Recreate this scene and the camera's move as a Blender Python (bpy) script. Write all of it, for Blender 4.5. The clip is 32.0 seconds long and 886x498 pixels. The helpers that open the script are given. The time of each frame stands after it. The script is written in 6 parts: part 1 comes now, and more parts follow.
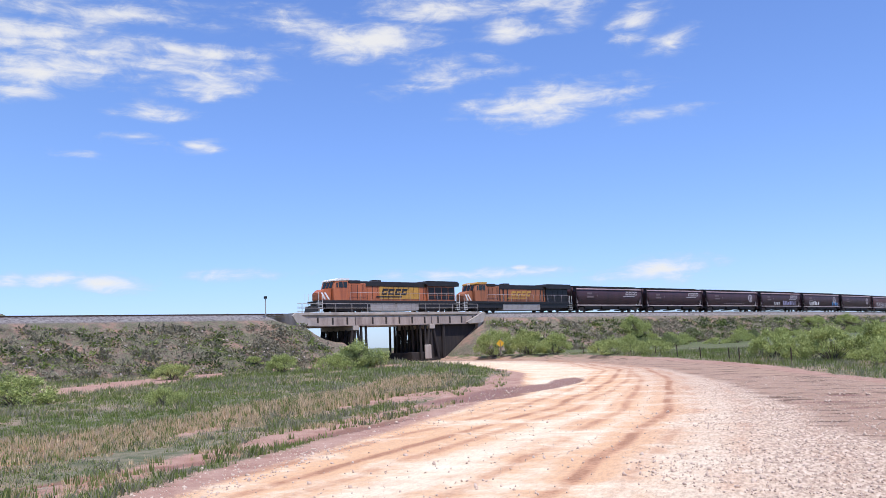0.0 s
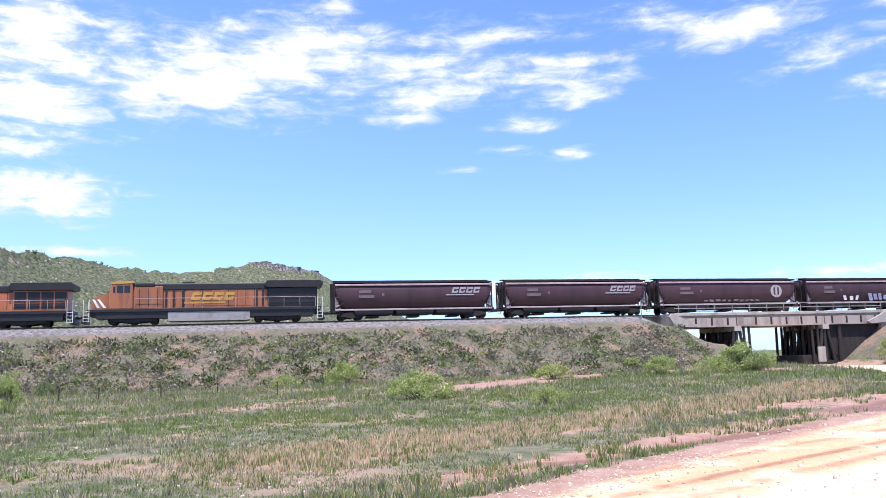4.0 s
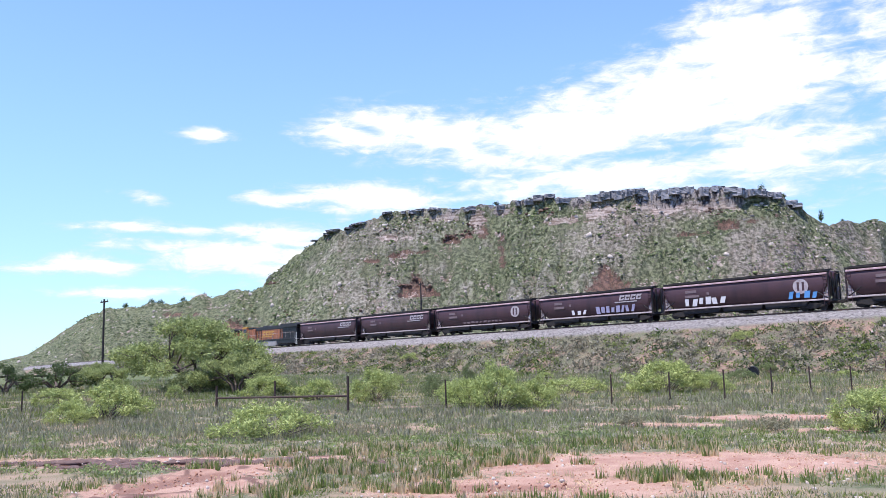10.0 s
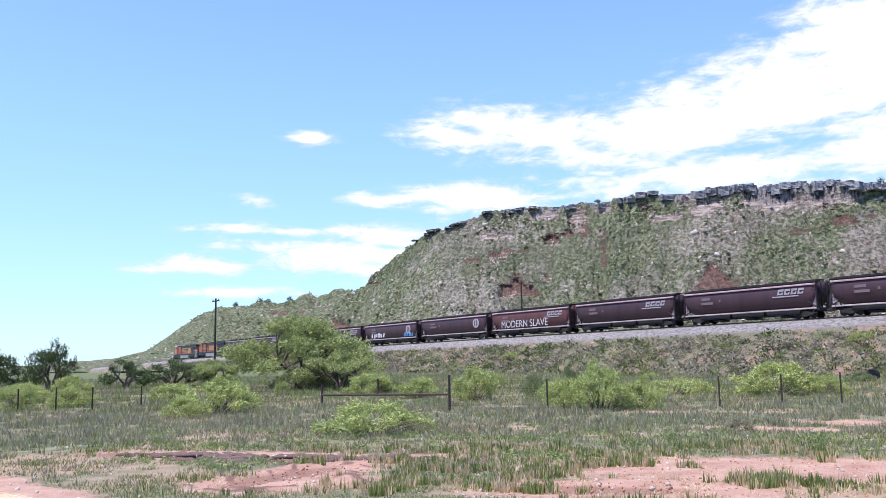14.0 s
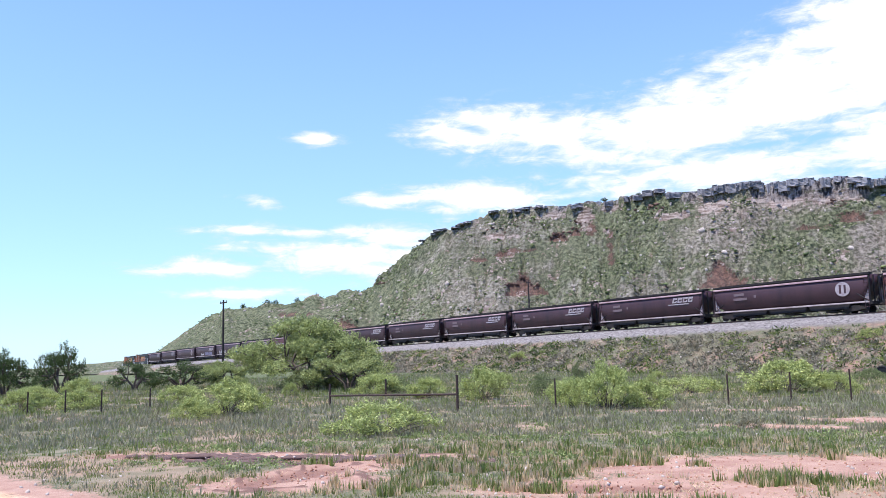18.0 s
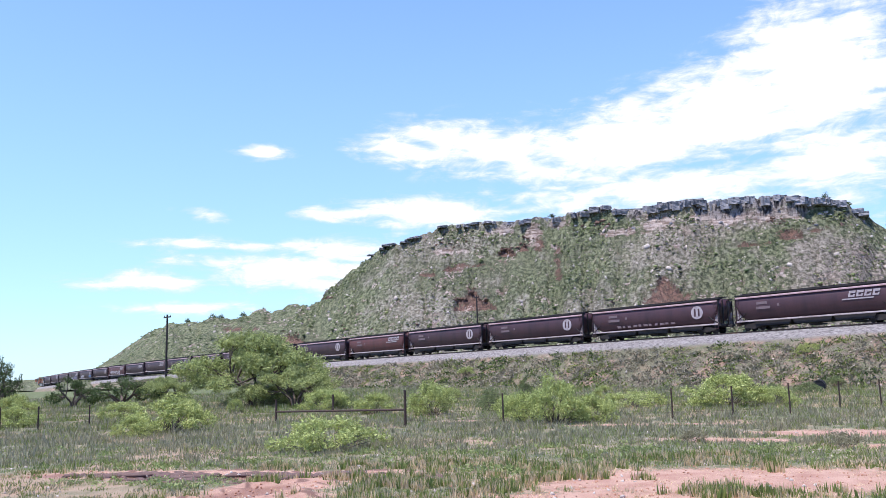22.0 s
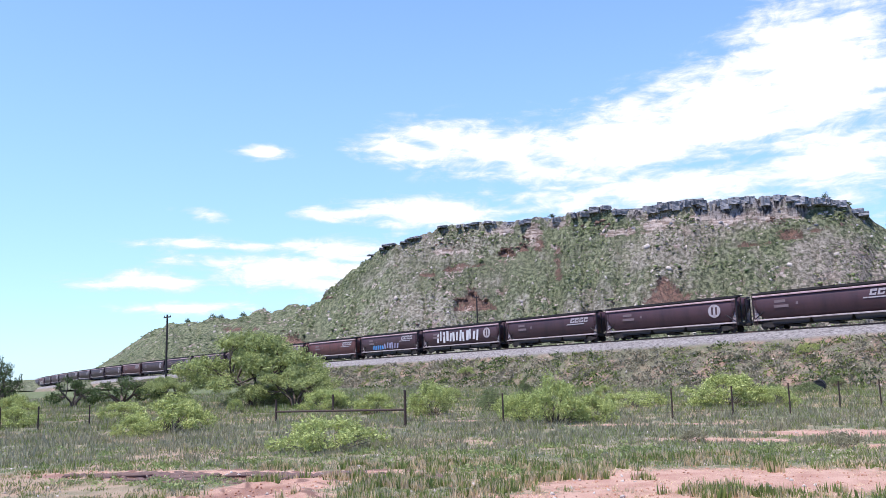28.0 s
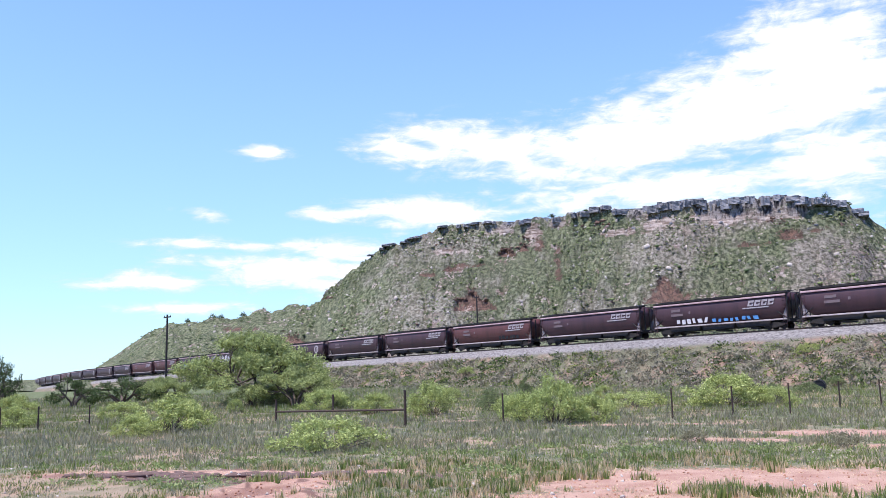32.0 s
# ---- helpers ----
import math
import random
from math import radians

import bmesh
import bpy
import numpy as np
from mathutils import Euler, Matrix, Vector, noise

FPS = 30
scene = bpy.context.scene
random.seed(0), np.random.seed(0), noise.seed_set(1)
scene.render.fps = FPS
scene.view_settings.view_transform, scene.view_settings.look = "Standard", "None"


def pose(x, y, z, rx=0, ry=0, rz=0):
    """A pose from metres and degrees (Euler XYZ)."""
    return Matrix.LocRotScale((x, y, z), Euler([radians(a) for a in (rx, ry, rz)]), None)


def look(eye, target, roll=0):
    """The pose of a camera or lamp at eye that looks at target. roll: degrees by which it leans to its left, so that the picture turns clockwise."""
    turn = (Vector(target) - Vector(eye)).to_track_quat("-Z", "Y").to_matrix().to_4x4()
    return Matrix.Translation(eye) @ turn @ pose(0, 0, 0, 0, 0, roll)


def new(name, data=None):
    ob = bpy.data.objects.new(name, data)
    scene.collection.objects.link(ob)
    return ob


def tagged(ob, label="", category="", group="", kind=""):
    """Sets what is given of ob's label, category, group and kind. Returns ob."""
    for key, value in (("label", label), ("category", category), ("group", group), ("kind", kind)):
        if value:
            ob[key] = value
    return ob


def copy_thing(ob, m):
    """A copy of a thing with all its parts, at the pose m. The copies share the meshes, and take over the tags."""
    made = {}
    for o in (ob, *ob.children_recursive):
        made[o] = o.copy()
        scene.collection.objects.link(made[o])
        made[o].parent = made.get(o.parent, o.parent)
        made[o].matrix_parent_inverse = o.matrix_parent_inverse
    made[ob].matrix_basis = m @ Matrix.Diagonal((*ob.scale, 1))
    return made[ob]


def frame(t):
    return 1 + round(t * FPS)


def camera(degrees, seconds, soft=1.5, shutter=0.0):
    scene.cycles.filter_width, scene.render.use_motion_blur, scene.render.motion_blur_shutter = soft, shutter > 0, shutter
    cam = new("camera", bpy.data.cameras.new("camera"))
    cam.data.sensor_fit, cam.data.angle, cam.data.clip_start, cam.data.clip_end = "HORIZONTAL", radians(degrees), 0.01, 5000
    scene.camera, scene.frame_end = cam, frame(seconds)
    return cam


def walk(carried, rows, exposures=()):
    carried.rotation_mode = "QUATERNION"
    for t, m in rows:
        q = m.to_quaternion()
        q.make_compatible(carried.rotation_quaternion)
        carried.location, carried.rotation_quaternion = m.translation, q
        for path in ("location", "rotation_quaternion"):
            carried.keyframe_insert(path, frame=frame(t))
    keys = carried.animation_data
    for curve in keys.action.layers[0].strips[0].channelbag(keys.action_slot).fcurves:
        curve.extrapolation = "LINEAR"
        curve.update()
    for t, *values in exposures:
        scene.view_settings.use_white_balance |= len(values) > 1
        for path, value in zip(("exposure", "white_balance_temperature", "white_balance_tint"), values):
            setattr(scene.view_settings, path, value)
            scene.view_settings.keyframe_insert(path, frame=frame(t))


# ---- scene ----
cam = camera(55.2, 32.0, soft=0.85)
EYE = (0.0, 0.0, 2.2)


def aim(yaw, pitch, roll):
    return Matrix.Translation(EYE) @ pose(0, 0, 0, 0, 0, yaw) @ pose(0, 0, 0, 90 + pitch) @ pose(0, 0, 0, 0, 0, roll)


PATH = [(0, 18.91, 6.49, -2.31), (2.8, 18.91, 6.49, -2.31), (3.0, 18.69, 6.55, -2.39), (3.25, 18.62, 6.8, -2.3), (3.4, 19.56, 7.09, -2.11),
        (3.5, 23.41, 7.19, -1.9), (3.7, 32.84, 7.31, -2.0), (4.0, 43.88, 7.49, -1.85), (4.2, 54.47, 7.87, -1.51),
        (4.4, 68.2, 7.85, -1.07), (4.5, 75.88, 7.74, -1.03), (4.7, 88.8, 7.65, -1.2), (4.9, 96.8, 7.66, -1.4), (5.2, 100.6, 7.7, -1.5),
        (5.6, 101.24, 7.71, -1.51), (12.5, 101.24, 7.71, -1.51), (13.0, 102.37, 7.88, -1.26), (13.5, 106.75, 7.77, -1.02),
        (14.0, 108.06, 7.8, -0.99), (14.5, 107.12, 7.91, -1.2), (15.3, 107.9, 7.86, -1.35), (16.2, 108.52, 7.81, -1.4),
        (18.6, 108.52, 7.81, -1.4), (19.0, 107.99, 7.95, -1.49), (19.5, 104.47, 8.4, -1.52), (19.9, 105.0, 8.72, -1.57),
        (32.0, 105.0, 8.72, -1.57)]
walk(cam, [(t, aim(y, p, r)) for t, y, p, r in PATH],
     exposures=[(0, 0.08), (3.4, 0.08), (4.0, 0.58), (4.5, 0.62), (6.5, 0.57), (32, 0.57)])

# ---- light ----
SUN_AZ, SUN_EL = 228.0, 70.0   # degrees: bearing anticlockwise from +y, height


def ray_of(az, el):
    a, e = radians(az), radians(el)
    return Vector((-math.sin(a) * math.cos(e), math.cos(a) * math.cos(e), math.sin(e)))


sun = new("sun", bpy.data.lights.new("sun", "SUN"))
sun.data.energy, sun.data.angle, sun.data.color = 5.0, radians(0.6), (1.0, 0.96, 0.945)
sun.matrix_basis = look(ray_of(SUN_AZ, SUN_EL) * 500, (0, 0, 0))


class Nodes:
    """Short hand for wiring node trees."""

    def __init__(self, tree):
        self.t = tree
        tree.nodes.clear()

    def add(self, kind, ins=None):
        n = self.t.nodes.new(kind)
        for k, v in (ins or {}).items():
            self.put(n, k, v)
        return n

    def put(self, n, k, v):
        s = n.inputs[k]
        if isinstance(v, bpy.types.NodeSocket):
            self.t.links.new(v, s)
        else:
            s.default_value = v

    def math(self, op, a, b=0.0, c=0.0, clamp=False):
        n = self.add("ShaderNodeMath")
        n.operation, n.use_clamp = op, clamp
        self.put(n, 0, a)
        self.put(n, 1, b)
        if op in ("MULTIPLY_ADD", "SMOOTH_MIN", "COMPARE"):
            self.put(n, 2, c)
        return n.outputs[0]

    def ramp(self, x, a, b, lo=0.0, hi=1.0):
        n = self.add("ShaderNodeMapRange")
        n.interpolation_type = "SMOOTHSTEP"
        for k, v in zip(("Value", "From Min", "From Max", "To Min", "To Max"), (x, a, b, lo, hi)):
            self.put(n, k, v)
        return n.outputs[0]

    def mix(self, f, a, b, blend="MIX"):
        n = self.add("ShaderNodeMix")
        n.data_type, n.blend_type = "RGBA", blend
        for k, v in ((0, f), (6, a), (7, b)):
            self.put(n, k, (*v, 1.0) if isinstance(v, tuple) and len(v) == 3 else v)
        return n.outputs[2]

    def noise(self, vec, scale, detail=4.0, rough=0.55, dist=0.0):
        n = self.add("ShaderNodeTexNoise", ins={"Scale": scale, "Detail": detail, "Roughness": rough, "Distortion": dist})
        if vec is not None:
            self.put(n, "Vector", vec)
        return n.outputs[0]


def build_sky():
    world = bpy.data.worlds.new("sky")
    scene.world = world
    world.use_nodes = True
    n = Nodes(world.node_tree)
    sky = n.add("ShaderNodeTexSky")
    sky.sky_type, sky.sun_disc = "NISHITA", False
    sky.sun_elevation, sky.sun_rotation = radians(SUN_EL), radians(-SUN_AZ)
    sky.air_density, sky.dust_density, sky.ozone_density, sky.altitude = 1.0, 0.6, 1.6, 500
    co = n.add("ShaderNodeTexCoord").outputs["Generated"]
    sep = n.add("ShaderNodeSeparateXYZ", ins={0: co}).outputs
    az = n.math("MULTIPLY", n.math("ARCTAN2", n.math("MULTIPLY", sep[0], -1.0), sep[1]), 180 / math.pi)
    el = n.math("MULTIPLY", n.math("ARCSINE", sep[2]), 180 / math.pi)
    here = n.add("ShaderNodeCombineXYZ", ins={0: az, 1: el, 2: 0.0}).outputs[0]
    flat = n.add("ShaderNodeCombineXYZ", ins={0: az, 1: n.math("MULTIPLY", el, 2.4), 2: 0.0}).outputs[0]
    wob = n.noise(flat, 0.16, 4.0, 0.55)
    fine = n.noise(flat, 0.42, 9.0, 0.62, 0.5)
    total = None
    for a, e, wa, we, turn, wt in HIGH_CLOUDS + WEST_CLOUDS + EAST_CLOUDS + LOW_CLOUDS:
        m = n.add("ShaderNodeMapping", ins={"Vector": here, "Location": (a, e, 0), "Rotation": (0, 0, radians(turn)), "Scale": (wa, we, 1)})
        m.vector_type = "TEXTURE"
        d = n.add("ShaderNodeVectorMath", ins={0: m.outputs[0]})
        d.operation = "LENGTH"
        g = n.math("MULTIPLY_ADD", d.outputs["Value"], -0.8 * wt, 1.05 * wt)
        total = g if total is None else n.math("MAXIMUM", total, g)
    dens = n.math("ADD", total, n.math("MULTIPLY", n.math("SUBTRACT", fine, 0.5), 2.0))
    dens = n.math("ADD", dens, n.math("MULTIPLY", n.math("SUBTRACT", wob, 0.5), 1.0))
    comb = n.add("ShaderNodeMapping", ins={"Vector": here, "Rotation": (0, 0, radians(16)), "Scale": (0.22, 1.5, 1)}).outputs[0]
    dens = n.math("ADD", dens, n.math("MULTIPLY", n.math("SUBTRACT", n.noise(comb, 0.75, 6.0, 0.6, 0.4), 0.5), 1.5))
    cover = n.math("MULTIPLY", n.ramp(dens, 0.0, n.ramp(az, 40.0, 80.0, 1.5, 1.0)), n.ramp(total, -0.4, 0.3))
    shade = n.ramp(dens, 0.1, 1.1)
    white = n.mix(shade, (5.0, 5.5, 6.6), (7.6, 7.6, 7.7))
    # deep blue to the north-east, milky towards the west and low over the land
    west = n.ramp(az, 25.0, 95.0)
    blue = n.mix(west, (1.00, 1.20, 1.80), (1.16, 1.38, 1.76))
    blue = n.mix(1.0, sky.outputs[0], blue, "MULTIPLY")
    haze = n.math("MULTIPLY", n.ramp(el, 46.0, -8.0), n.math("MULTIPLY_ADD", west, 0.34, 0.20))
    base = n.mix(haze, blue, n.mix(west, (2.3, 4.2, 7.4), (3.3, 5.3, 7.3)))
    col = n.mix(n.math("MULTIPLY", cover, 0.95), base, white)
    bg = n.add("ShaderNodeBackground", ins={"Color": col, "Strength": 0.108})
    n.add("ShaderNodeOutputWorld", ins={"Surface": bg.outputs[0]})


# cloud banks: bearing, height, half width, half height, tilt (degrees), weight
WEST_CLOUDS = [
    (79.9, 18.4, 5.8, 4.6, 0, 1.6), (85.5, 16.7, 7.2, 3.3, -9, 1.5), (92.9, 15.3, 8.2, 2.8, -6, 1.4), (101.0, 15.1, 7.6, 2.0, 6, 1.3), (107.3, 15.3, 4.0, 1.1, 9, 1.2),
    (89.1, 12.0, 12.7, 1.6, 0, 1), (78.7, 13.0, 5.4, 3.5, 0, 1.2), (105.6, 11.1, 6.0, 1.2, 3, 1.3), (112.1, 11.2, 3.6, 0.5, 0, 1.1), (125.0, 6.7, 4.4, 0.7, 0, 1.25),
    (114.8, 7.2, 8.5, 1.5, 6, 1.15), (112.2, 8.7, 6.4, 0.9, -6, 1.1), (116.7, 15.2, 2.0, 0.5, 0, 1), (120.7, 11.1, 1.6, 0.4, 6, 0.8), (121.7, 4.9, 4.8, 0.45, 0, 1.0), (120.3, 9.0, 4.8, 0.45, 3, 0.9), (110.0, 5.6, 5.0, 0.9, 0, 1.1)]
EAST_CLOUDS = [
    (23.6, 20.4, 5.4, 1.2, -4, 1.2), (27.1, 21.0, 2.6, 1.0, 10, 0.92), (19.2, 22.3, 5.9, 1.0, 0, 1.2), (13.7, 20.7, 2.6, 0.8, 0, 1.2), (12.4, 22.3, 2.6, 0.5, 0, 1), (9.4, 21.5, 2.3, 1.1, -20, 0.97),
    (5.2, 20.4, 2.0, 1.2, -30, 0.97), (2.9, 18.9, 1.9, 0.8, -10, 0.97), (359.0, 20.5, 2.6, 0.5, 0, 0.97), (11.1, 15.9, 6.2, 1.3, -5, 1.3), (19.0, 18.1, 2.6, 1.0, -15, 0.97), (15.0, 19.1, 1.8, 0.5, 0, 0.72),
    (4.2, 14.6, 4.1, 0.5, 0, 0.72), (45.0, 19.8, 4.9, 1.1, 4, 1.1), (43.7, 17.9, 5.9, 1.2, 0, 1.1), (46.3, 16.6, 2.6, 1.0, 0, 0.92), (37.2, 18.7, 4.9, 1.2, -5, 0.97), (34.0, 19.4, 3.6, 0.7, 0, 0.87),
    (37.9, 15.5, 2.6, 0.7, 0, 1), (33.3, 16.9, 2.6, 0.5, -10, 0.92), (31.7, 18.3, 3.6, 0.6, 0, 0.72), (39.0, 14.0, 1.8, 0.5, 0, 0.72), (35.1, 13.5, 1.8, 0.5, 0, 0.77), (41.1, 21.5, 8.2, 1.0, 0, 0.77),
    (29.4, 22.2, 2.6, 0.6, 0, 0.82), (353.1, 18.1, 2.3, 0.5, 0, 0.62)]
LOW_CLOUDS = [
    (46.2, 5.0, 1.4, 0.5, 0, 1.1), (43.9, 5.0, 2.1, 0.5, 0, 1.3), (40.7, 4.7, 2.8, 0.8, 0, 1.2), (32.7, 5.1, 4.2, 0.4, 0, 0.8), (18.4, 4.7, 5.1, 0.5, 0, 1.1), (11.5, 4.7, 3.2, 0.4, 0, 0.9),
    (4.9, 4.3, 4.2, 0.9, -5, 1.3), (358.9, 4.3, 5.1, 0.6, 0, 1.3), (354.3, 4.4, 5.1, 1.0, 0, 1.4), (352.1, 4.0, 3.2, 0.8, 0, 1.4), (13.8, 5.0, 1.0, 0.2, 0, 0.8)]
HIGH_CLOUDS = [
    (55.4, 19.6, 13.9, 2.9, -4, 1.1), (60.9, 17.9, 9.6, 2.1, 3, 1.1), (52.3, 21.1, 7.6, 1.9, 0, 1.2), (43.6, 19.2, 8.4, 1.7, 0, 1), (34.7, 17.4, 3.4, 0.9, 0, 0.9), (37.9, 15.6, 2.5, 0.6, 0, 0.8),
    (36.9, 19.6, 5.0, 0.8, 10, 0.9), (25.5, 20.5, 5.5, 0.9, 12, 1.2), (21.5, 21.0, 2.5, 0.7, 5, 1.1), (18.5, 17.7, 4.6, 0.7, -6, 0.75), (70.3, 20.1, 5.5, 2.9, 0, 1.1), (70.1, 16.4, 5.0, 2.5, 0, 1.1),
    (69.0, 10.9, 4.6, 1.6, 0, 1.2), (71.0, 13.7, 4.3, 0.7, 0, 0.95), (35.3, 13.5, 1.7, 0.3, 0, 0.65), (42.7, 12.8, 1.7, 0.3, 0, 0.55), (51.1, 23.4, 2.5, 0.7, 0, 0.95), (64.9, 20.7, 2.5, 0.9, 0, 0.85),
    (68.3, 7.4, 4.3, 0.4, 0, 0.85), (19.0, 4.6, 3.8, 0.3, 0, 0.65)]
build_sky()


# ---- materials ----
def material(name):
    m = bpy.data.materials.new(name)
    m.use_nodes = True
    n = Nodes(m.node_tree)
    b = n.add("ShaderNodeBsdfPrincipled")
    n.add("ShaderNodeOutputMaterial", ins={"Surface": b.outputs[0]})
    return m, n, b


def where(n):
    return n.add("ShaderNodeTexCoord").outputs["Object"]


def bump(n, b, height, strength=0.4, dist=0.05):
    n.put(b, "Normal", n.add("ShaderNodeBump", ins={"Height": height, "Strength": strength, "Distance": dist}).outputs[0])


def worn(name, col, dark, scale=1.5, rough=0.6, metal=0.0, amount=0.6, streak=False, bumpy=0.15, vary=0.0):
    """A surface of one colour with stains of a second, and fine grain."""
    m, n, b = material(name)
    co = where(n)
    if streak:
        co2 = n.add("ShaderNodeMapping", ins={0: co, "Scale": (1.0, 1.0, 0.18)}).outputs[0]
    else:
        co2 = co
    a = n.ramp(n.noise(co2, scale, 6.0, 0.65), 0.42, 0.72)
    fine = n.noise(co, scale * 14, 3.0, 0.6)
    c = n.mix(n.math("MULTIPLY", a, amount), col, dark)
    c = n.mix(n.math("MULTIPLY", n.ramp(fine, 0.45, 0.75), 0.35), c, dark)
    if vary:
        rnd = n.add("ShaderNodeObjectInfo").outputs["Random"]
        c = n.mix(1.0, c, n.add("ShaderNodeCombineColor", ins={k: n.math("MULTIPLY_ADD", rnd, vary, 1 - vary / 2) for k in (0, 1, 2)}).outputs[0], "MULTIPLY")
    n.put(b, "Base Color", c)
    n.put(b, "Roughness", n.math("MULTIPLY_ADD", fine, 0.25, rough - 0.12))
    b.inputs["Metallic"].default_value = metal
    bump(n, b, fine, bumpy, 0.02)
    return m


M_BROWN = worn("mineral_brown_paint", (0.062, 0.025, 0.030), (0.028, 0.014, 0.018), 0.7, 0.5, 0.0, 0.7, True, 0.08, 0.25)
M_RED = worn("faded_red_paint", (0.125, 0.040, 0.036), (0.055, 0.022, 0.021), 0.7, 0.55, 0.0, 0.6, True, 0.08, 0.2)
# pale pink paints the sunlit rim of the hopper roofs into the colour
M_ROOF_LIT = worn("sunlit_pink_roof_edge", (0.50, 0.34, 0.36), (0.22, 0.12, 0.13), 1.2, 0.6, 0.0, 0.5)
M_DARK = worn("dark_steel", (0.012, 0.010, 0.012), (0.03, 0.022, 0.02), 2.0, 0.7, 0.2)
M_TRUCK = worn("dusty_cast_steel", (0.018, 0.015, 0.015), (0.05, 0.036, 0.03), 3.0, 0.8, 0.1)
M_SILL = worn("pale_sill", (0.44, 0.37, 0.36), (0.17, 0.11, 0.11), 1.0, 0.6)
M_LETTER = worn("white_lettering", (0.40, 0.35, 0.36), (0.17, 0.11, 0.115), 2.0, 0.6)
M_FAINT = worn("faint_lettering", (0.17, 0.12, 0.125), (0.08, 0.045, 0.05), 2.0, 0.6)
M_ORANGE = worn("orange_paint", (0.45, 0.135, 0.055), (0.19, 0.055, 0.032), 1.4, 0.42, 0.0, 0.75, True, 0.05)
M_ORANGE2 = worn("faded_orange_paint", (0.36, 0.125, 0.055), (0.13, 0.05, 0.03), 1.4, 0.55, 0.0, 0.7, True, 0.05)
M_YELLOW = worn("yellow_paint", (0.52, 0.28, 0.05), (0.24, 0.10, 0.03), 1.0, 0.45)
M_BLACK = worn("black_brown_paint", (0.012, 0.010, 0.011), (0.032, 0.022, 0.02), 1.0, 0.5)
M_SILVER = worn("dusty_tank_paint", (0.31, 0.29, 0.28), (0.18, 0.14, 0.12), 1.2, 0.55)
M_WHITE = worn("white_paint", (0.78, 0.77, 0.74), (0.45, 0.42, 0.38), 1.5, 0.5)
M_GLASS, _n, _b = material("dark_window_glass")
_b.inputs["Base Color"].default_value, _b.inputs["Roughness"].default_value = (0.01, 0.012, 0.015, 1), 0.05
M_CONC = worn("weathered_concrete", (0.40, 0.35, 0.31), (0.22, 0.18, 0.16), 0.9, 0.85, 0.0, 0.7, True, 0.3)
M_GIRD = worn("grey_girder_concrete", (0.38, 0.31, 0.27), (0.13, 0.09, 0.08), 0.8, 0.85, 0.0, 0.8, True, 0.3)
M_PILE = worn("creosoted_timber", (0.018, 0.014, 0.014), (0.05, 0.036, 0.03), 2.0, 0.85, 0.0, 0.6, True, 0.3)
M_POST = worn("rusty_post", (0.035, 0.022, 0.018), (0.09, 0.05, 0.035), 4.0, 0.85)
M_WOOD = worn("grey_wood_post", (0.16, 0.13, 0.11), (0.07, 0.05, 0.04), 4.0, 0.9)
M_RAIL = worn("rusty_rail", (0.11, 0.065, 0.05), (0.05, 0.035, 0.03), 3.0, 0.5, 0.6)
M_SLEEPER = worn("concrete_sleeper", (0.24, 0.22, 0.20), (0.12, 0.10, 0.09), 3.0, 0.9)
M_SIGN = worn("yellow_sign", (0.75, 0.42, 0.02), (0.55, 0.3, 0.03), 3.0, 0.5)
M_BARK = worn("mesquite_bark", (0.11, 0.085, 0.07), (0.03, 0.022, 0.02), 6.0, 0.95, 0.0, 0.6, False, 0.5)
M_ROCK = worn("pale_limestone", (0.46, 0.40, 0.36), (0.25, 0.19, 0.16), 0.8, 0.9, 0.0, 0.7, False, 0.5)
M_GRAVEL = worn("pink_gravel", (0.58, 0.45, 0.36), (0.30, 0.22, 0.18), 5.0, 0.95)
M_ROCKDARK = worn("brown_sandstone", (0.17, 0.10, 0.075), (0.08, 0.05, 0.04), 0.8, 0.9, 0.0, 0.7, False, 0.5)


def leafy(name, cols, vary=0.5, trans=0.35):
    m, n, b = material(name)
    rnd = n.add("ShaderNodeNewGeometry").outputs["Random Per Island"]
    obj = n.add("ShaderNodeObjectInfo").outputs["Random"]
    c = n.mix(rnd, cols[0], cols[1])
    c = n.mix(n.math("MULTIPLY", obj, 0.5), c, cols[2])
    n.put(b, "Base Color", c)
    b.inputs["Roughness"].default_value = 0.6
    b.inputs["Specular IOR Level"].default_value = 0.25
    tr = n.add("ShaderNodeBsdfTranslucent", ins={"Color": c})
    mx = n.add("ShaderNodeMixShader", ins={0: trans, 1: b.outputs[0], 2: tr.outputs[0]})
    n.t.links.new(mx.outputs[0], n.t.nodes["Material Output"].inputs[0])
    return m


M_LEAF = leafy("mesquite_leaves", ((0.17, 0.22, 0.06), (0.55, 0.59, 0.23), (0.34, 0.40, 0.14)), 0.5, 0.28)
M_LEAFT = leafy("tree_leaves", ((0.09, 0.12, 0.04), (0.50, 0.55, 0.22), (0.28, 0.34, 0.12)), 0.5, 0.28)
M_LEAFD = leafy("dark_leaves", ((0.035, 0.06, 0.022), (0.10, 0.14, 0.045), (0.055, 0.085, 0.03)))
M_LEAFG = leafy("grey_green_leaves", ((0.10, 0.14, 0.055), (0.27, 0.31, 0.13), (0.16, 0.195, 0.09)), 0.5, 0.25)
M_LEAFM = leafy("dull_shrub_leaves", ((0.06, 0.085, 0.036), (0.15, 0.185, 0.08), (0.10, 0.125, 0.06)), 0.5, 0.2)
M_GRASS = leafy("grass_blades", ((0.08, 0.13, 0.03), (0.27, 0.315, 0.09), (0.18, 0.22, 0.065)), 0.5, 0.3)
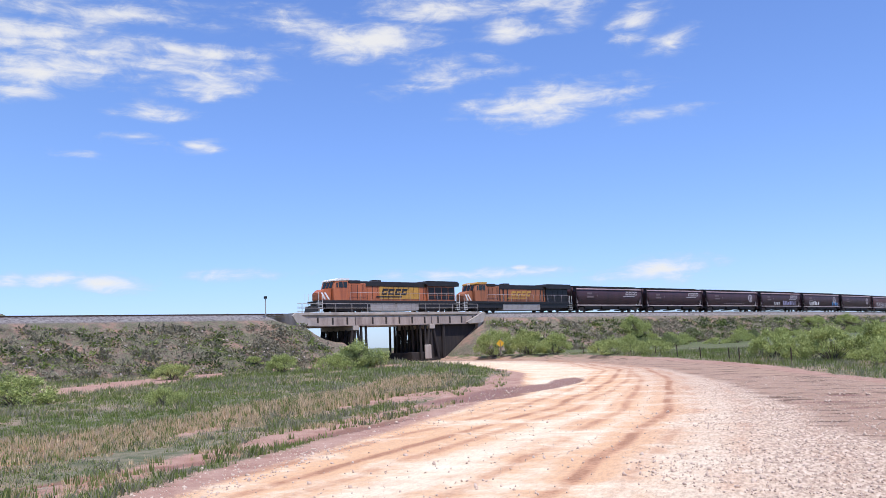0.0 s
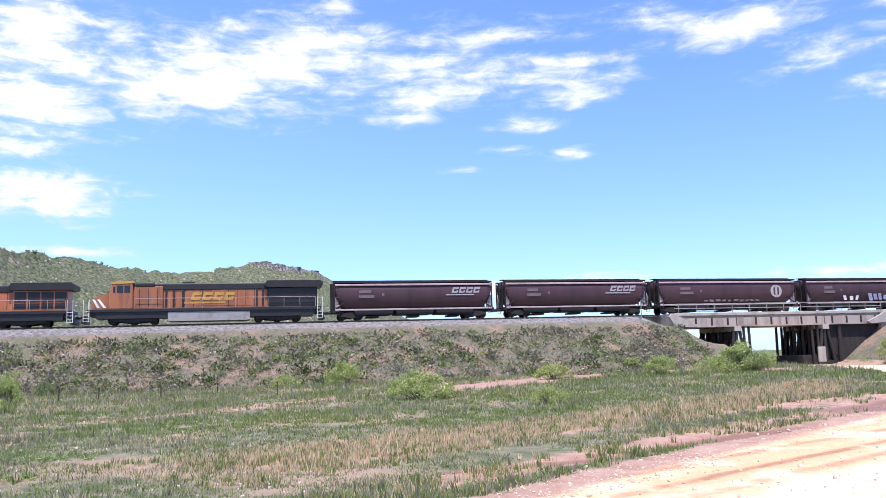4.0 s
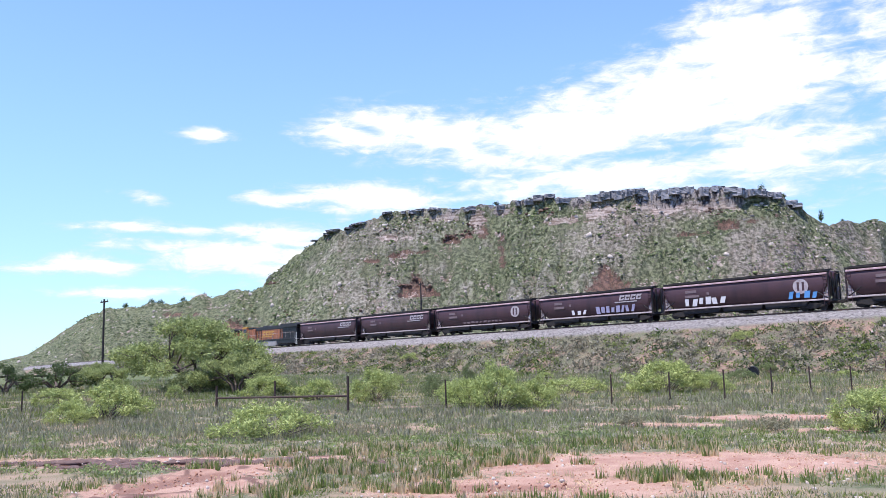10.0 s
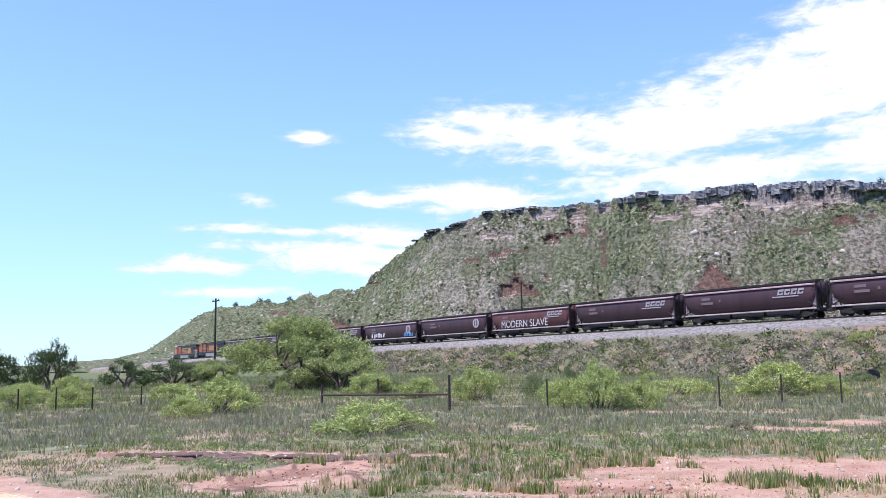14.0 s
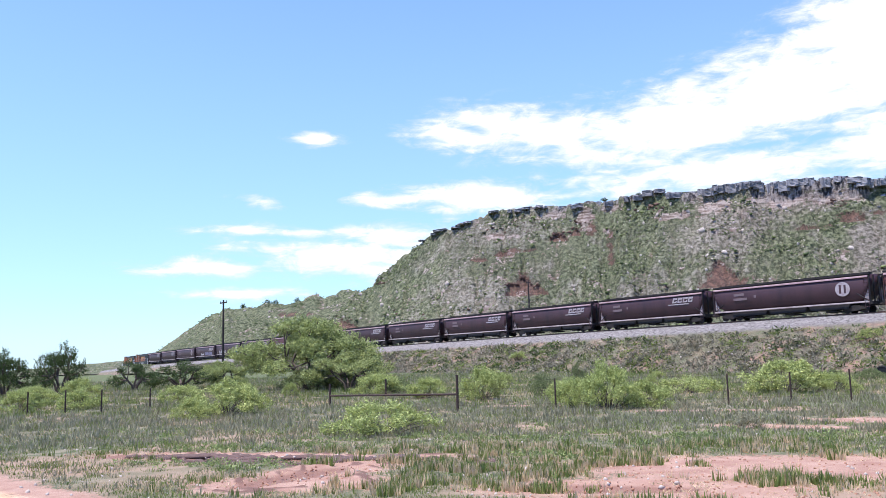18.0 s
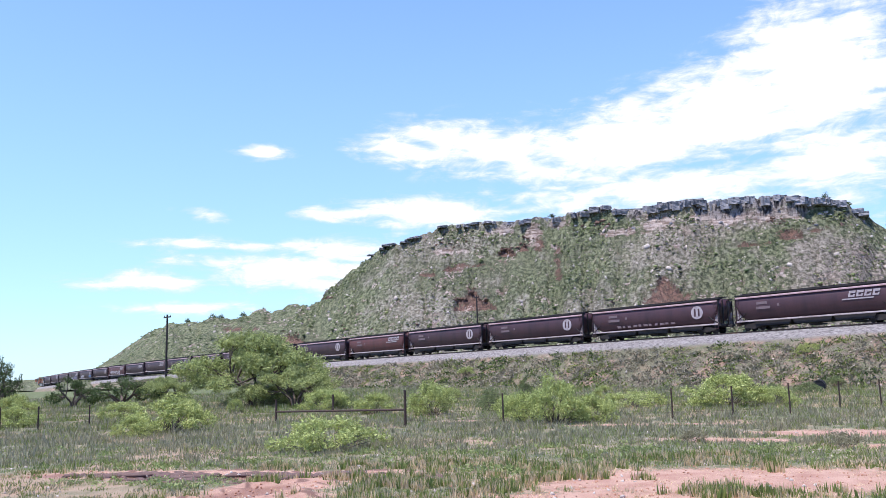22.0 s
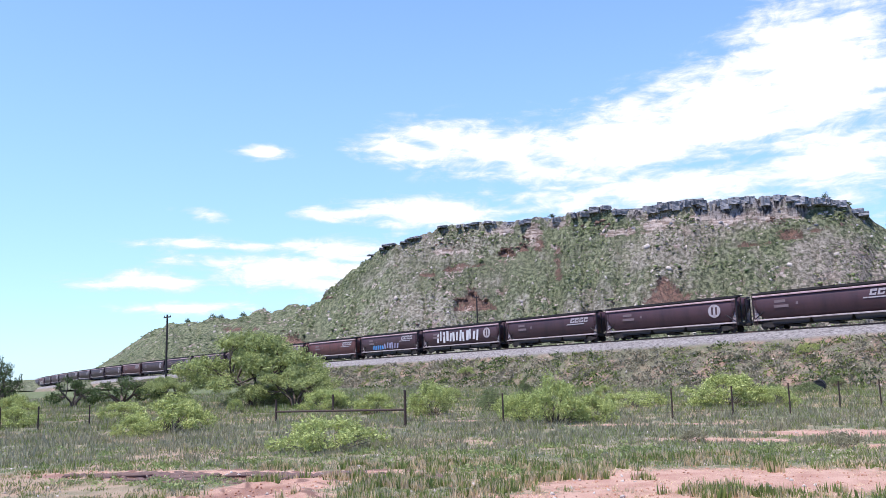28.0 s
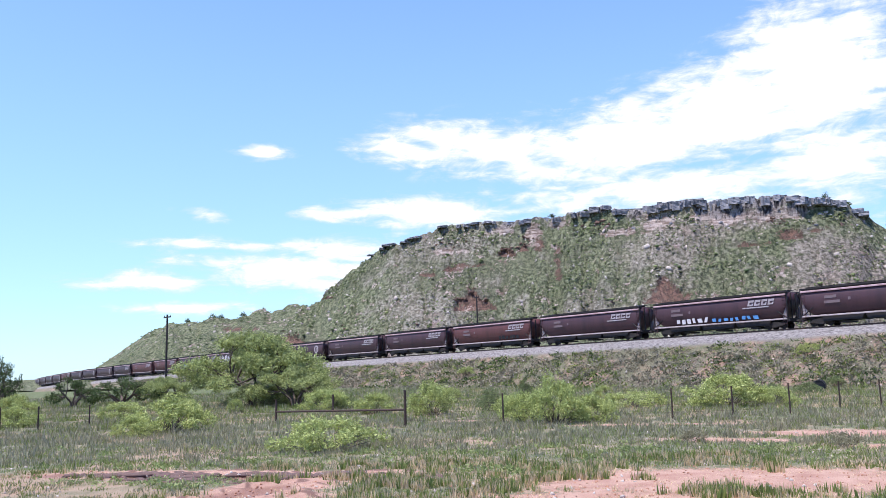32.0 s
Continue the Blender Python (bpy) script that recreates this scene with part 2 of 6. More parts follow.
M_STRAW = leafy("dry_straw", ((0.74, 0.58, 0.38), (0.42, 0.33, 0.17), (0.62, 0.47, 0.30)), 0.5, 0.35)
M_BRUSH = leafy("brown_weeds", ((0.15, 0.145, 0.085), (0.40, 0.38, 0.25), (0.26, 0.245, 0.16)), 0.5, 0.35)
M_WEED = leafy("broad_weed_leaves", ((0.12, 0.17, 0.05), (0.34, 0.39, 0.16), (0.22, 0.27, 0.10)), 0.5, 0.3)
M_SAGE = leafy("sage_brush", ((0.075, 0.075, 0.045), (0.38, 0.34, 0.25), (0.20, 0.185, 0.13)), 0.5, 0.25)
# ---- the railway line in plan ----
KNOT = [-1400, -260, -180, -120, -60, 0, 60, 120, 180, 240, 320, 400, 480, 530, 640, 1400]
BEND = [0, 0, -2.0, -1.44, -0.45, 0.24, -0.69, -1.20, -0.37, -0.02, -0.26, -0.59, -0.5, -3.0, -3.4, -1.0]
S0, S1, DS = -1400, 1400, 2.0
_s = np.arange(S0, S1, DS)
_i0 = int(-S0 / DS)
_th = np.cumsum(np.interp(_s, KNOT, BEND)) * 1e-3 * DS
_th += 4.1953 - _th[_i0]
_x = np.cumsum(np.cos(_th)) * DS
_y = np.cumsum(np.sin(_th)) * DS
_x += -30.30 - _x[_i0]
_y += 125.28 - _y[_i0]
_sz = np.clip(_s, -200, 530)
_z = 6.645 + 0.00119 * _sz - 1.424e-5 * _sz ** 2


def line(s):
    """Point and heading of the track's middle at rail height, s metres along it."""
    return (float(np.interp(s, _s, _x)), float(np.interp(s, _s, _y)), float(np.interp(s, _s, _z)), float(np.interp(s, _s, _th)))


def beside(s, w, h=0.0):
    """A point w metres to the camera's side of the track, h above the rails."""
    x, y, z, a = line(s)
    return Vector((x - w * math.sin(a), y + w * math.cos(a), z + h))


def ground_z(x, y):
    r = math.hypot(x, y)
    z = 0.012 * max(0.0, min(r, 175.0) - 45.0)
    return z + 0.10 * noise.noise((x * 0.13, y * 0.13, 0.3)) * min(1.0, r / 20) + 0.04 * noise.noise((x * 0.7, y * 0.7, 1.3))


# ---- mesh helpers ----
def mesh_of(name, bm, mats, smooth=False):
    me = bpy.data.meshes.new(name)
    bm.to_mesh(me)
    bm.free()
    for m in (mats if isinstance(mats, (list, tuple)) else [mats]):
        me.materials.append(m)
    if smooth:
        me.polygons.foreach_set("use_smooth", [True] * len(me.polygons))
    return me


def part(name, bm, mat, parent, label="", at=None, smooth=False):
    """One mesh under a thing or a part."""
    me = bm if isinstance(bm, bpy.types.Mesh) else mesh_of(name, bm, mat, smooth)
    ob = new(name, me)
    ob.parent = parent
    if at is not None:
        ob.matrix_basis = at
    if label:
        tagged(ob, label)
    return ob


def thing(name, label, category, group="", kind="", m=None):
    ob = new(name)
    ob.empty_display_size = 0.2
    if m is not None:
        ob.matrix_basis = m
    return tagged(ob, label, category, group, kind)


def box(bm, x0, x1, y0, y1, z0, z1, bev=0.0, m=None):
    r = bmesh.ops.create_cube(bm, size=1.0)
    vs = r["verts"]
    for v in vs:
        v.co = Vector(((x0 + x1) / 2 + v.co.x * (x1 - x0), (y0 + y1) / 2 + v.co.y * (y1 - y0), (z0 + z1) / 2 + v.co.z * (z1 - z0)))
    if bev:
        es = list({e for v in vs for e in v.link_edges})
        bmesh.ops.bevel(bm, geom=es, offset=bev, segments=1, affect="EDGES")
    if m is not None:
        bmesh.ops.transform(bm, matrix=m, verts=vs)
    return bm


def cyl(bm, p, q, r0, r1=None, n=10, caps=True):
    p, q = Vector(p), Vector(q)
    d = q - p
    m = Matrix.Translation((p + q) / 2) @ d.to_track_quat("Z", "Y").to_matrix().to_4x4()
    bmesh.ops.create_cone(bm, cap_ends=caps, segments=n, radius1=r0, radius2=r0 if r1 is None else r1, depth=d.length, matrix=m)
    return bm


def prism(bm, pts, y0, y1):
    """A solid with an outline in x and z, between two y."""
    a = [bm.verts.new((x, y0, z)) for x, z in pts]
    b = [bm.verts.new((x, y1, z)) for x, z in pts]
    n = len(pts)
    bm.faces.new(a)
    bm.faces.new(b[::-1])
    for i in range(n):
        bm.faces.new((a[i], b[i], b[(i + 1) % n], a[(i + 1) % n])[::-1])
    bmesh.ops.recalc_face_normals(bm, faces=bm.faces)
    return bm


def grid_mesh(name, P, mats, attrs=None, smooth=True):
    """A sheet from an array of points (rows, columns, 3), with named values at its points."""
    a, b = P.shape[:2]
    idx = np.arange(a * b).reshape(a, b)
    f = np.stack([idx[:-1, :-1], idx[1:, :-1], idx[1:, 1:], idx[:-1, 1:]], -1).reshape(-1, 4)
    me = bpy.data.meshes.new(name)
    me.from_pydata(P.reshape(-1, 3).tolist(), [], f.tolist())
    for m in mats:
        me.materials.append(m)
    if smooth:
        me.polygons.foreach_set("use_smooth", [True] * len(me.polygons))
    for k, v in (attrs or {}).items():
        at = me.attributes.new(k, "FLOAT", "POINT")
        at.data.foreach_set("value", np.ascontiguousarray(v, dtype=np.float32).ravel())
    me.update()
    return me


def attr(n, name):
    a = n.add("ShaderNodeAttribute")
    a.attribute_name = name
    return a.outputs["Fac"]


# ---- ground ----
def road_mid(d):
    """Middle and half width of the dirt road, d metres along it from beside the camera towards the bridge."""
    pts = [(-22, -7.5, -20.0, 8.0), (-6, -1.0, -6.0, 8.0), (0, 0.5, 3.0, 8.6), (14, -0.2, 15.0, 8.8), (28, -0.9, 28.0, 8.3), (45, -3.7, 45.0, 7.5), (62, -7.6, 60.0, 7.0),
           (76, -15, 76.0, 8.0), (90, -23, 88.0, 8.0), (108, -34, 96.5, 6.0), (125, -44, 106.0, 5.0), (150, -62, 120.0, 5.0), (190, -95, 145.0, 5.0)]
    c = np.array(pts)
    return [float(np.interp(d, c[:, 0], c[:, k])) for k in (1, 2, 3)]


ROAD = np.array([road_mid(d) for d in np.arange(-22, 190, 1.0)])


def road_gap(X, Y):
    """How far outside the road's edge a place lies (negative: on it)."""
    d = np.full(X.shape, 1e9)
    for x, y, w in ROAD:
        d = np.minimum(d, np.hypot(X - x, Y - y) - w)
    return d


def road_place(X, Y):
    """Side offset from the road's middle, and metres along it."""
    best = np.full(X.shape, 1e9)
    side, far = np.zeros(X.shape), np.zeros(X.shape)
    for i in range(1, len(ROAD)):
        (x0, y0, w0), (x1, y1, w1) = ROAD[i - 1], ROAD[i]
        dx, dy = x1 - x0, y1 - y0
        L = math.hypot(dx, dy)
        d = np.hypot(X - x1, Y - y1)
        near = d < best
        best = np.where(near, d, best)
        side = np.where(near, ((X - x1) * dy - (Y - y1) * dx) / L, side)
        far = np.where(near, i - 16 + ((X - x1) * dx + (Y - y1) * dy) / L, far)
    return side, far


def blob(X, Y, x, y, a, b, turn=0.0):
    c, s = math.cos(radians(turn)), math.sin(radians(turn))
    u, v = (X - x) * c + (Y - y) * s, -(X - x) * s + (Y - y) * c
    return np.clip(1.35 - np.sqrt((u / a) ** 2 + (v / b) ** 2), 0, 1)


def strips(X, Y):
    """Strips beside the road: stubble on bare earth, and a shallow ditch."""
    gap = road_gap(X, Y)
    here = np.clip((Y - 8) / 5, 0, 1) * np.clip((60 - Y) / 10, 0, 1) * (X < -6)
    far = np.clip((Y - 12) / 25, 0, 1)
    stub = np.clip(1.25 - np.abs(gap - (8.6 - 2.0 * far)) / 3.0, 0, 1) * here
    ditch = np.clip(1.3 - np.abs(gap - 2.3 + 0.9 * far) / 0.75, 0, 1) * here
    return stub, ditch


# bare red earth: place, half sizes, turn of the long side
BARE = [(-18.7, 0.9, 4.8, 2.5, 92), (-15.4, -1.6, 3.0, 1.6, 90), (-19.8, -11.6, 5.0, 0.8, 98), (-20.1, -8.4, 2.4, 0.9, 95), (-17.4, -8.6, 1.3, 2.6, 80), (-15.2, -8.3, 2.2, 1.6, 100), (-32.8, 5.6, 3.4, 1.6, 82), (-29.4, 1.6, 2.6, 0.9, 92),
        (-43.5, -9.6, 3, 0.8, 102), (-38.4, -1.5, 4, 0.7, 93), (-12.8, 38.5, 6, 1.7, 76), (-44, 58, 18, 3.6, 100), (-37.5, 75.5, 10, 5.5, 0), (-14.6, 31.5, 5, 1.8, 78), (-18.5, 43, 6, 1.8, 82),
        (-38, 19, 9, 0.9, 95), (-41.3, 34, 9, 1.2, 104), (-26.8, 6.2, 2.0, 0.9, 86)]
WET = [(-10.6, 34.5, 3.6, 1.2, 72), (-10.2, 40.5, 5, 1.5, 80), (-9.2, 47.0, 4, 0.9, 95), (-10.2, 21, 4.5, 0.3, 82), (-11.4, 14.2, 2.5, 0.3, 65), (-19.3, -14.6, 2.6, 0.35, 98), (-19.4, -10.4, 3.2, 0.4, 98), (-16.4, -9.0, 0.5, 2.0, 80), (-15.6, -2.2, 1.6, 0.5, 95), (-32.2, 7.4, 1.4, 0.5, 85),
       (3.0, 29.5, 3.6, 0.3, 8), (4.4, 32.6, 4, 0.3, 8), (2.2, 27.0, 2.4, 0.2, 8)]


def build_ground():
    az = np.radians(np.linspace(-40, 320, 721))
    r = np.concatenate([[0.0], np.geomspace(1.5, 130, 230), np.geomspace(134, 4600, 50)])
    R, A = np.meshgrid(r, az, indexing="ij")
    X, Y = -R * np.sin(A), R * np.cos(A)
    Z = 0.012 * np.clip(np.minimum(R, 175) - 45, 0, None)
    n1 = np.array([noise.noise((x * 0.13, y * 0.13, 0.3)) for x, y in zip(X.ravel(), Y.ravel())]).reshape(X.shape)
    n2 = np.array([noise.noise((x * 0.7, y * 0.7, 1.3)) for x, y in zip(X.ravel(), Y.ravel())]).reshape(X.shape)
    Z = Z + 0.10 * n1 * np.minimum(1, R / 20) + 0.04 * n2
    gap = road_gap(X, Y)
    road = np.clip(0.5 - gap / 1.6, 0, 1)
    Z = np.where(road > 0, Z * (1 - road * 0.6) - 0.02 * road, Z)
    bare = np.zeros(X.shape)
    for b in BARE:
        bare = np.maximum(bare, blob(X, Y, *b))
    bare = np.maximum(bare, np.clip(0.95 - np.abs(gap - 0.2) / 1.2, 0, 1))
    stub, ditch = strips(X, Y)
    bare = np.maximum(bare, np.maximum(0.85 * stub, ditch))
    wet = np.zeros(X.shape)
    for b in WET:
        wet = np.maximum(wet, blob(X, Y, *b))
    Z = Z - 0.10 * np.clip(wet * 1.6, 0, 1)
    far = np.clip((R - 60) / 60, 0, 1)
    # ragged damp lips where the bare hollows break away
    n3 = np.array([noise.noise((x * 0.9, y * 0.45, 5.3)) + 0.5 * noise.noise((x * 2.4, y * 1.2, 6.1)) for x, y in zip(X.ravel(), Y.ravel())]).reshape(X.shape)
    lip = np.clip(1 - np.abs(bare + 0.55 * n3 - 0.6) / 0.14, 0, 1) * (Y < -5) * (X < -13) * (Y < 7) * (R < 42) * (road < 0.01)
    Z = Z + 0.07 * lip
    side, along = road_place(X, Y)
    me = grid_mesh("ground", np.stack([X, Y, Z], -1), [ground_material()], {"road": road, "bare": bare, "wet": wet, "side": side, "along": along, "far": far, "lip": lip})
    return tagged(new("ground", me), "red earth plain with patchy grass, mud and a gravelled dirt road", "ground", kind="structure")


def ground_material():
    m, n, b = material("earth_and_grass")
    co = where(n)
    big = n.noise(co, 0.16, 6.0, 0.6)
    mid = n.noise(co, 1.1, 6.0, 0.65)
    fine = n.noise(co, 9.0, 6.0, 0.7)
    tiny = n.noise(co, 42.0, 3.0, 0.7)
    green = n.mix(n.ramp(mid, 0.35, 0.65), (0.085, 0.10, 0.05), (0.22, 0.19, 0.13))
    green = n.mix(n.ramp(big, 0.45, 0.64), green, (0.30, 0.21, 0.15))
    soil = n.mix(n.ramp(mid, 0.3, 0.7), (0.30, 0.165, 0.125), (0.42, 0.275, 0.215))
    soil = n.mix(n.math("MULTIPLY", n.ramp(tiny, 0.5, 0.7), 0.7), soil, (0.22, 0.115, 0.08))
    bare = n.math("ADD", attr(n, "bare"), n.math("MULTIPLY", n.math("SUBTRACT", fine, 0.5), 1.6))
    bare = n.math("ADD", bare, n.math("MULTIPLY", n.math("SUBTRACT", mid, 0.5), 0.9))
    near = n.ramp(attr(n, "far"), 0.7, 0.0, -0.05, 0.16)
    green = n.mix(attr(n, "far"), green, (0.10, 0.115, 0.05))
    col = n.mix(n.ramp(n.math("ADD", bare, near), 0.42, 0.68), green, soil)
    col = n.mix(n.math("MULTIPLY", n.ramp(n.math("ADD", attr(n, "lip"), n.math("MULTIPLY", n.math("SUBTRACT", mid, 0.5), 0.8)), 0.35, 0.7), 0.85), col, (0.12, 0.062, 0.05))
    # road: packed pale gravel with rutted red earth
    # wheel ruts: offset from the road's middle, drift along it, strength
    rut = 0.0
    sway = n.math("MULTIPLY_ADD", n.noise(co, 0.12, 3.0, 0.6), 0.9, -0.45)
    warm = 0.0
    lane = n.math("ADD", attr(n, "side"), sway)
    for c, drift, k in ((-10.2, 0.145, 1.0), (-9.2, 0.142, 0.75), (-11.6, 0.15, 0.8), (-12.6, 0.155, 0.5), (-4.2, 0.085, 1.0), (-3.2, 0.08, 0.55), (-5.8, 0.09, 0.75), (-6.6, 0.10, 0.4), (-7.6, 0.14, 0.35), (-1.4, 0.07, 0.4), (0.4, 0.06, 0.3)):
        off = n.math("ABSOLUTE", n.math("SUBTRACT", lane, n.math("MULTIPLY_ADD", attr(n, "along"), drift, c)))
        rut = n.math("MAXIMUM", rut, n.math("MULTIPLY", n.ramp(off, 0.34, 0.04), k))
        warm = n.math("MAXIMUM", warm, n.math("MULTIPLY", n.ramp(off, 1.5, 0.1), k))
    patchy = n.ramp(n.noise(co, 0.35, 5.0, 0.65), 0.3, 0.6, 0.3, 1.0)
    rut = n.math("MULTIPLY", rut, patchy)
    warm = n.math("MAXIMUM", warm, n.math("MULTIPLY", n.ramp(attr(n, "side"), -4.5, -7.5), 0.8))
    warm = n.math("MAXIMUM", warm, n.math("MULTIPLY", n.ramp(attr(n, "along"), 34.0, 60.0), 0.45))
    warm = n.math("ADD", n.math("MULTIPLY", warm, patchy), n.math("MULTIPLY", n.math("SUBTRACT", n.noise(co, 2.2, 6.0, 0.75), 0.5), 0.7))
    gravel = n.mix(n.ramp(mid, 0.3, 0.7), (0.84, 0.71, 0.53), (0.72, 0.57, 0.41))
    gravel = n.mix(n.math("MULTIPLY", n.ramp(warm, 0.1, 0.8), 0.85), gravel, (0.62, 0.35, 0.18))
    gravel = n.mix(n.math("MULTIPLY", n.ramp(tiny, 0.52, 0.68), 0.5), gravel, (0.36, 0.26, 0.21))
    clay = n.mix(n.ramp(fine, 0.3, 0.7), (0.50, 0.27, 0.165), (0.34, 0.16, 0.09))
    lumps = n.noise(n.add("ShaderNodeMapping", ins={0: co, "Scale": (1.0, 0.3, 1.0)}).outputs[0], 14.0, 6.0, 0.8)
    stony = n.ramp(attr(n, "side"), -3.0, 2.5)
    gravel = n.mix(n.math("MULTIPLY", stony, 0.6), gravel, (0.50, 0.36, 0.275))
    gravel = n.mix(n.math("MULTIPLY", n.math("MULTIPLY_ADD", stony, 0.75, 0.25), n.ramp(lumps, 0.44, 0.60)), gravel, (0.30, 0.205, 0.155))
    gravel = n.mix(n.math("MULTIPLY", stony, n.ramp(lumps, 0.46, 0.34)), gravel, (0.76, 0.64, 0.55))
    mud = n.math("MULTIPLY", n.ramp(attr(n, "side"), 0.6, 4.0), n.ramp(attr(n, "along"), 18.0, 28.0))
    streak = n.noise(n.add("ShaderNodeMapping", ins={0: co, "Scale": (0.45, 1.3, 1.0)}).outputs[0], 1.1, 6.0, 0.7)
    mire = n.mix(n.ramp(streak, 0.5, 0.62), (0.38, 0.25, 0.185), (0.10, 0.055, 0.04))
    mire = n.mix(n.math("MULTIPLY", n.ramp(lumps, 0.46, 0.60), 0.7), mire, (0.26, 0.19, 0.13))
    gravel = n.mix(n.ramp(n.math("ADD", mud, n.math("MULTIPLY", n.math("SUBTRACT", streak, 0.5), 0.8)), 0.35, 0.7), gravel, mire)
    rut = n.math("ADD", rut, n.math("MULTIPLY", n.math("SUBTRACT", fine, 0.5), 0.35))
    onroad = n.mix(n.math("MULTIPLY", n.ramp(rut, 0.12, 0.95), 0.85), gravel, clay)
    onroad = n.mix(n.math("MULTIPLY", n.ramp(rut, 0.6, 1.0), 0.4), onroad, (0.20, 0.10, 0.06))
    edge = n.math("ADD", attr(n, "road"), n.math("MULTIPLY", n.math("SUBTRACT", fine, 0.5), 0.7))
    col = n.mix(n.ramp(edge, 0.45, 0.75), col, onroad)
    wet = n.ramp(n.math("ADD", attr(n, "wet"), n.math("MULTIPLY", n.math("SUBTRACT", mid, 0.5), 0.5)), 0.2, 0.5)
    col = n.mix(n.math("MULTIPLY", wet, 0.92), col, (0.22, 0.11, 0.075))
    n.put(b, "Base Color", col)
    n.put(b, "Roughness", n.math("MULTIPLY_ADD", wet, -0.4, 0.95))
    b.inputs["Specular IOR Level"].default_value = 0.3
    h = n.math("ADD", n.math("MULTIPLY", fine, 0.6), n.math("MULTIPLY", tiny, 0.4))
    h = n.math("ADD", h, n.math("MULTIPLY", n.math("MULTIPLY", lumps, stony), 0.8))
    bump(n, b, h, 0.7, 0.06)
    return m


# ---- embankment, ballast, track ----
B0, B1 = 13.5, 41.1        # ends of the bridge along the line


def slope_material():
    m, n, b = material("scrubby_embankment")
    co = where(n)
    mid = n.noise(co, 0.35, 6.0, 0.65)
    fine = n.noise(co, 2.6, 7.0, 0.7)
    tiny = n.noise(co, 14.0, 4.0, 0.7)
    earth = n.mix(n.ramp(fine, 0.38, 0.62), (0.33, 0.26, 0.215), (0.12, 0.09, 0.075))
    earth = n.mix(n.math("MULTIPLY", n.ramp(mid, 0.48, 0.60), 0.75), earth, (0.33, 0.205, 0.155))
    wide = n.noise(co, 0.09, 4.0, 0.6)
    scrub = n.mix(n.ramp(tiny, 0.35, 0.65), (0.045, 0.06, 0.028), (0.22, 0.21, 0.14))
    col = n.mix(n.ramp(n.math("ADD", fine, n.math("MULTIPLY", mid, 0.5)), 0.62, 0.85), scrub, earth)
    col = n.mix(n.math("MULTIPLY", n.ramp(wide, 0.5, 0.62), 0.6), col, scrub)
    stone = n.mix(n.ramp(n.math("ADD", n.math("MULTIPLY", fine, 0.6), n.math("MULTIPLY", tiny, 0.4)), 0.42, 0.60), (0.30, 0.275, 0.275), (0.095, 0.085, 0.085))
    top = n.ramp(n.math("ADD", attr(n, "stone"), n.math("MULTIPLY", n.math("SUBTRACT", fine, 0.5), 0.7)), 0.35, 0.65)
    col = n.mix(top, col, stone)
    n.put(b, "Base Color", col)
    b.inputs["Roughness"].default_value = 0.95
    b.inputs["Specular IOR Level"].default_value = 0.2
    bump(n, b, n.math("ADD", n.math("MULTIPLY", fine, 0.5), n.math("MULTIPLY", tiny, 0.5)), 1.0, 0.22)
    return m


def build_bank(name, sa, sb, cone_a, cone_b):
    """The railway bank from sa to sb along the line; a coned end slopes down to the road under the bridge."""
    s = np.unique(np.concatenate([np.arange(sa, sb, 1.5 if sb - sa < 500 else 3.0), [sb]]))
    w = np.concatenate([np.linspace(-26, -5, 16), [-4.4, -3.3, -2.4, -1.5, 1.5, 2.4, 3.3, 4.4], np.linspace(5.0, 26, 44)])
    P = np.zeros((len(s), len(w), 3))
    stone = np.zeros(P.shape[:2])
    for i, si in enumerate(s):
        x, y, z, a = line(si)
        cut = 0.0
        if cone_b and sb - si < 14:
            cut = max(cut, (1 - (sb - si) / 11.0) * 7.6) if sb - si < 11 else cut
        if cone_a and si - sa < 14:
            cut = max(cut, (1 - (si - sa) / 11.0) * 7.6) if si - sa < 11 else cut
        for j, wj in enumerate(w):
            e = abs(wj)
            h = -0.22 if e < 1.6 else -0.22 - (e - 1.6) * 0.25 if e < 2.6 else -0.47 - (e - 2.6) * 0.42 if e < 4.6 else -1.31 - (e - 4.6) * 0.56
            px, py = x - wj * math.sin(a), y + wj * math.cos(a)
            if e > 4.5:
                g = min(1.0, (e - 4.5) / 3)
                h += g * (0.55 * noise.noise((px * 0.16, py * 0.16, 2.0)) + 0.28 * noise.noise((px * 0.6, py * 0.6, 3.0)) + 0.12 * noise.noise((px * 1.7, py * 1.7, 5.0)))
            h = min(h, -0.22 - cut) if cut > 0 else h
            P[i, j] = (px, py, max(z + h, -0.6))
            stone[i, j] = max(0.0, min(1.0, 1.2 - max(0.0, e - 2.0) / (2.2 + 1.5 * max(0.0, min(1.0, (si - 90) / 50))))) * max(0.0, 1 - cut)
    me = grid_mesh(name, P, [M_BANK], {"stone": stone})
    return tagged(new(name, me), "high railway embankment of grey ballast and scrub-covered earth", "embankment", kind="structure")


M_BANK = slope_material()


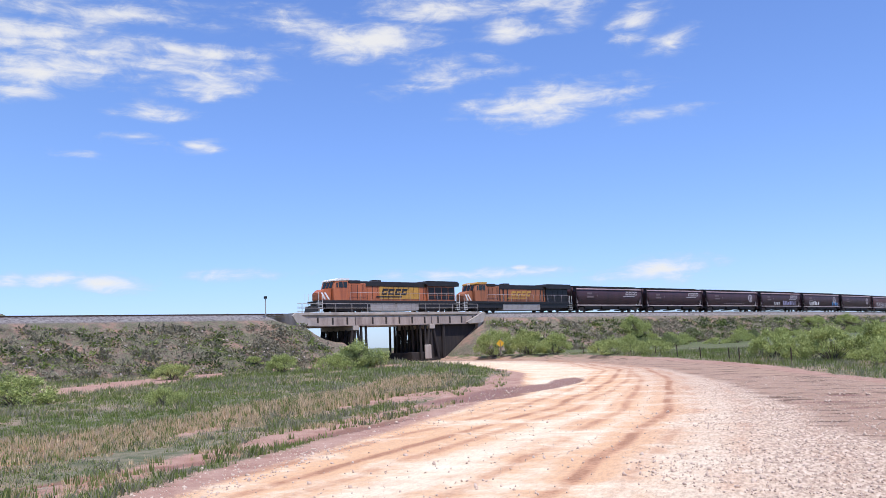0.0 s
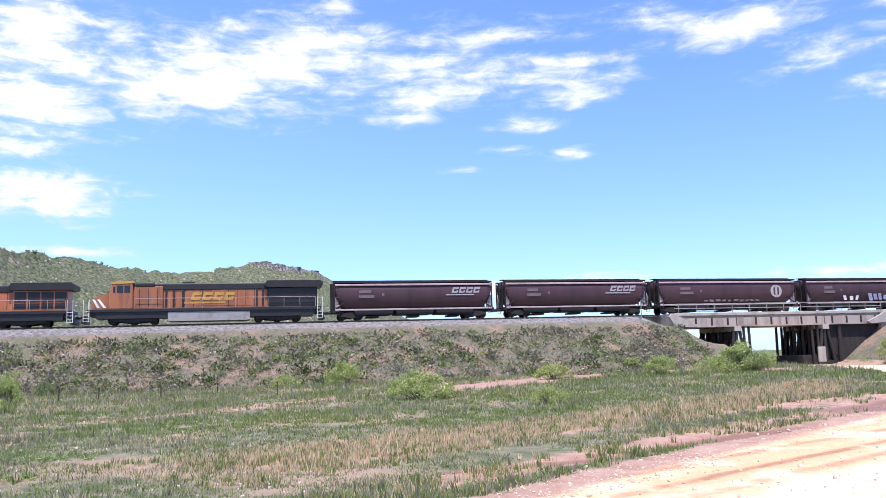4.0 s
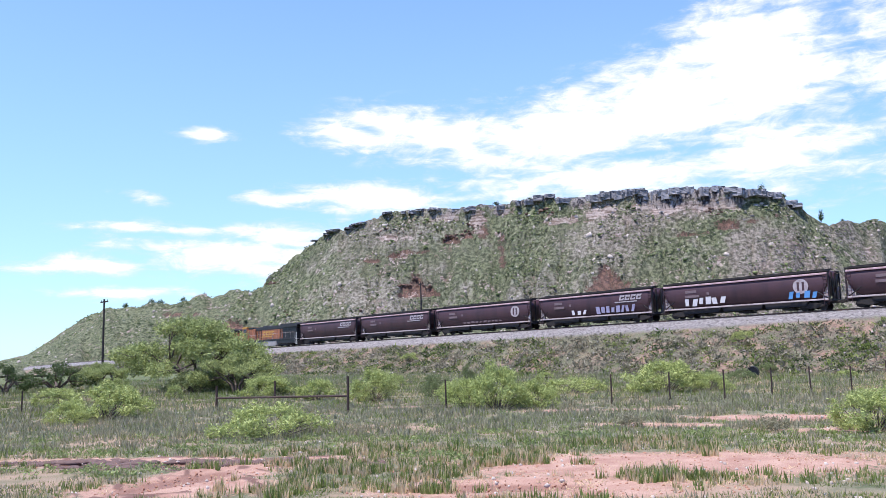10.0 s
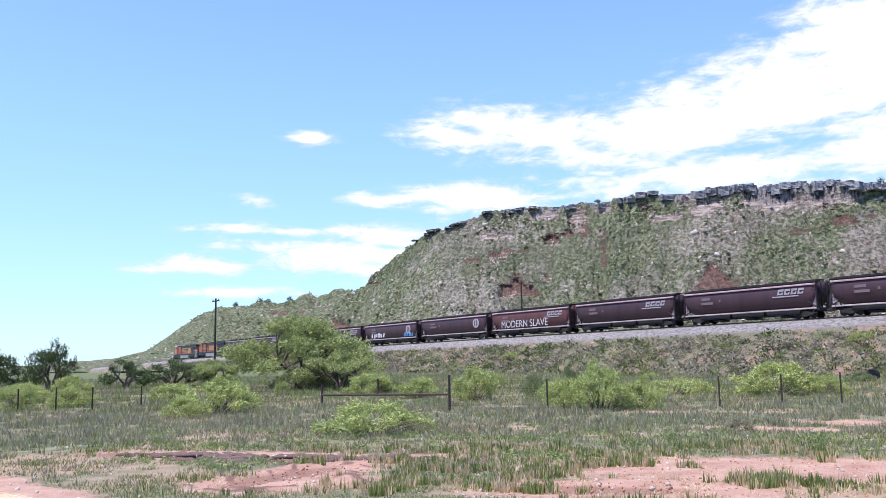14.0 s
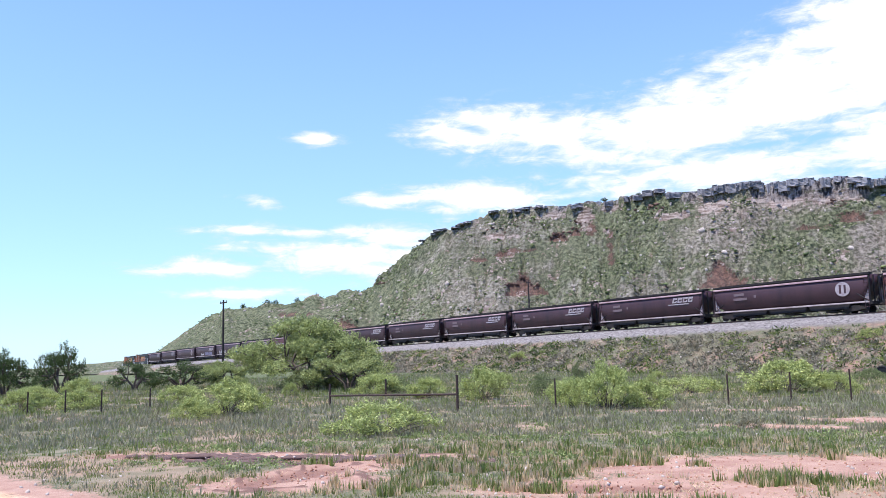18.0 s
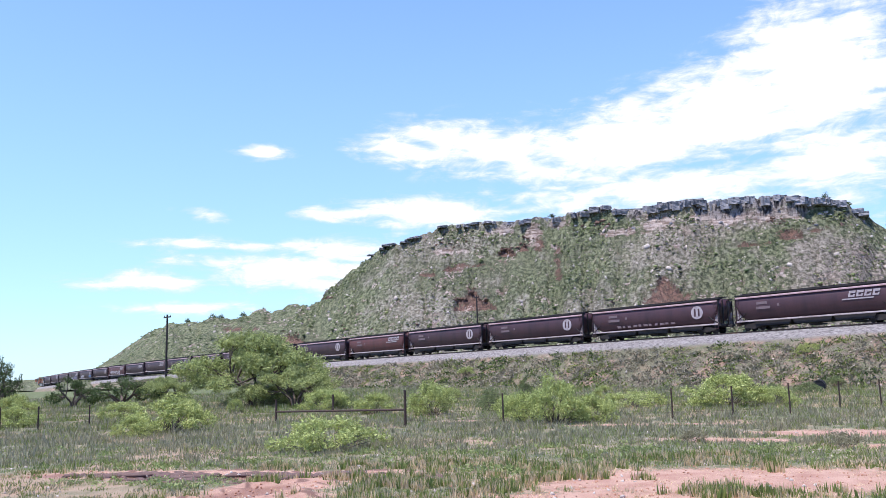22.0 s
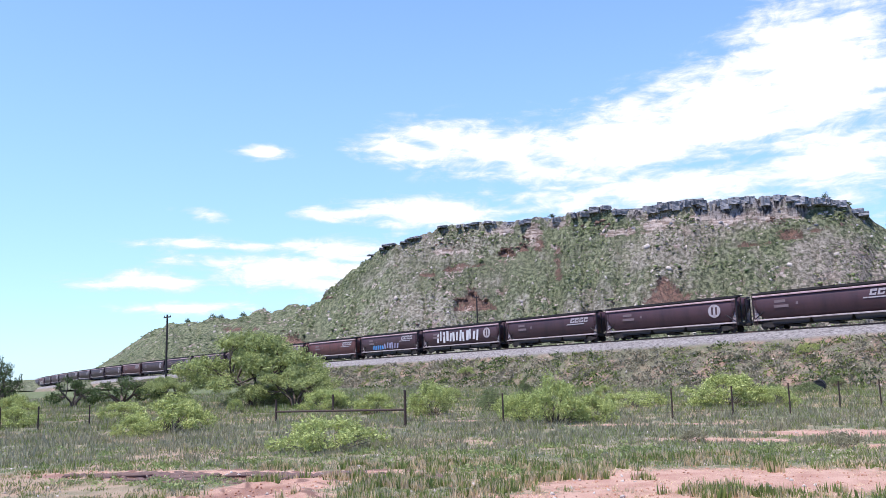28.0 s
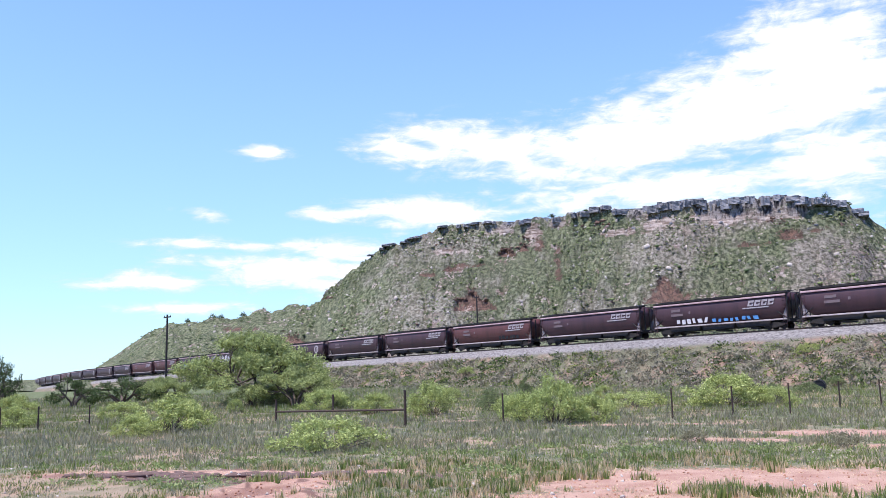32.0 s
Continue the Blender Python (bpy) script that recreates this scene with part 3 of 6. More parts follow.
def sweep(name, sa, sb, step, outline, mat, parent=None, label=""):
    """A bar with an outline of (side, height) carried along the line."""
    ss = np.arange(sa, sb + 0.01, step)
    V, Fc = [], []
    k = len(outline)
    for s in ss:
        for w, h in outline:
            V.append(beside(s, w, h)[:])
    for i in range(len(ss) - 1):
        for j in range(k):
            a, b2 = i * k + j, i * k + (j + 1) % k
            Fc.append((a, b2, b2 + k, a + k))
    Fc.append(tuple(range(k))[::-1])
    Fc.append(tuple(range((len(ss) - 1) * k, len(ss) * k)))
    me = bpy.data.meshes.new(name)
    me.from_pydata(V, [], Fc)
    me.materials.append(mat)
    ob = new(name, me)
    ob.parent = parent
    return ob


def build_track():
    top = thing("railway_track", "single railway track of rusty rails on concrete sleepers", "track", kind="structure")
    for w in (-0.7175, 0.7175):
        sweep("rail", -1200, 1200, 6.0, [(w - 0.07, -0.17), (w - 0.07, -0.15), (w - 0.02, -0.13), (w - 0.02, -0.05), (w - 0.036, -0.04), (w - 0.036, 0),
                                         (w + 0.036, 0), (w + 0.036, -0.04), (w + 0.02, -0.05), (w + 0.02, -0.13), (w + 0.07, -0.15), (w + 0.07, -0.17)], M_RAIL, top)
    bm = bmesh.new()
    box(bm, -0.12, 0.12, -1.28, 1.28, -0.24, -0.172, 0.015)
    one = mesh_of("sleeper", bm, M_SLEEPER)
    for k in range(-75, 225):
        s = 10 + k * 0.62 * 1.0
        x, y, z, a = line(s)
        part("sleeper", one, None, top, at=pose(x, y, z, 0, 0, math.degrees(a)))
    V, Fc = [], []
    base = [(-0.12, -1.28), (0.12, -1.28), (0.12, 1.28), (-0.12, 1.28)]
    for s in np.concatenate([np.arange(-300, 10 - 75.5 * 0.62, 0.62), np.arange(10 + 225 * 0.62, 560, 0.62)]):
        x, y, z, a = line(s)
        c, d = math.cos(a), math.sin(a)
        o = len(V)
        for h in (-0.24, -0.172):
            V += [(x + u * c - v * d, y + u * d + v * c, z + h) for u, v in base]
        Fc += [(o + 4, o + 5, o + 6, o + 7)] + [(o + i, o + (i + 1) % 4, o + 4 + (i + 1) % 4, o + 4 + i) for i in range(4)]
    me = bpy.data.meshes.new("sleepers")
    me.from_pydata(V, [], Fc)
    me.materials.append(M_SLEEPER)
    ob = new("sleepers", me)
    ob.parent = top
    tagged(ob, kind="stuff")
    return top


build_ground()
build_bank("embankment_west", B1 - 8.0, 700, True, False)
build_bank("embankment_east", -700, B0 + 8.0, False, True)
build_track()


# ---- mesa and hills ----
# bearing, height angle of the skyline, distance of the skyline, share of the height that is cliff
RIDGE = [(136, 0.3, 520, 0), (128.8, 0.83, 450, 0), (127.3, 1.2, 430, 0), (124.7, 3.16, 400, 0.02), (123.3, 4.04, 390, 0.05), (116.5, 4.8, 360, 0.03), (113.4, 5.2, 350, 0.02),
         (113.0, 5.9, 346, 0.1), (109.8, 8.45, 330, 0.02), (108.3, 9.28, 322, 0.04), (104.8, 10.19, 312, 0.06), (99.4, 10.63, 300, 0.10), (93.2, 11.21, 292, 0.10),
         (85.4, 11.02, 286, 0.14), (81.8, 10.83, 286, 0.15), (78.8, 9.95, 292, 0.10), (76.6, 8.15, 300, 0.02), (73.7, 8.1, 330, 0), (72.2, 7.43, 360, 0), (68.2, 7.18, 410, 0.03),
         (63.4, 6.32, 455, 0), (59.2, 6.33, 460, 0), (55.8, 6.72, 468, 0.12), (52.7, 6.1, 470, 0.1), (40, -0.5, 500, 0)]
# red gullies and pale scars on the slope: bearing, height angle, half sizes in degrees
SCARS = [(109.9, 2.2, 2.0, 0.5), (98.4, 8.9, 0.5, 0.9), (82.4, 8.4, 0.9, 0.4), (81.0, 8.6, 1.6, 0.35), (103.0, 7.6, 1.2, 0.2), (97.2, 7.2, 0.3, 1.4), (85.0, 8.0, 1.6, 0.25), (118.6, 3.6, 1.2, 0.2), (106.0, 7.0, 0.8, 0.15)]
# washed-out hollows under a pointed headwall: bearing and height angle of the middle, half width, half height, depth in metres
HOLLOWS = [(103.1, 5.45, 1.9, 0.8, 2.4), (90.4, 5.6, 1.9, 0.95, 2.2), (100.7, 8.55, 0.85, 0.4, 1.8), (99.5, 8.8, 0.5, 0.35, 1.5), (115.2, 3.0, 1.4, 0.45, 2.2), (82.4, 8.55, 0.9, 0.35, 1.5), (104.6, 7.5, 0.8, 0.25, 1.2), (109.2, 2.5, 1.8, 0.55, 2.4)]
PALE = [(90.8, 9.9, 1.3, 0.8), (86.4, 9.9, 2.0, 0.6), (83.4, 9.8, 2.4, 0.7), (93.5, 9.3, 1.4, 0.3), (104.5, 8.6, 1.6, 0.3), (98.9, 9.7, 0.8, 0.9), (97.0, 10.2, 1.0, 0.4), (101.0, 9.9, 1.2, 0.35), (93.2, 10.9, 1.0, 0.25)]


def build_mesa():
    az = np.concatenate([np.arange(40, 60, 0.25), np.arange(60, 76, 0.2), np.arange(76, 116, 0.1), np.arange(116, 136.01, 0.2)])
    rg = np.array(RIDGE)[::-1]
    el = np.interp(az, rg[:, 0], rg[:, 1])
    dist = np.interp(az, rg[:, 0], rg[:, 2])
    cliff = np.interp(az, rg[:, 0], rg[:, 3]) * 0.7
    u = np.concatenate([np.linspace(0, 0.86, 150), np.linspace(0.865, 1.0, 44), np.linspace(1.03, 2.2, 14)])
    P = np.zeros((len(az), len(u), 3))
    red, pale, rock, lush, cut = (np.zeros(P.shape[:2]) for _ in range(5))
    ta = np.degrees(np.arctan2(-_x, _y)) % 360
    tr = np.hypot(_x, _y)
    ok = (_s > -100) & (_s < 460)
    for i, a in enumerate(az):
        base = float(np.interp(a, ta[ok], tr[ok])) + 32
        base = min(base, dist[i] - 60)
        H = 2.2 + dist[i] * math.tan(radians(el[i]))
        ca, sa = math.cos(radians(a)), math.sin(radians(a))
        zb = 2.0
        for j, q in enumerate(u):
            r = base + q * (dist[i] - base)
            x, y = -r * sa, r * ca
            if q <= 1.0:
                c = cliff[i]
                k = q / 0.93
                low = (1 - c) * (0.35 * min(1, k) + 0.65 * min(1, k) ** 1.6)
                st = max(0.0, min(1.0, (q - 0.925 - 0.012 * noise.noise((a * 1.7, 0, 1))) / 0.03))
                g = low + c * st * (2 - st) if c > 0 else 0.35 * q + 0.65 * q ** 1.6
                z = zb + (H - zb) * g
                amp = min(1.0, q * 5) * (1.0 - q * 0.6) * min(1.0, H / 30)
                gul = 1 - abs(noise.noise((a * 0.28, q * 0.8, 4.0))) * 2
                z += amp * (4.2 * noise.noise((x * 0.02, y * 0.02, 0.5)) + 3.0 * noise.noise((x * 0.06, y * 0.06, 7.0)) + 1.2 * noise.noise((x * 0.2, y * 0.2, 9.0)) - 3.6 * max(0, gul) ** 3)
                rib = noise.noise((a * 0.9 + 0.6 * noise.noise((q * 3, a * 0.2, 2.0)), q * 1.3, 11.0))
                z += amp * (2.6 * rib - 2.0 * max(0.0, 1 - abs(rib) * 7) + 0.8 * noise.noise((a * 2.6, q * 5.0, 6.0)))
                # slanting rills, small terraces and hummocks
                rill = noise.noise((a * 1.5 + q * 5.0, q * 2.4, 15.0))
                z += amp * (1.1 * rill - 1.4 * max(0.0, 1 - abs(rill) * 8) + 0.55 * noise.noise((x * 0.38, y * 0.38, 21.0)) + 0.3 * noise.noise((x * 0.8, y * 0.8, 23.0)))
                if c > 0.03 and q > 0.9:
                    z += 0.5 * noise.noise((x * 0.25, y * 0.25, 3.0)) * (1 - abs(q - 0.95) / 0.05 if q < 1 else 0)
                rock[i, j] = min(1.0, c * 8) * max(0, 1 - abs(q - 0.945) / 0.035)
            else:
                z = zb + (H - zb) * max(0.0, 1 - ((q - 1.0) / 1.2) ** 2) - 1.5
            P[i, j] = (x, y, z)
            lush[i, j] = max(0.0, min(1.0, (a - 109.5) / 7), min(1.0, (74 - a) / 4)) * 0.9 + 0.5 * max(0.0, 1 - abs(a - 96.5) / 4) * (0.6 < q < 0.95)
            e = math.degrees(math.atan2(z - 2.2, r))
            for (sa_, se, wa, we), arr in [(t, red) for t in SCARS] + [(t, pale) for t in PALE]:
                d = math.hypot((a - sa_) / wa, (e - se) / we)
                if d < 1.35:
                    arr[i, j] = max(arr[i, j], 1.35 - d)
            for sa_, se, wa, we, deep in HOLLOWS:
                h, v = (a - sa_) / wa, (e - se) / we
                if abs(h) < 1.2 and abs(v) < 1.3 and q < 1.0:
                    edge = (1 - v) * 0.5 + 0.22 * noise.noise((a * 2.2, e * 2.0, 31.0)) + 0.1 * noise.noise((a * 7.0, e * 6.0, 33.0))
                    inside = max(0.0, min(1.0, (edge - abs(h)) * 5)) * max(0.0, min(1.0, (v + 1.25) * 2.5))
                    flute = 0.75 + 0.5 * noise.noise((a * 6.5, e * 1.2, 35.0))
                    cut[i, j] = max(cut[i, j], deep * inside * (0.35 + 0.65 * max(0.0, v * 0.5 + 0.5)) * flute)
                    red[i, j] = max(red[i, j], 1.25 * inside)
            if pale[i, j] > 0.1 and q < 0.93:
                cut[i, j] += min(1.0, pale[i, j]) * 1.6 * abs(noise.noise((a * 4.2, e * 1.0, 41.0)))
    P[:, :, 2] -= cut + np.clip(red - 0.3, 0, 1) * 0.6
    me = grid_mesh("mesa", P[::-1], [mesa_material()], {"red": red[::-1], "pale": pale[::-1], "rock": rock[::-1], "lush": lush[::-1], "dry": np.repeat(np.clip((97 - az) / 14, 0, 1) * (az > 74), len(u)).reshape(lush.shape)[::-1]})
    return tagged(new("mesa", me), "flat-topped mesa with grassy slopes, red gullies and a pale rock rim", "mesa", kind="structure")


def mesa_material():
    m, n, b = material("mesa_slope")
    co = where(n)
    big = n.noise(co, 0.035, 6.0, 0.62)
    mid = n.noise(co, 0.14, 7.0, 0.68)
    fine = n.noise(co, 0.8, 6.0, 0.7)
    tiny = n.noise(co, 3.2, 4.0, 0.7)
    step = n.noise(n.add("ShaderNodeMapping", ins={0: co, "Scale": (0.3, 0.3, 1.5)}).outputs[0], 0.75, 6.0, 0.68)
    grass = n.mix(n.ramp(fine, 0.38, 0.62), (0.15, 0.135, 0.098), (0.43, 0.39, 0.33))
    grass = n.mix(n.math("MULTIPLY", n.ramp(attr(n, "dry"), 0.0, 1.0), n.ramp(mid, 0.35, 0.6, 0.35, 0.8)), grass, n.mix(n.ramp(fine, 0.38, 0.62), (0.09, 0.078, 0.062), (0.35, 0.285, 0.25)))
    # dark contour streaks: shade of small terraces painted into the grass colour
    grass = n.mix(n.math("MULTIPLY", n.ramp(step, 0.54, 0.64), 0.7), grass, (0.085, 0.105, 0.05))
    grass = n.mix(n.math("MULTIPLY", n.ramp(step, 0.42, 0.32), 0.35), grass, (0.50, 0.45, 0.38))
    grass = n.mix(n.math("MULTIPLY", n.ramp(mid, 0.5, 0.66), 0.7), grass, (0.33, 0.245, 0.23))
    green = n.math("ADD", big, n.math("MULTIPLY", attr(n, "lush"), 0.34))
    green = n.math("ADD", green, n.math("MULTIPLY", n.math("SUBTRACT", mid, 0.5), 0.25))
    grass = n.mix(n.math("MULTIPLY", n.ramp(green, 0.42, 0.56), 0.78), grass, n.mix(n.ramp(fine, 0.4, 0.6), (0.05, 0.07, 0.032), (0.22, 0.25, 0.125)))
    grass = n.mix(n.math("MULTIPLY", n.ramp(n.noise(co, 0.022, 5.0, 0.65, 0.6), 0.48, 0.60), 0.35), grass, (0.12, 0.115, 0.085))
    dots = n.ramp(tiny, 0.60, 0.68)
    grass = n.mix(n.math("MULTIPLY", dots, 0.8), grass, (0.04, 0.05, 0.026))
    specks = n.ramp(n.noise(co, 1.15, 3.0, 0.5), 0.69, 0.73)
    grass = n.mix(specks, grass, (0.50, 0.45, 0.40))
    earth = n.mix(n.ramp(fine, 0.38, 0.62), (0.27, 0.15, 0.12), (0.075, 0.045, 0.04))
    earth = n.mix(n.math("MULTIPLY", n.ramp(step, 0.52, 0.6), 0.7), earth, (0.10, 0.055, 0.045))
    jag = n.math("ADD", n.math("MULTIPLY", n.math("SUBTRACT", mid, 0.5), 4.6), n.math("MULTIPLY", n.math("SUBTRACT", fine, 0.5), 3.0))
    col = n.mix(n.math("MULTIPLY", n.ramp(n.math("ADD", attr(n, "red"), jag), 0.55, 0.8), 0.9), grass, earth)
    stone = n.mix(n.ramp(n.noise(n.add("ShaderNodeMapping", ins={0: co, "Scale": (1.0, 1.0, 0.25)}).outputs[0], 1.1, 5.0, 0.7), 0.42, 0.58), (0.05, 0.045, 0.05), (0.36, 0.32, 0.31))
    chalk = n.mix(n.ramp(step, 0.42, 0.60), (0.56, 0.46, 0.42), (0.22, 0.15, 0.13))
    col = n.mix(n.math("MULTIPLY", n.ramp(n.math("ADD", attr(n, "pale"), jag), 0.45, 0.75), 0.85), col, chalk)
    col = n.mix(n.ramp(n.math("ADD", attr(n, "rock"), n.math("MULTIPLY", n.math("SUBTRACT", mid, 0.5), 1.6)), 0.3, 0.6), col, stone)
    n.put(b, "Base Color", col)
    b.inputs["Roughness"].default_value = 0.95
    b.inputs["Specular IOR Level"].default_value = 0.15
    rough = n.math("ADD", n.math("MULTIPLY", fine, 0.6), n.math("MULTIPLY", tiny, 0.25))
    bump(n, b, n.math("SUBTRACT", rough, n.math("MULTIPLY", step, 0.35)), 1.0, 2.0)
    return m


build_mesa()


# ---- the train ----
CAR, ENGINE, SPEED, LEAD = 19.5, 23.9, 22.6, -9.7     # lengths over couplers, metres a second, start of the first wagon at 0 s


def wheelset(parent, x):
    for y in (-0.72, 0.72):
        bm = bmesh.new()
        cyl(bm, (x, y - 0.06, 0.44), (x, y + 0.06, 0.44), 0.44, n=18)
        cyl(bm, (x, y - 0.09, 0.44), (x, y + 0.09, 0.44), 0.12, n=10)
        part("wheel", bm, M_TRUCK, parent)


def bogie(parent, x, axles, side):
    b = bmesh.new()
    span = axles[-1] - axles[0]
    for y in (-side, side):
        prism(b, [(x + axles[0] - 0.28, 0.40), (x + axles[0] - 0.2, 0.62), (x - span * 0.18, 0.80), (x + span * 0.18, 0.80), (x + axles[-1] + 0.2, 0.62),
                  (x + axles[-1] + 0.28, 0.40), (x + axles[-1] - 0.2, 0.36), (x + span * 0.14, 0.22), (x - span * 0.14, 0.22), (x + axles[0] + 0.2, 0.36)], y - 0.09, y + 0.09)
    box(b, x - 0.25, x + 0.25, -side, side, 0.42, 0.82)
    g = part("bogie", b, M_TRUCK, parent)
    for a in axles:
        wheelset(g, x + a)
    return g


def hopper_body():
    """Long rounded-sided hull whose lower corners slope in at both ends."""
    bm = bmesh.new()
    side = [(0.0, 3.98), (0.7, 3.94), (1.15, 3.82), (1.40, 3.6), (1.52, 3.2), (1.555, 2.75), (1.53, 2.3), (1.44, 1.85), (1.30, 1.45), (1.12, 1.12)]
    rows = []
    for x, lift in ((-8.85, 1.9), (-8.72, 1.3), (-8.5, 0.8), (-8.2, 0.38), (-7.8, 0.1), (-7.3, 0.0), (0, 0), (7.3, 0), (7.8, 0.1), (8.2, 0.38), (8.5, 0.8), (8.72, 1.3), (8.85, 1.9)):
        row = []
        for y, z in side:
            row.append((x, y, max(z, 1.12 + lift)))
        full = row + [(p[0], -p[1], p[2]) for p in row[:0:-1]]
        rows.append([bm.verts.new(p) for p in full])
    for a, b in zip(rows, rows[1:]):
        for i in range(len(a)):
            j = (i + 1) % len(a)
            try:
                bm.faces.new((a[i], a[j], b[j], b[i]))
            except ValueError:
                pass
    bm.faces.new(rows[0])
    bm.faces.new(rows[-1][::-1])
    bmesh.ops.remove_doubles(bm, verts=bm.verts, dist=1e-4)
    bmesh.ops.recalc_face_normals(bm, faces=bm.faces)
    return bm


def letters_slant(bm, x, z, h, y):
    """Slanted plain bars with a line under them."""
    for k in range(4):
        u = x + k * h * 1.35
        prism(bm, [(u, z), (u + h * 1.05, z), (u + h * 1.25, z + h * 0.42), (u + h * 0.95, z + h * 0.42), (u + h * 0.9, z + h * 0.25), (u + h * 0.42, z + h * 0.25),
                   (u + h * 0.5, z + h * 0.62), (u + h * 1.3, z + h * 0.62), (u + h * 1.42, z + h), (u + h * 0.3, z + h)], y, y + 0.02)
    prism(bm, [(x - h * 1.1, z - h * 0.42), (x + h * 4.2, z - h * 0.42), (x + h * 4.3, z - h * 0.22), (x - h * 1.0, z - h * 0.22)], y, y + 0.02)
    return bm


def flip(x):
    # the wagons' camera side is +y and runs to -x in the picture's right
    return -x


MESH = {}


def build_hopper(paint, roof):
    car = thing("hopper_wagon", "", "railway wagon", "wagons of the train")
    part("body", hopper_body(), paint, car, smooth=True)
    for y in (-1, 1):
        bm = bmesh.new()
        # pale strip: sunlight on the roof chamfer, put into the colour
        box(bm, -8.9, 8.9, min(y * 1.45, y * 1.585), max(y * 1.45, y * 1.585), 3.56, 3.75, 0.03)
        part("top_chord", bm, roof, car, "pinkish roof edge with its sunlit rim painted pale")
        bm = bmesh.new()
        box(bm, -9.0, 9.0, min(y * 0.9, y * 1.5), max(y * 0.9, y * 1.5), 3.86, 4.02, 0.02)
        part("roof_eave", bm, M_DARK, car)
        bm = bmesh.new()
        box(bm, -8.9, 8.9, y * 1.50 - 0.05, y * 1.50 + 0.05, 0.98, 1.14, 0.02)
        part("side_sill", bm, M_SILL, car)
    bm = bmesh.new()
    box(bm, -8.9, 8.9, -0.45, 0.45, 4.16, 4.21)
    for x in np.arange(-8.4, 8.5, 1.4):
        box(bm, x - 0.04, x + 0.04, -0.4, 0.4, 3.9, 4.16)
    part("running_board", bm, M_DARK, car)
    bm = bmesh.new()
    box(bm, -7.8, 7.8, -0.32, 0.32, 3.95, 4.08, 0.03)
    part("roof_hatch", bm, paint, car)
    # outlets, widened into a dark mass that stands in for the underside's shade
    for x in (-4.6, 0.0, 4.6):
        bm = bmesh.new()
        prism(bm, [(x - 2.3, 1.15), (x + 2.3, 1.15), (x + 2.0, 0.5), (x - 2.0, 0.5)], -1.3, 1.3)
        box(bm, x - 0.6, x + 0.6, -0.9, 0.9, 0.24, 0.42, 0.02)
        part("outlet_shade_fill", bm, M_DARK, car)
    for d in (-1, 1):
        bm = bmesh.new()
        box(bm, min(d * 6.4, d * 9.1), max(d * 6.4, d * 9.1), -0.45, 0.45, 0.72, 1.1)
        box(bm, d * 9.05 - 0.12, d * 9.05 + 0.12, -1.5, 1.5, 0.82, 1.1)
        part("end_sill", bm, M_DARK, car)
        bm = bmesh.new()
        for y in (-1.42, -0.5, 0.5, 1.42):
            box(bm, d * 8.95 - 0.06, d * 8.95 + 0.06, y - 0.06, y + 0.06, 1.0, 3.8)
        for y in (-1.42, 1.42):
            cyl(bm, (d * 8.9, y, 1.1), (d * 6.9, y, 2.5), 0.06, n=6)
        part("end_frame", bm, M_DARK, car)
        for y in (-1.3, 1.3):
            bm = bmesh.new()
            prism(bm, [(d * 8.25, 1.1), (d * 8.9, 1.1), (d * 8.9, 2.5), (d * 8.65, 2.2), (d * 8.4, 1.7)], y - 0.03, y + 0.03)
            part("end_web", bm, M_SILL, car, "pale end gusset")
        for y in (-1.56, 1.56):
            bm = bmesh.new()
            for u in (0.0, 0.42):
                cyl(bm, (d * (8.9 - u), y, 0.5), (d * (8.9 - u), y, 3.7), 0.025, n=5)
            for z in np.arange(0.55, 3.7, 0.36):
                cyl(bm, (d * 8.9, y, z), (d * 8.48, y, z), 0.02, n=5)
            part("ladder", bm, paint, car)
        bm = bmesh.new()
        cyl(bm, (d * 9.1, 0, 0.82), (d * 9.74, 0, 0.82), 0.12, n=8)
        box(bm, min(d * 9.45, d * 9.74), max(d * 9.45, d * 9.74), -0.18, 0.18, 0.66, 0.98, 0.03)
        part("coupler", bm, M_TRUCK, car)
        bogie(car, d * 7.1, (-0.9, 0.9), 1.02)
    return car


def plate(bm, x, z, w, h, y=1.565):
    box(bm, x - w / 2, x + w / 2, y, y + 0.02, z - h / 2, z + h / 2)


def mark_plain(car):
    """Small reporting marks at the leading end, as plain bars."""
    for x, z, w, h in ((5.6, 2.95, 1.3, 0.3), (5.45, 2.42, 1.7, 0.28), (3.6, 2.62, 0.25, 0.3)):
        bm = bmesh.new()
        plate(bm, x, z, w, h)
        part("reporting_mark", bm, M_FAINT, car, "faded white lettering as a plain bar")


def mark_slant(car):
    bm = bmesh.new()
    letters_slant(bm, 4.2, 2.72, 0.62, 1.54)
    for v in bm.verts:
        v.co.x = -v.co.x
        v.co.y += 0.03
    bmesh.ops.reverse_faces(bm, faces=bm.faces)
    part("side_logo", bm, M_LETTER, car, "white slanted underlined logo shape")


def mark_round(car):
    bm = bmesh.new()
    cyl(bm, (-6.3, 1.55, 2.55), (-6.3, 1.575, 2.55), 0.76, n=28)
    d = part("round_emblem", bm, M_LETTER, car, "round white emblem")
    for u in (-0.25, 0.25):
        bm = bmesh.new()
        box(bm, -6.3 + u - 0.11, -6.3 + u + 0.11, 1.576, 1.586, 2.1, 3.0)
        part("emblem_bar", bm, M_BROWN, d)


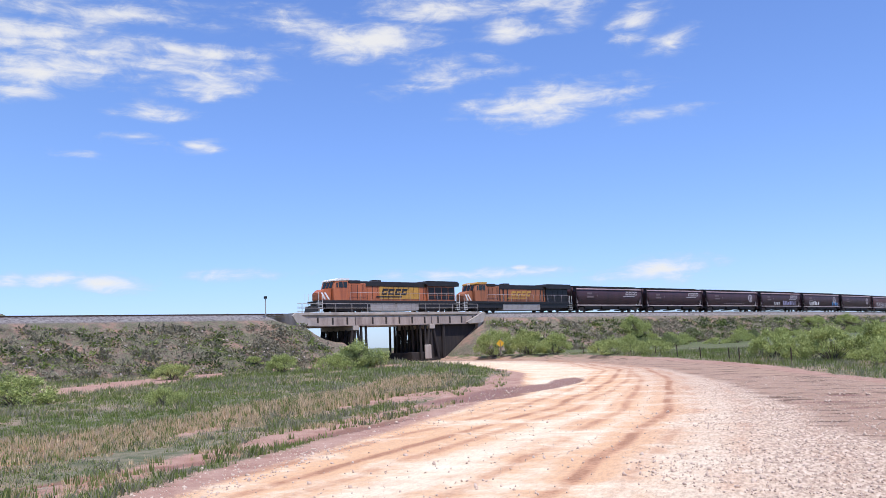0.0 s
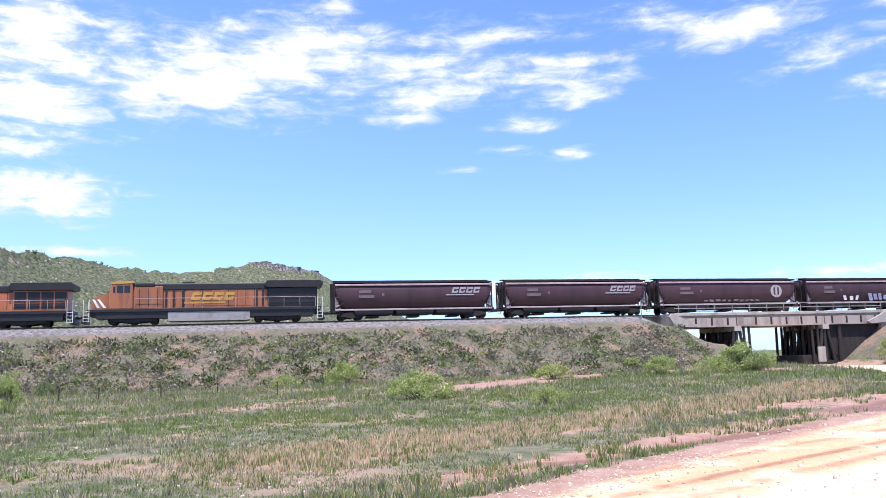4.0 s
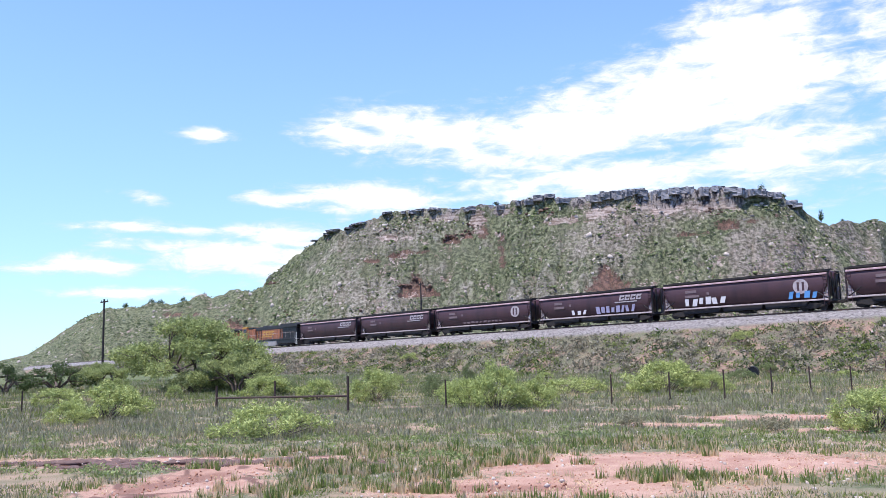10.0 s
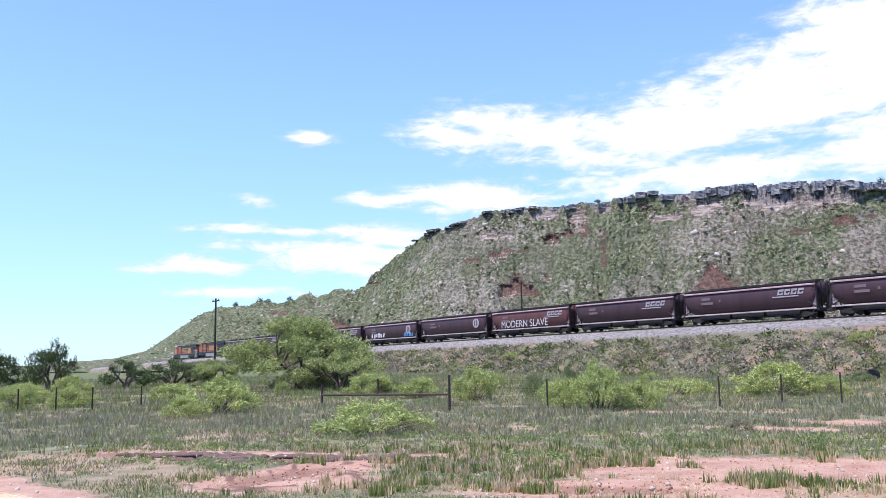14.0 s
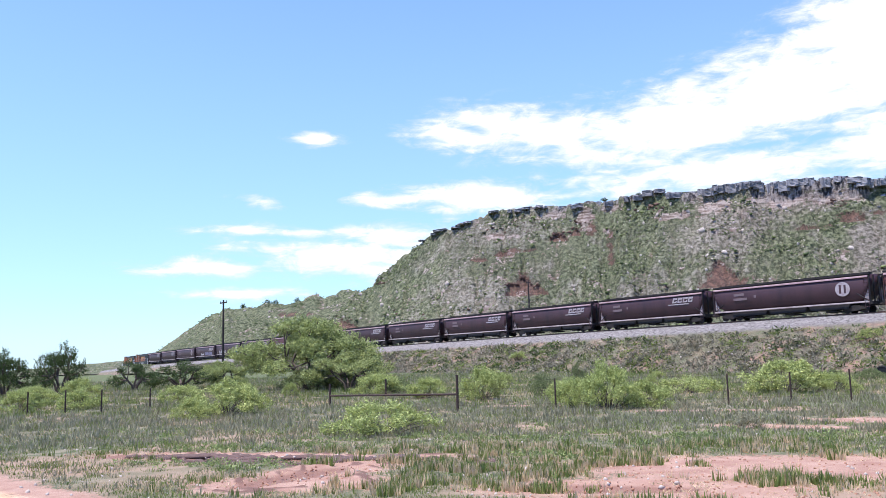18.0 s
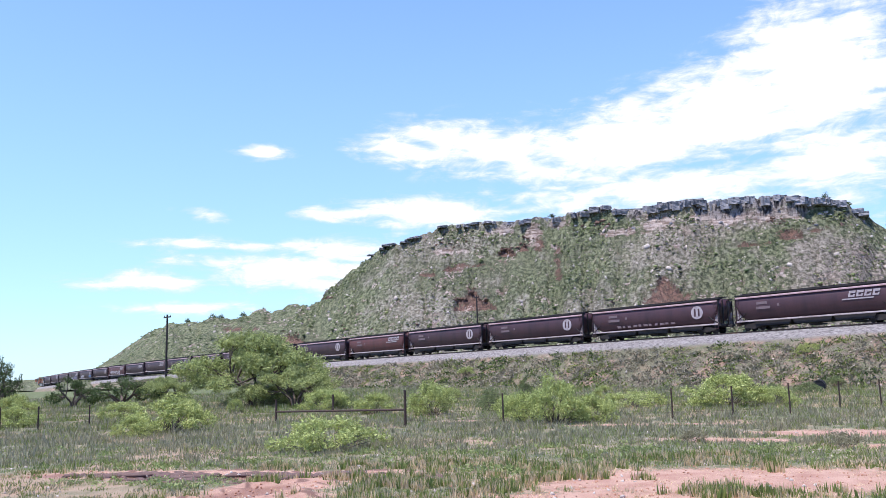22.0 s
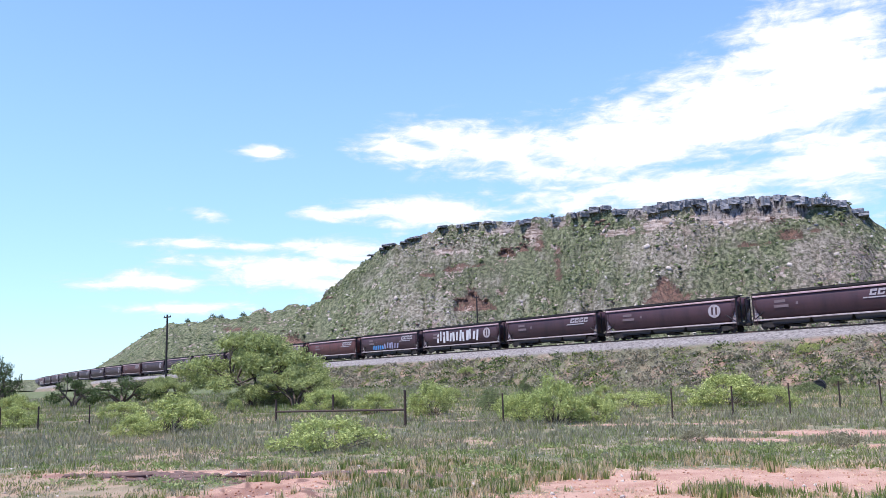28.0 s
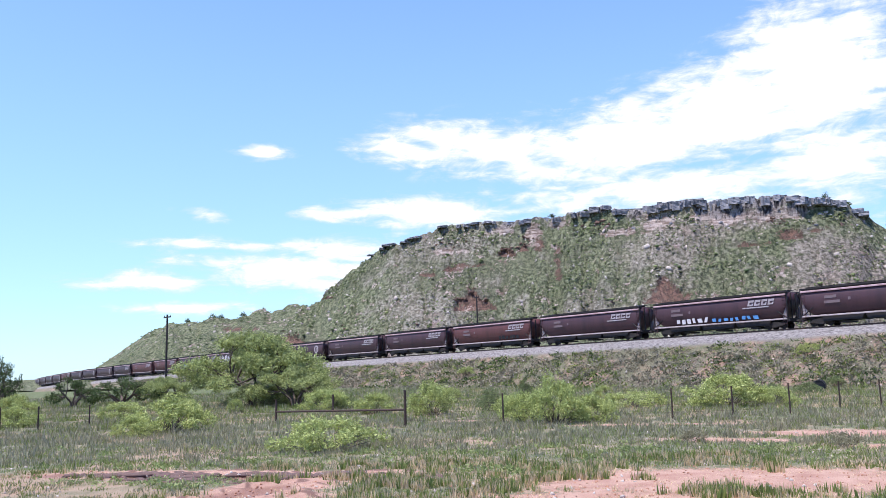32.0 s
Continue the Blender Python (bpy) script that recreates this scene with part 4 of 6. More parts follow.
def build_engine(paint, hood_back):
    e = thing("diesel_locomotive", "", "locomotive", "locomotives of the train")
    bm = bmesh.new()
    box(bm, -11.4, 11.2, -1.5, 1.5, 1.25, 1.55, 0.02)
    box(bm, -11.2, 11.0, -1.1, 1.1, 0.85, 1.25)
    box(bm, -10.6, 10.4, -1.38, 1.38, 0.62, 1.25)
    part("underframe", bm, M_BLACK, e)
    bm = bmesh.new()
    prism(bm, [(-4.2, 0.35), (-3.9, 0.28), (3.4, 0.28), (3.7, 0.35), (3.7, 1.18), (-4.2, 1.18)], -1.42, 1.42)
    part("fuel_tank", bm, M_SILVER, e, "dusty pale fuel tank")
    bm = bmesh.new()
    prism(bm, [(9.2, 1.55), (10.9, 1.55), (10.9, 2.5), (10.3, 2.95), (9.2, 3.1)], -0.95, 0.95)
    bmesh.ops.bevel(bm, geom=bm.edges[:], offset=0.1, segments=2, affect="EDGES")
    nose = part("nose", bm, paint, e)
    for d in (-1, 1):
        for k in range(2):
            bm = bmesh.new()
            prism(bm, [(9.5 + k * 0.6, 1.7), (9.75 + k * 0.6, 1.7), (10.35 + k * 0.45, 2.55), (10.1 + k * 0.45, 2.55)], d * 0.965 - 0.01, d * 0.965 + 0.01)
            part("nose_stripe", bm, M_WHITE, nose, "pale slanting stripe")
    bm = bmesh.new()
    prism(bm, [(7.0, 1.55), (9.25, 1.55), (9.25, 3.05), (8.95, 3.95), (8.7, 4.12), (7.0, 4.12)], -1.46, 1.46)
    bmesh.ops.bevel(bm, geom=bm.edges[:], offset=0.06, segments=1, affect="EDGES")
    cab = part("cab", bm, paint, e)
    bm = bmesh.new()
    prism(bm, [(6.9, 4.08), (9.05, 3.98), (9.0, 4.12), (8.5, 4.3), (6.9, 4.3)], -1.5, 1.5)
    part("cab_roof", bm, M_WHITE if paint is M_ORANGE else M_YELLOW, cab, "pale sunlit cab roof")
    for y in (-1.47, 1.47):
        for x0, x1 in ((7.25, 7.8), (7.9, 8.5)):
            bm = bmesh.new()
            box(bm, x0, x1, y - 0.012, y + 0.012, 3.15, 3.85)
            part("cab_window", bm, M_GLASS, cab)
        bm = bmesh.new()
        box(bm, 8.62, 8.84, y - 0.012, y + 0.012, 3.15, 3.75)
        part("cab_window", bm, M_GLASS, cab)
    for y in (-0.75, 0.0, 0.75):
        bm = bmesh.new()
        prism(bm, [(9.27, 3.15), (9.29, 3.15), (9.03, 3.85), (9.01, 3.85)], y - 0.3, y + 0.3)
        part("windscreen", bm, M_GLASS, cab)
    # long hood in sections
    for name, x0, x1, w, z1, mat in (("equipment_hood", 4.2, 7.0, 1.25, 3.75, paint), ("engine_hood", -6.0, 4.2, 0.98, 3.75, paint), ("radiator_section", -11.0, -6.0, 1.2, 3.55, hood_back)):
        bm = bmesh.new()
        box(bm, x0, x1, -w, w, 1.55, z1, 0.05)
        hood = part(name, bm, mat, e)
        for y in (-w, w):
            for x in np.arange(x0 + 0.5, x1 - 0.2, 0.85):
                bm = bmesh.new()
                box(bm, x - 0.025, x + 0.025, y - 0.035, y + 0.035, 1.75, z1 - 0.2)
                part("door_seam", bm, M_BLACK, hood)
    for y in (-1.0, 1.0):
        bm = bmesh.new()
        box(bm, -4.8, 1.9, min(y * 0.98, y * 1.005), max(y * 0.98, y * 1.005), 1.8, 3.4)
        lead = paint is M_ORANGE
        band = part("yellow_band" if lead else "side_panel", bm, M_YELLOW if lead else paint, e, "weathered yellow panel with dark slanted shapes" if lead else "faded orange panel with yellow slanted shapes")
        bm = bmesh.new()
        letters_slant(bm, -3.2, 2.35, 0.8, 0)
        for v in bm.verts:
            v.co.x = v.co.x if y < 0 else -v.co.x - 1.6
            v.co.y = v.co.y * 0.5 + y * 1.02
        part("side_logo", bm, M_BLACK if lead else M_YELLOW, band)
    bm = bmesh.new()
    box(bm, -6.2, 7.0, -1.06, 1.06, 3.38, 4.05, 0.08)
    box(bm, 5.0, 6.8, -1.3, 1.3, 3.75, 4.12, 0.06)
    part("roof_hood", bm, M_BLACK, e, "black-brown roof")
    if paint is not M_ORANGE:
        for y in (-1.03, 1.03):
            for x in (-5.5, -4.9, 2.3, 3.2, 3.9):
                bm = bmesh.new()
                box(bm, x - 0.10, x + 0.10, y - 0.02, y + 0.02, 1.7, 3.5)
                part("louvre", bm, M_BLACK, e)
    bm = bmesh.new()
    box(bm, 1.2, 2.4, -0.5, 0.5, 4.05, 4.3, 0.05)
    part("exhaust_pipe", bm, M_BLACK, e)
    bm = bmesh.new()
    prism(bm, [(-11.5, 3.55), (-6.0, 3.55), (-5.6, 3.8), (-5.9, 4.25), (-11.3, 4.25), (-11.6, 4.0)], -1.5, 1.5)
    part("radiator_wing", bm, M_BLACK, e, "dark overhanging radiator housing")
    for y in (-1.21, 1.21):
        for x0 in (-10.85, -9.65, -8.45, -7.25):
            for z0, z1 in ((1.75, 2.3), (2.4, 3.4)):
                bm = bmesh.new()
                box(bm, x0, x0 + 1.05, y - 0.02, y + 0.02, z0, z1)
                part("radiator_grille", bm, M_BLACK, e)
    for y in (-1.46, 1.46):
        bm = bmesh.new()
        for x in np.arange(-10.8, 6.9, 1.6):
            cyl(bm, (x, y, 1.55), (x, y, 2.55), 0.022, n=5)
        cyl(bm, (-10.8, y, 2.55), (6.8, y, 2.55), 0.025, n=5)
        part("handrail", bm, M_SILL, e)
    for d in (-1, 1):
        for y in (-1.3, 1.3):
            bm = bmesh.new()
            for k in range(4):
                box(bm, min(d * 11.0, d * 11.5), max(d * 11.0, d * 11.5), y - 0.25, y + 0.25, 0.35 + k * 0.32, 0.39 + k * 0.32)
            for u in (10.98, 11.5):
                cyl(bm, (d * u, y + math.copysign(0.24, y), 0.35), (d * u, y + math.copysign(0.24, y), 2.5), 0.03, n=5)
            part("steps", bm, M_WHITE, e, "pale-edged steps and grab rails")
        bm = bmesh.new()
        prism(bm, [(d * 11.3, 0.2), (d * 11.75, 0.2), (d * 11.55, 0.9), (d * 11.3, 0.9)], -1.4, 1.4)
        part("plough", bm, M_BLACK, e)
        bm = bmesh.new()
        cyl(bm, (d * 11.3, 0, 0.85), (d * 11.94, 0, 0.85), 0.13, n=8)
        part("coupler", bm, M_TRUCK, e)
        bogie(e, d * 7.0, (-1.9, 0.0, 1.9), 1.08)
    for y in (-0.18, 0.18):
        bm = bmesh.new()
        cyl(bm, (9.1, y, 4.0), (9.16, y, 4.0), 0.13, n=12)
        part("headlight", bm, M_WHITE, cab)
    return e


TRAIN = []


def build_train():
    a = build_engine(M_ORANGE, M_ORANGE)
    tagged(a, "orange diesel locomotive with a yellow side panel and black roof")
    b = build_engine(M_ORANGE2, M_BLACK)
    tagged(b, "faded orange diesel locomotive with a dark radiator end")
    TRAIN.append((a, LEAD + ENGINE * 1.5))
    TRAIN.append((b, LEAD + ENGINE * 0.5))
    kinds = {}
    text = {"slant": "maroon covered hopper wagon with a white slanted logo shape", "round": "maroon covered hopper wagon with a round white emblem",
            "red": "sun-faded red covered hopper wagon with white lettering"}
    for key, paint, mark, stretch in (("slant", M_BROWN, mark_slant, 18.7), ("round", M_BROWN, mark_round, 20.4), ("red", M_RED, mark_slant, 19.0)):
        c = build_hopper(paint, M_ROOF_LIT)
        mark_plain(c)
        mark(c)
        c.scale = (stretch / CAR, 1, 1)
        kinds[key] = [c, False]
    s = LEAD
    for k in range(1, 48):
        key = "round" if k in ROUND else "red" if k in RED else "slant"
        c, used = kinds[key]
        if used:
            c = copy_thing(c, Matrix())
            for o in c.children_recursive:
                if o.name.startswith("graffiti"):
                    bpy.data.objects.remove(o)
        kinds[key][1] = True
        tagged(c, text[key])
        size = 19.9 if k in (19, 20, 21, 29) else 19.5 if k in (26, 27) else 20.4 if key == "round" else 18.7
        TRAIN.append((c, s - size / 2))
        s -= size
        WAGON[k] = c


ROUND, RED = (3, 5, 6, 14, 16, 17, 18, 23, 25, 34, 37, 41), (7, 15, 20, 21, 28, 33, 39)
WAGON = {}
build_train()


# painted tags on some wagons
def paint_of(name, col):
    return worn(name, col, tuple(c * 0.6 for c in col), 2.0, 0.6)


M_TAGW, M_TAGB, M_TAGV = paint_of("white_spray_paint", (0.56, 0.53, 0.54)), paint_of("blue_spray_paint", (0.08, 0.24, 0.50)), paint_of("violet_spray_paint", (0.27, 0.25, 0.36))


def tag_bars(k, x0, x1, z0, z1, mat, seed, label):
    """Unreadable sprayed lettering as plain leaning bars."""
    rng = random.Random(seed)
    n = max(3, int(abs(x0 - x1) / 0.75))
    for i in range(n):
        bm = bmesh.new()
        u = x0 + (x1 - x0) * (i + 0.15) / n
        w = abs(x1 - x0) / n * rng.uniform(0.45, 0.8)
        d = rng.uniform(-0.2, 0.2)
        a, b = z0 + rng.uniform(0, 0.2) * (z1 - z0), z1 - rng.uniform(0, 0.25) * (z1 - z0)
        prism(bm, [(u, a), (u - w, a), (u - w + d, b), (u + d, b)], 1.572, 1.582)
        part("graffiti", bm, mat, WAGON[k], label)


def tag_words(k, words, x, z, size, label):
    cu = bpy.data.curves.new("words", "FONT")
    cu.body, cu.size, cu.extrude, cu.space_character = words, size, 0.004, 1.02
    ob = bpy.data.objects.new("words", cu)
    me = bpy.data.meshes.new_from_object(ob)
    bpy.data.objects.remove(ob)
    me.materials.append(M_TAGW)
    part("graffiti", me, None, WAGON[k], label, Matrix.Translation((x, 1.58, z)) @ Matrix(((-1, 0, 0, 0), (0, 0, 1, 0), (0, 1, 0, 0), (0, 0, 0, 1))))


tag_words(7, "MODERN SLAVE", 6.6, 1.36, 1.5, "large white sprayed words")
tag_bars(4, 3.4, 0.8, 1.25, 2.0, M_TAGW, 1, "pale sprayed tag")
tag_bars(4, -0.6, -6.6, 1.25, 2.2, M_TAGV, 2, "pale sprayed tag")
tag_bars(5, 6.4, 1.6, 1.3, 2.3, M_TAGW, 3, "white and dark sprayed tag")
tag_bars(5, -4.9, -8.0, 1.25, 2.1, M_TAGB, 4, "blue sprayed tag")
tag_bars(3, 3.4, -4.2, 1.35, 1.65, M_FAINT, 5, "faint sprayed tag")
tag_bars(18, 5.0, -3.5, 1.4, 1.75, M_FAINT, 6, "faint sprayed tag")
tag_bars(22, 5.0, 1.2, 1.3, 2.1, M_TAGB, 7, "blue sprayed tag")
tag_bars(22, 1.2, -3.4, 1.3, 2.5, M_TAGV, 8, "violet sprayed tag")
tag_bars(23, 5.4, -4.6, 1.5, 3.4, M_TAGW, 9, "large pale sprayed tag")
tag_bars(28, -2.0, -6.6, 1.25, 1.9, M_DARK, 10, "dark sprayed tag")
tag_bars(30, 5.6, 1.0, 1.25, 1.9, M_TAGW, 11, "white sprayed tag")
tag_bars(30, 0.6, -5.6, 1.25, 1.7, M_TAGB, 12, "blue sprayed tag")





# ---- bridge ----
def on_line(s, w=0.0, h=0.0):
    x, y, z, a = line(s)
    p = beside(s, w, h)
    return pose(p.x, p.y, p.z, 0, 0, math.degrees(a))


def build_bridge():
    mid = (B0 + B1) / 2
    o = on_line(mid)
    inv = o.inverted()
    half = (B1 - B0) / 2 + 0.6
    br = thing("railway_bridge", "weathered concrete girder railway bridge on timber pile bents", "bridge", m=o)
    bm = bmesh.new()
    box(bm, -half, half, -3.2, 3.2, -0.62, -0.27)
    part("deck", bm, M_CONC, br)
    for y in (-3.35, 3.35):
        bm = bmesh.new()
        box(bm, -half, half, y - 0.14, y + 0.16, -0.34, -0.02, 0.02)
        part("kerb", bm, M_CONC, br, "pale concrete deck edge")
    cuts = [-half, 21.5 - mid, 33.7 - mid, half]
    for a, b in zip(cuts, cuts[1:]):
        for y in (-3.26, -1.0, 1.0, 3.26):
            bm = bmesh.new()
            box(bm, a + 0.06, b - 0.06, y - 0.18, y + 0.18, -1.55, -0.62)
            box(bm, a + 0.06, b - 0.06, y - 0.3, y + 0.3, -1.66, -1.52)
            g = part("girder", bm, M_GIRD, br)
            if abs(y) == 3.26:
                for x in np.arange(a + 1.2, b - 0.6, 2.1):
                    bm = bmesh.new()
                    box(bm, x - 0.10, x + 0.10, math.copysign(3.46, y) - 0.06, math.copysign(3.46, y) + 0.06, -1.5, -0.64)
                    part("stiffener", bm, M_PILE, g)
    for s in (21.5, 33.7):
        x = s - mid
        bm = bmesh.new()
        box(bm, x - 0.45, x + 0.45, -3.6, 3.6, -2.2, -1.67, 0.03)
        part("bent_cap", bm, M_CONC, br)
        for off in (-0.3, 0.05, 0.3):
            for k, y in enumerate(np.linspace(-3.3, 3.3, 6)):
                bm = bmesh.new()
                cyl(bm, (x + off * 4.2, y * 1.05, -7.3), (x + off * 1.2, y, -2.15), 0.2, 0.18, n=10)
                part("pier_leg", bm, M_PILE, br)
        for d in (-1, 1):
            bm = bmesh.new()
            cyl(bm, (x + 0.75, -3.2 * d, -5.9), (x + 0.6, 3.2 * d, -2.5), 0.09, n=6)
            part("brace", bm, M_PILE, br)
        bm = bmesh.new()
        box(bm, x - 1.0, x + 1.0, -3.5, 3.5, -6.3, -5.9)
        part("sill_beam", bm, M_PILE, br)
    for s in (32.0, 32.7, 22.5, 23.3):
        x = s - mid
        for y in np.linspace(-3.2, 3.2, 5):
            bm = bmesh.new()
            cyl(bm, (x, y * 1.04, -7.3), (x, y, -1.68), 0.17, 0.16, n=10)
            part("pier_leg", bm, M_PILE, br)
    bm = bmesh.new()
    box(bm, 18.9 - mid, 24.6 - mid, -3.4, 3.0, -7.2, -5.2, 0.05)
    part("crib_wall", bm, M_PILE, br, "dark tarred timber crib")
    # heavier bent beside the road
    x = 18.9 - mid
    # dark wall added behind the piles for the bank end in deck shade
    bm = bmesh.new()
    box(bm, x - 0.25, x + 0.15, -3.4, 2.6, -7.2, -2.2)
    part("shade_wall", bm, M_PILE, br, "dark wall standing in for the shaded bank behind the piles")
    for y in np.linspace(-3.2, 3.2, 5):
        bm = bmesh.new()
        cyl(bm, (x + 0.5, y, -7.3), (x + 0.4, y, -1.7), 0.24, n=10)
        part("pier_leg", bm, M_PILE, br)
    # added dark panel in place of the deck's shade on the bank slope
    bm = bmesh.new()
    prism(bm, [(21.2 - mid, -1.7), (B0 - mid - 0.3, -1.7), (B0 - mid - 0.3, -2.3), (19.6 - mid, -6.9), (21.2 - mid, -6.9)], 2.75, 3.0)
    part("wing_shade", bm, M_PILE, br, "dark panel standing in for the shaded slope under the deck")
    for d in (-1, 1):
        bm = bmesh.new()
        box(bm, d * half - 0.4, d * half + 0.4, -3.6, 3.6, -2.9, -0.05)
        part("abutment", bm, M_CONC, br)
        for y in (-3.72, 3.72):
            bm = bmesh.new()
            prism(bm, [(d * (half - 2.2), -1.66), (d * (half - 2.6), -1.4), (d * (half + 0.6), -0.05), (d * (half + 1.0), -0.4), (d * (half + 0.3), -1.5)], y - 0.15, y + 0.15)
            part("wing_wall", bm, M_CONC, br)
    for y in (-3.3, 3.3):
        end = half if y > 0 else half - 4.0
        for x in np.arange(-half, end + 0.5, 2.35):
            bm = bmesh.new()
            cyl(bm, (x, y, -0.1), (x, y, 1.02), 0.035, n=6)
            part("railing_post", bm, M_SILVER, br)
        for h in (0.5, 1.02):
            bm = bmesh.new()
            cyl(bm, (-half, y, h), (end, y, h), 0.035, n=6)
            part("railing_bar", bm, M_SILVER, br)


build_bridge()


# ---- small railway and roadside things ----
def at_ground(x, y, turn=0.0, lean=0.0, up=0.0):
    return pose(x, y, ground_z(x, y) + up, lean, 0, turn)


def marker_post():
    t = thing("marker_post", "slim grey trackside marker post with a small head", "post", m=on_line(45.6, 2.9, -0.62))
    bm = bmesh.new()
    cyl(bm, (0, 0, 0), (0, 0, 2.35), 0.05, n=8)
    part("pole", bm, M_SILVER, t)
    bm = bmesh.new()
    box(bm, -0.16, 0.16, -0.12, 0.12, 2.2, 2.5, 0.03)
    part("head", bm, M_DARK, t)


def stub_post():
    t = thing("concrete_post", "short square concrete post beside the bridge", "post", m=at_ground(-37.2, 101.2, 25, 0, -0.1))
    bm = bmesh.new()
    box(bm, -0.4, 0.4, -0.4, 0.4, 0, 1.75, 0.06)
    part("shaft", bm, M_CONC, t)


def road_sign():
    t = thing("road_sign", "small yellow warning sign on a thin post", "sign", m=at_ground(-27.0, 98.5, -165))
    bm = bmesh.new()
    cyl(bm, (0, 0, -0.2), (0, 0, 1.75), 0.035, n=8)
    part("post", bm, M_WOOD, t)
    bm = bmesh.new()
    box(bm, -0.34, 0.34, -0.05, -0.03, -0.34, 0.34, 0.0, pose(0, 0, 1.45, 0, 45, 0))
    p = part("plate", bm, M_SIGN, t, "yellow diamond plate")
    bm = bmesh.new()
    box(bm, -0.26, 0.1, 0.04 - 0.012 - 0.09, -0.045, 1.40, 1.50)
    prism(bm, [(0.1, 1.3), (0.3, 1.45), (0.1, 1.6)], -0.062, -0.052)
    part("arrow", bm, M_BLACK, p)


def utility_pole(x, y, z, h, arm=1.0):
    t = thing("utility_pole", "tall thin dark wooden utility pole with a short crossarm", "pole", m=pose(x, y, z, 0, 0, 60))
    bm = bmesh.new()
    cyl(bm, (0, 0, -0.5), (0, 0, h), 0.17, 0.12, n=10)
    part("shaft", bm, M_PILE, t)
    bm = bmesh.new()
    box(bm, -arm, arm, -0.06, 0.06, h - 0.45, h - 0.28)
    part("crossarm", bm, M_PILE, t)
    for u in (-0.85, 0.0, 0.85):
        bm = bmesh.new()
        cyl(bm, (u * arm, 0, h - 0.28), (u * arm, 0, h - 0.08), 0.05, n=8)
        part("insulator", bm, M_GLASS, t)


def culvert():
    t = thing("culvert_pipe", "dark round corrugated culvert pipe in the bank", "pipe", m=at_ground(-77.0, 11.4, -10, 0, 0.35))
    bm = bmesh.new()
    n = 20
    for k in range(6):
        a, b = k * 0.5, k * 0.5 + 0.5
        for r0, r1, u, v in ((0.48, 0.52, a, (a + b) / 2), (0.52, 0.48, (a + b) / 2, b)):
            cyl(bm, (-2.0 + u, 0, 0.1), (-2.0 + v, 0, 0.1), r0, r1, n, False)
    part("pipe", bm, M_DARK, t)
    # black plug stands in for the shade inside the pipe
    bm = bmesh.new()
    cyl(bm, (-2.2, 0, 0.1), (0.85, 0, 0.1), 0.46, n=20)
    part("bore_shade_plug", bm, M_BLACK, t)


def fence(pts, name_label, h=1.5, wires=4):
    t = thing("wire_fence", name_label, "fence")
    for x, y in pts:
        z = ground_z(x, y)
        bm = bmesh.new()
        lean = random.uniform(-0.03, 0.03)
        cyl(bm, (x, y, z - 0.3), (x + lean, y + lean, z + h * random.uniform(0.93, 1.05)), 0.045, 0.04, n=7)
        part("post", bm, M_POST, t)
    for k in range(wires):
        for (x0, y0), (x1, y1) in zip(pts, pts[1:]):
            bm = bmesh.new()
            zz = 0.3 + k * (h - 0.4) / (wires - 1)
            cyl(bm, (x0, y0, ground_z(x0, y0) + zz), (x1, y1, ground_z(x1, y1) + zz), 0.004, n=4, caps=False)
            part("wire", bm, M_POST, t)
    return t


def brace_gate():
    t = thing("corner_brace", "rusty pipe fence brace of three posts and a rail", "fence")
    posts = [(-43.0, -21.2, 1.25), (-38.3, -12.3, 1.72), (-52.0, -21.6, 1.25)]
    for x, y, h in posts:
        z = ground_z(x, y)
        bm = bmesh.new()
        cyl(bm, (x, y, z - 0.3), (x, y, z + h), 0.065, n=10)
        part("post", bm, M_POST, t)
    bm = bmesh.new()
    cyl(bm, (-43.0, -21.2, ground_z(-43, -21.2) + 0.62), (-38.3, -12.3, ground_z(-38.3, -12.3) + 0.82), 0.05, n=10)
    part("rail", bm, M_POST, t)


def h_brace():
    t = thing("fence_brace", "dark timber H-shaped fence brace", "fence")
    a, b = (-59.9, 18.9), (-59.6, 20.2)
    for x, y in (a, b):
        bm = bmesh.new()
        cyl(bm, (x, y, ground_z(x, y) - 0.3), (x, y, ground_z(x, y) + 1.45), 0.09, n=9)
        part("post", bm, M_POST, t)
    bm = bmesh.new()
    cyl(bm, (*a, ground_z(*a) + 0.85), (*b, ground_z(*b) + 0.85), 0.07, n=8)
    part("rail", bm, M_POST, t)


marker_post()
stub_post()
road_sign()
utility_pole(-104.9, -68.5, 0.9, 11.3)
utility_pole(-143.3, -32.6, 4.3, 12.1, 0.5)
culvert()
brace_gate()
h_brace()
fence([(-38.3, -12.3), (-39.5, -7.9), (-43.2, -0.3), (-43.6, 2.5), (-45.4, 5.3), (-48.6, 8.1), (-49.2, 10.2), (-51.8, 12.9), (-55.5, 15.8), (-59.9, 18.9)], "sagging barbed-wire fence on thin rusty steel posts")
fence([(-59.6, 20.2), (-59.0, 23.5), (-58.4, 26.0), (-54.6, 28.6), (-51.4, 31.0), (-49.6, 34.6)], "low wire fence on short dark posts along the bank foot", 0.95, 3)
fence([(-43.0, -21.2), (-42.3, -26.8), (-41.6, -32.0), (-39.0, -33.2), (-37.5, -34.3), (-36.0, -35.4), (-35.6, -37.8)], "wire fence on dark posts in tall weeds", 1.25)
fence([(-16.5, 95.0), (-13.6, 92.0), (-10.6, 88.6), (-7.6, 83.4), (-5.2, 77.0), (-3.0, 71.0), (-0.8, 65.7), (-0.1, 64.9), (3.0, 58.0)], "old wire fence on short wooden posts before bushes", 1.0, 3)


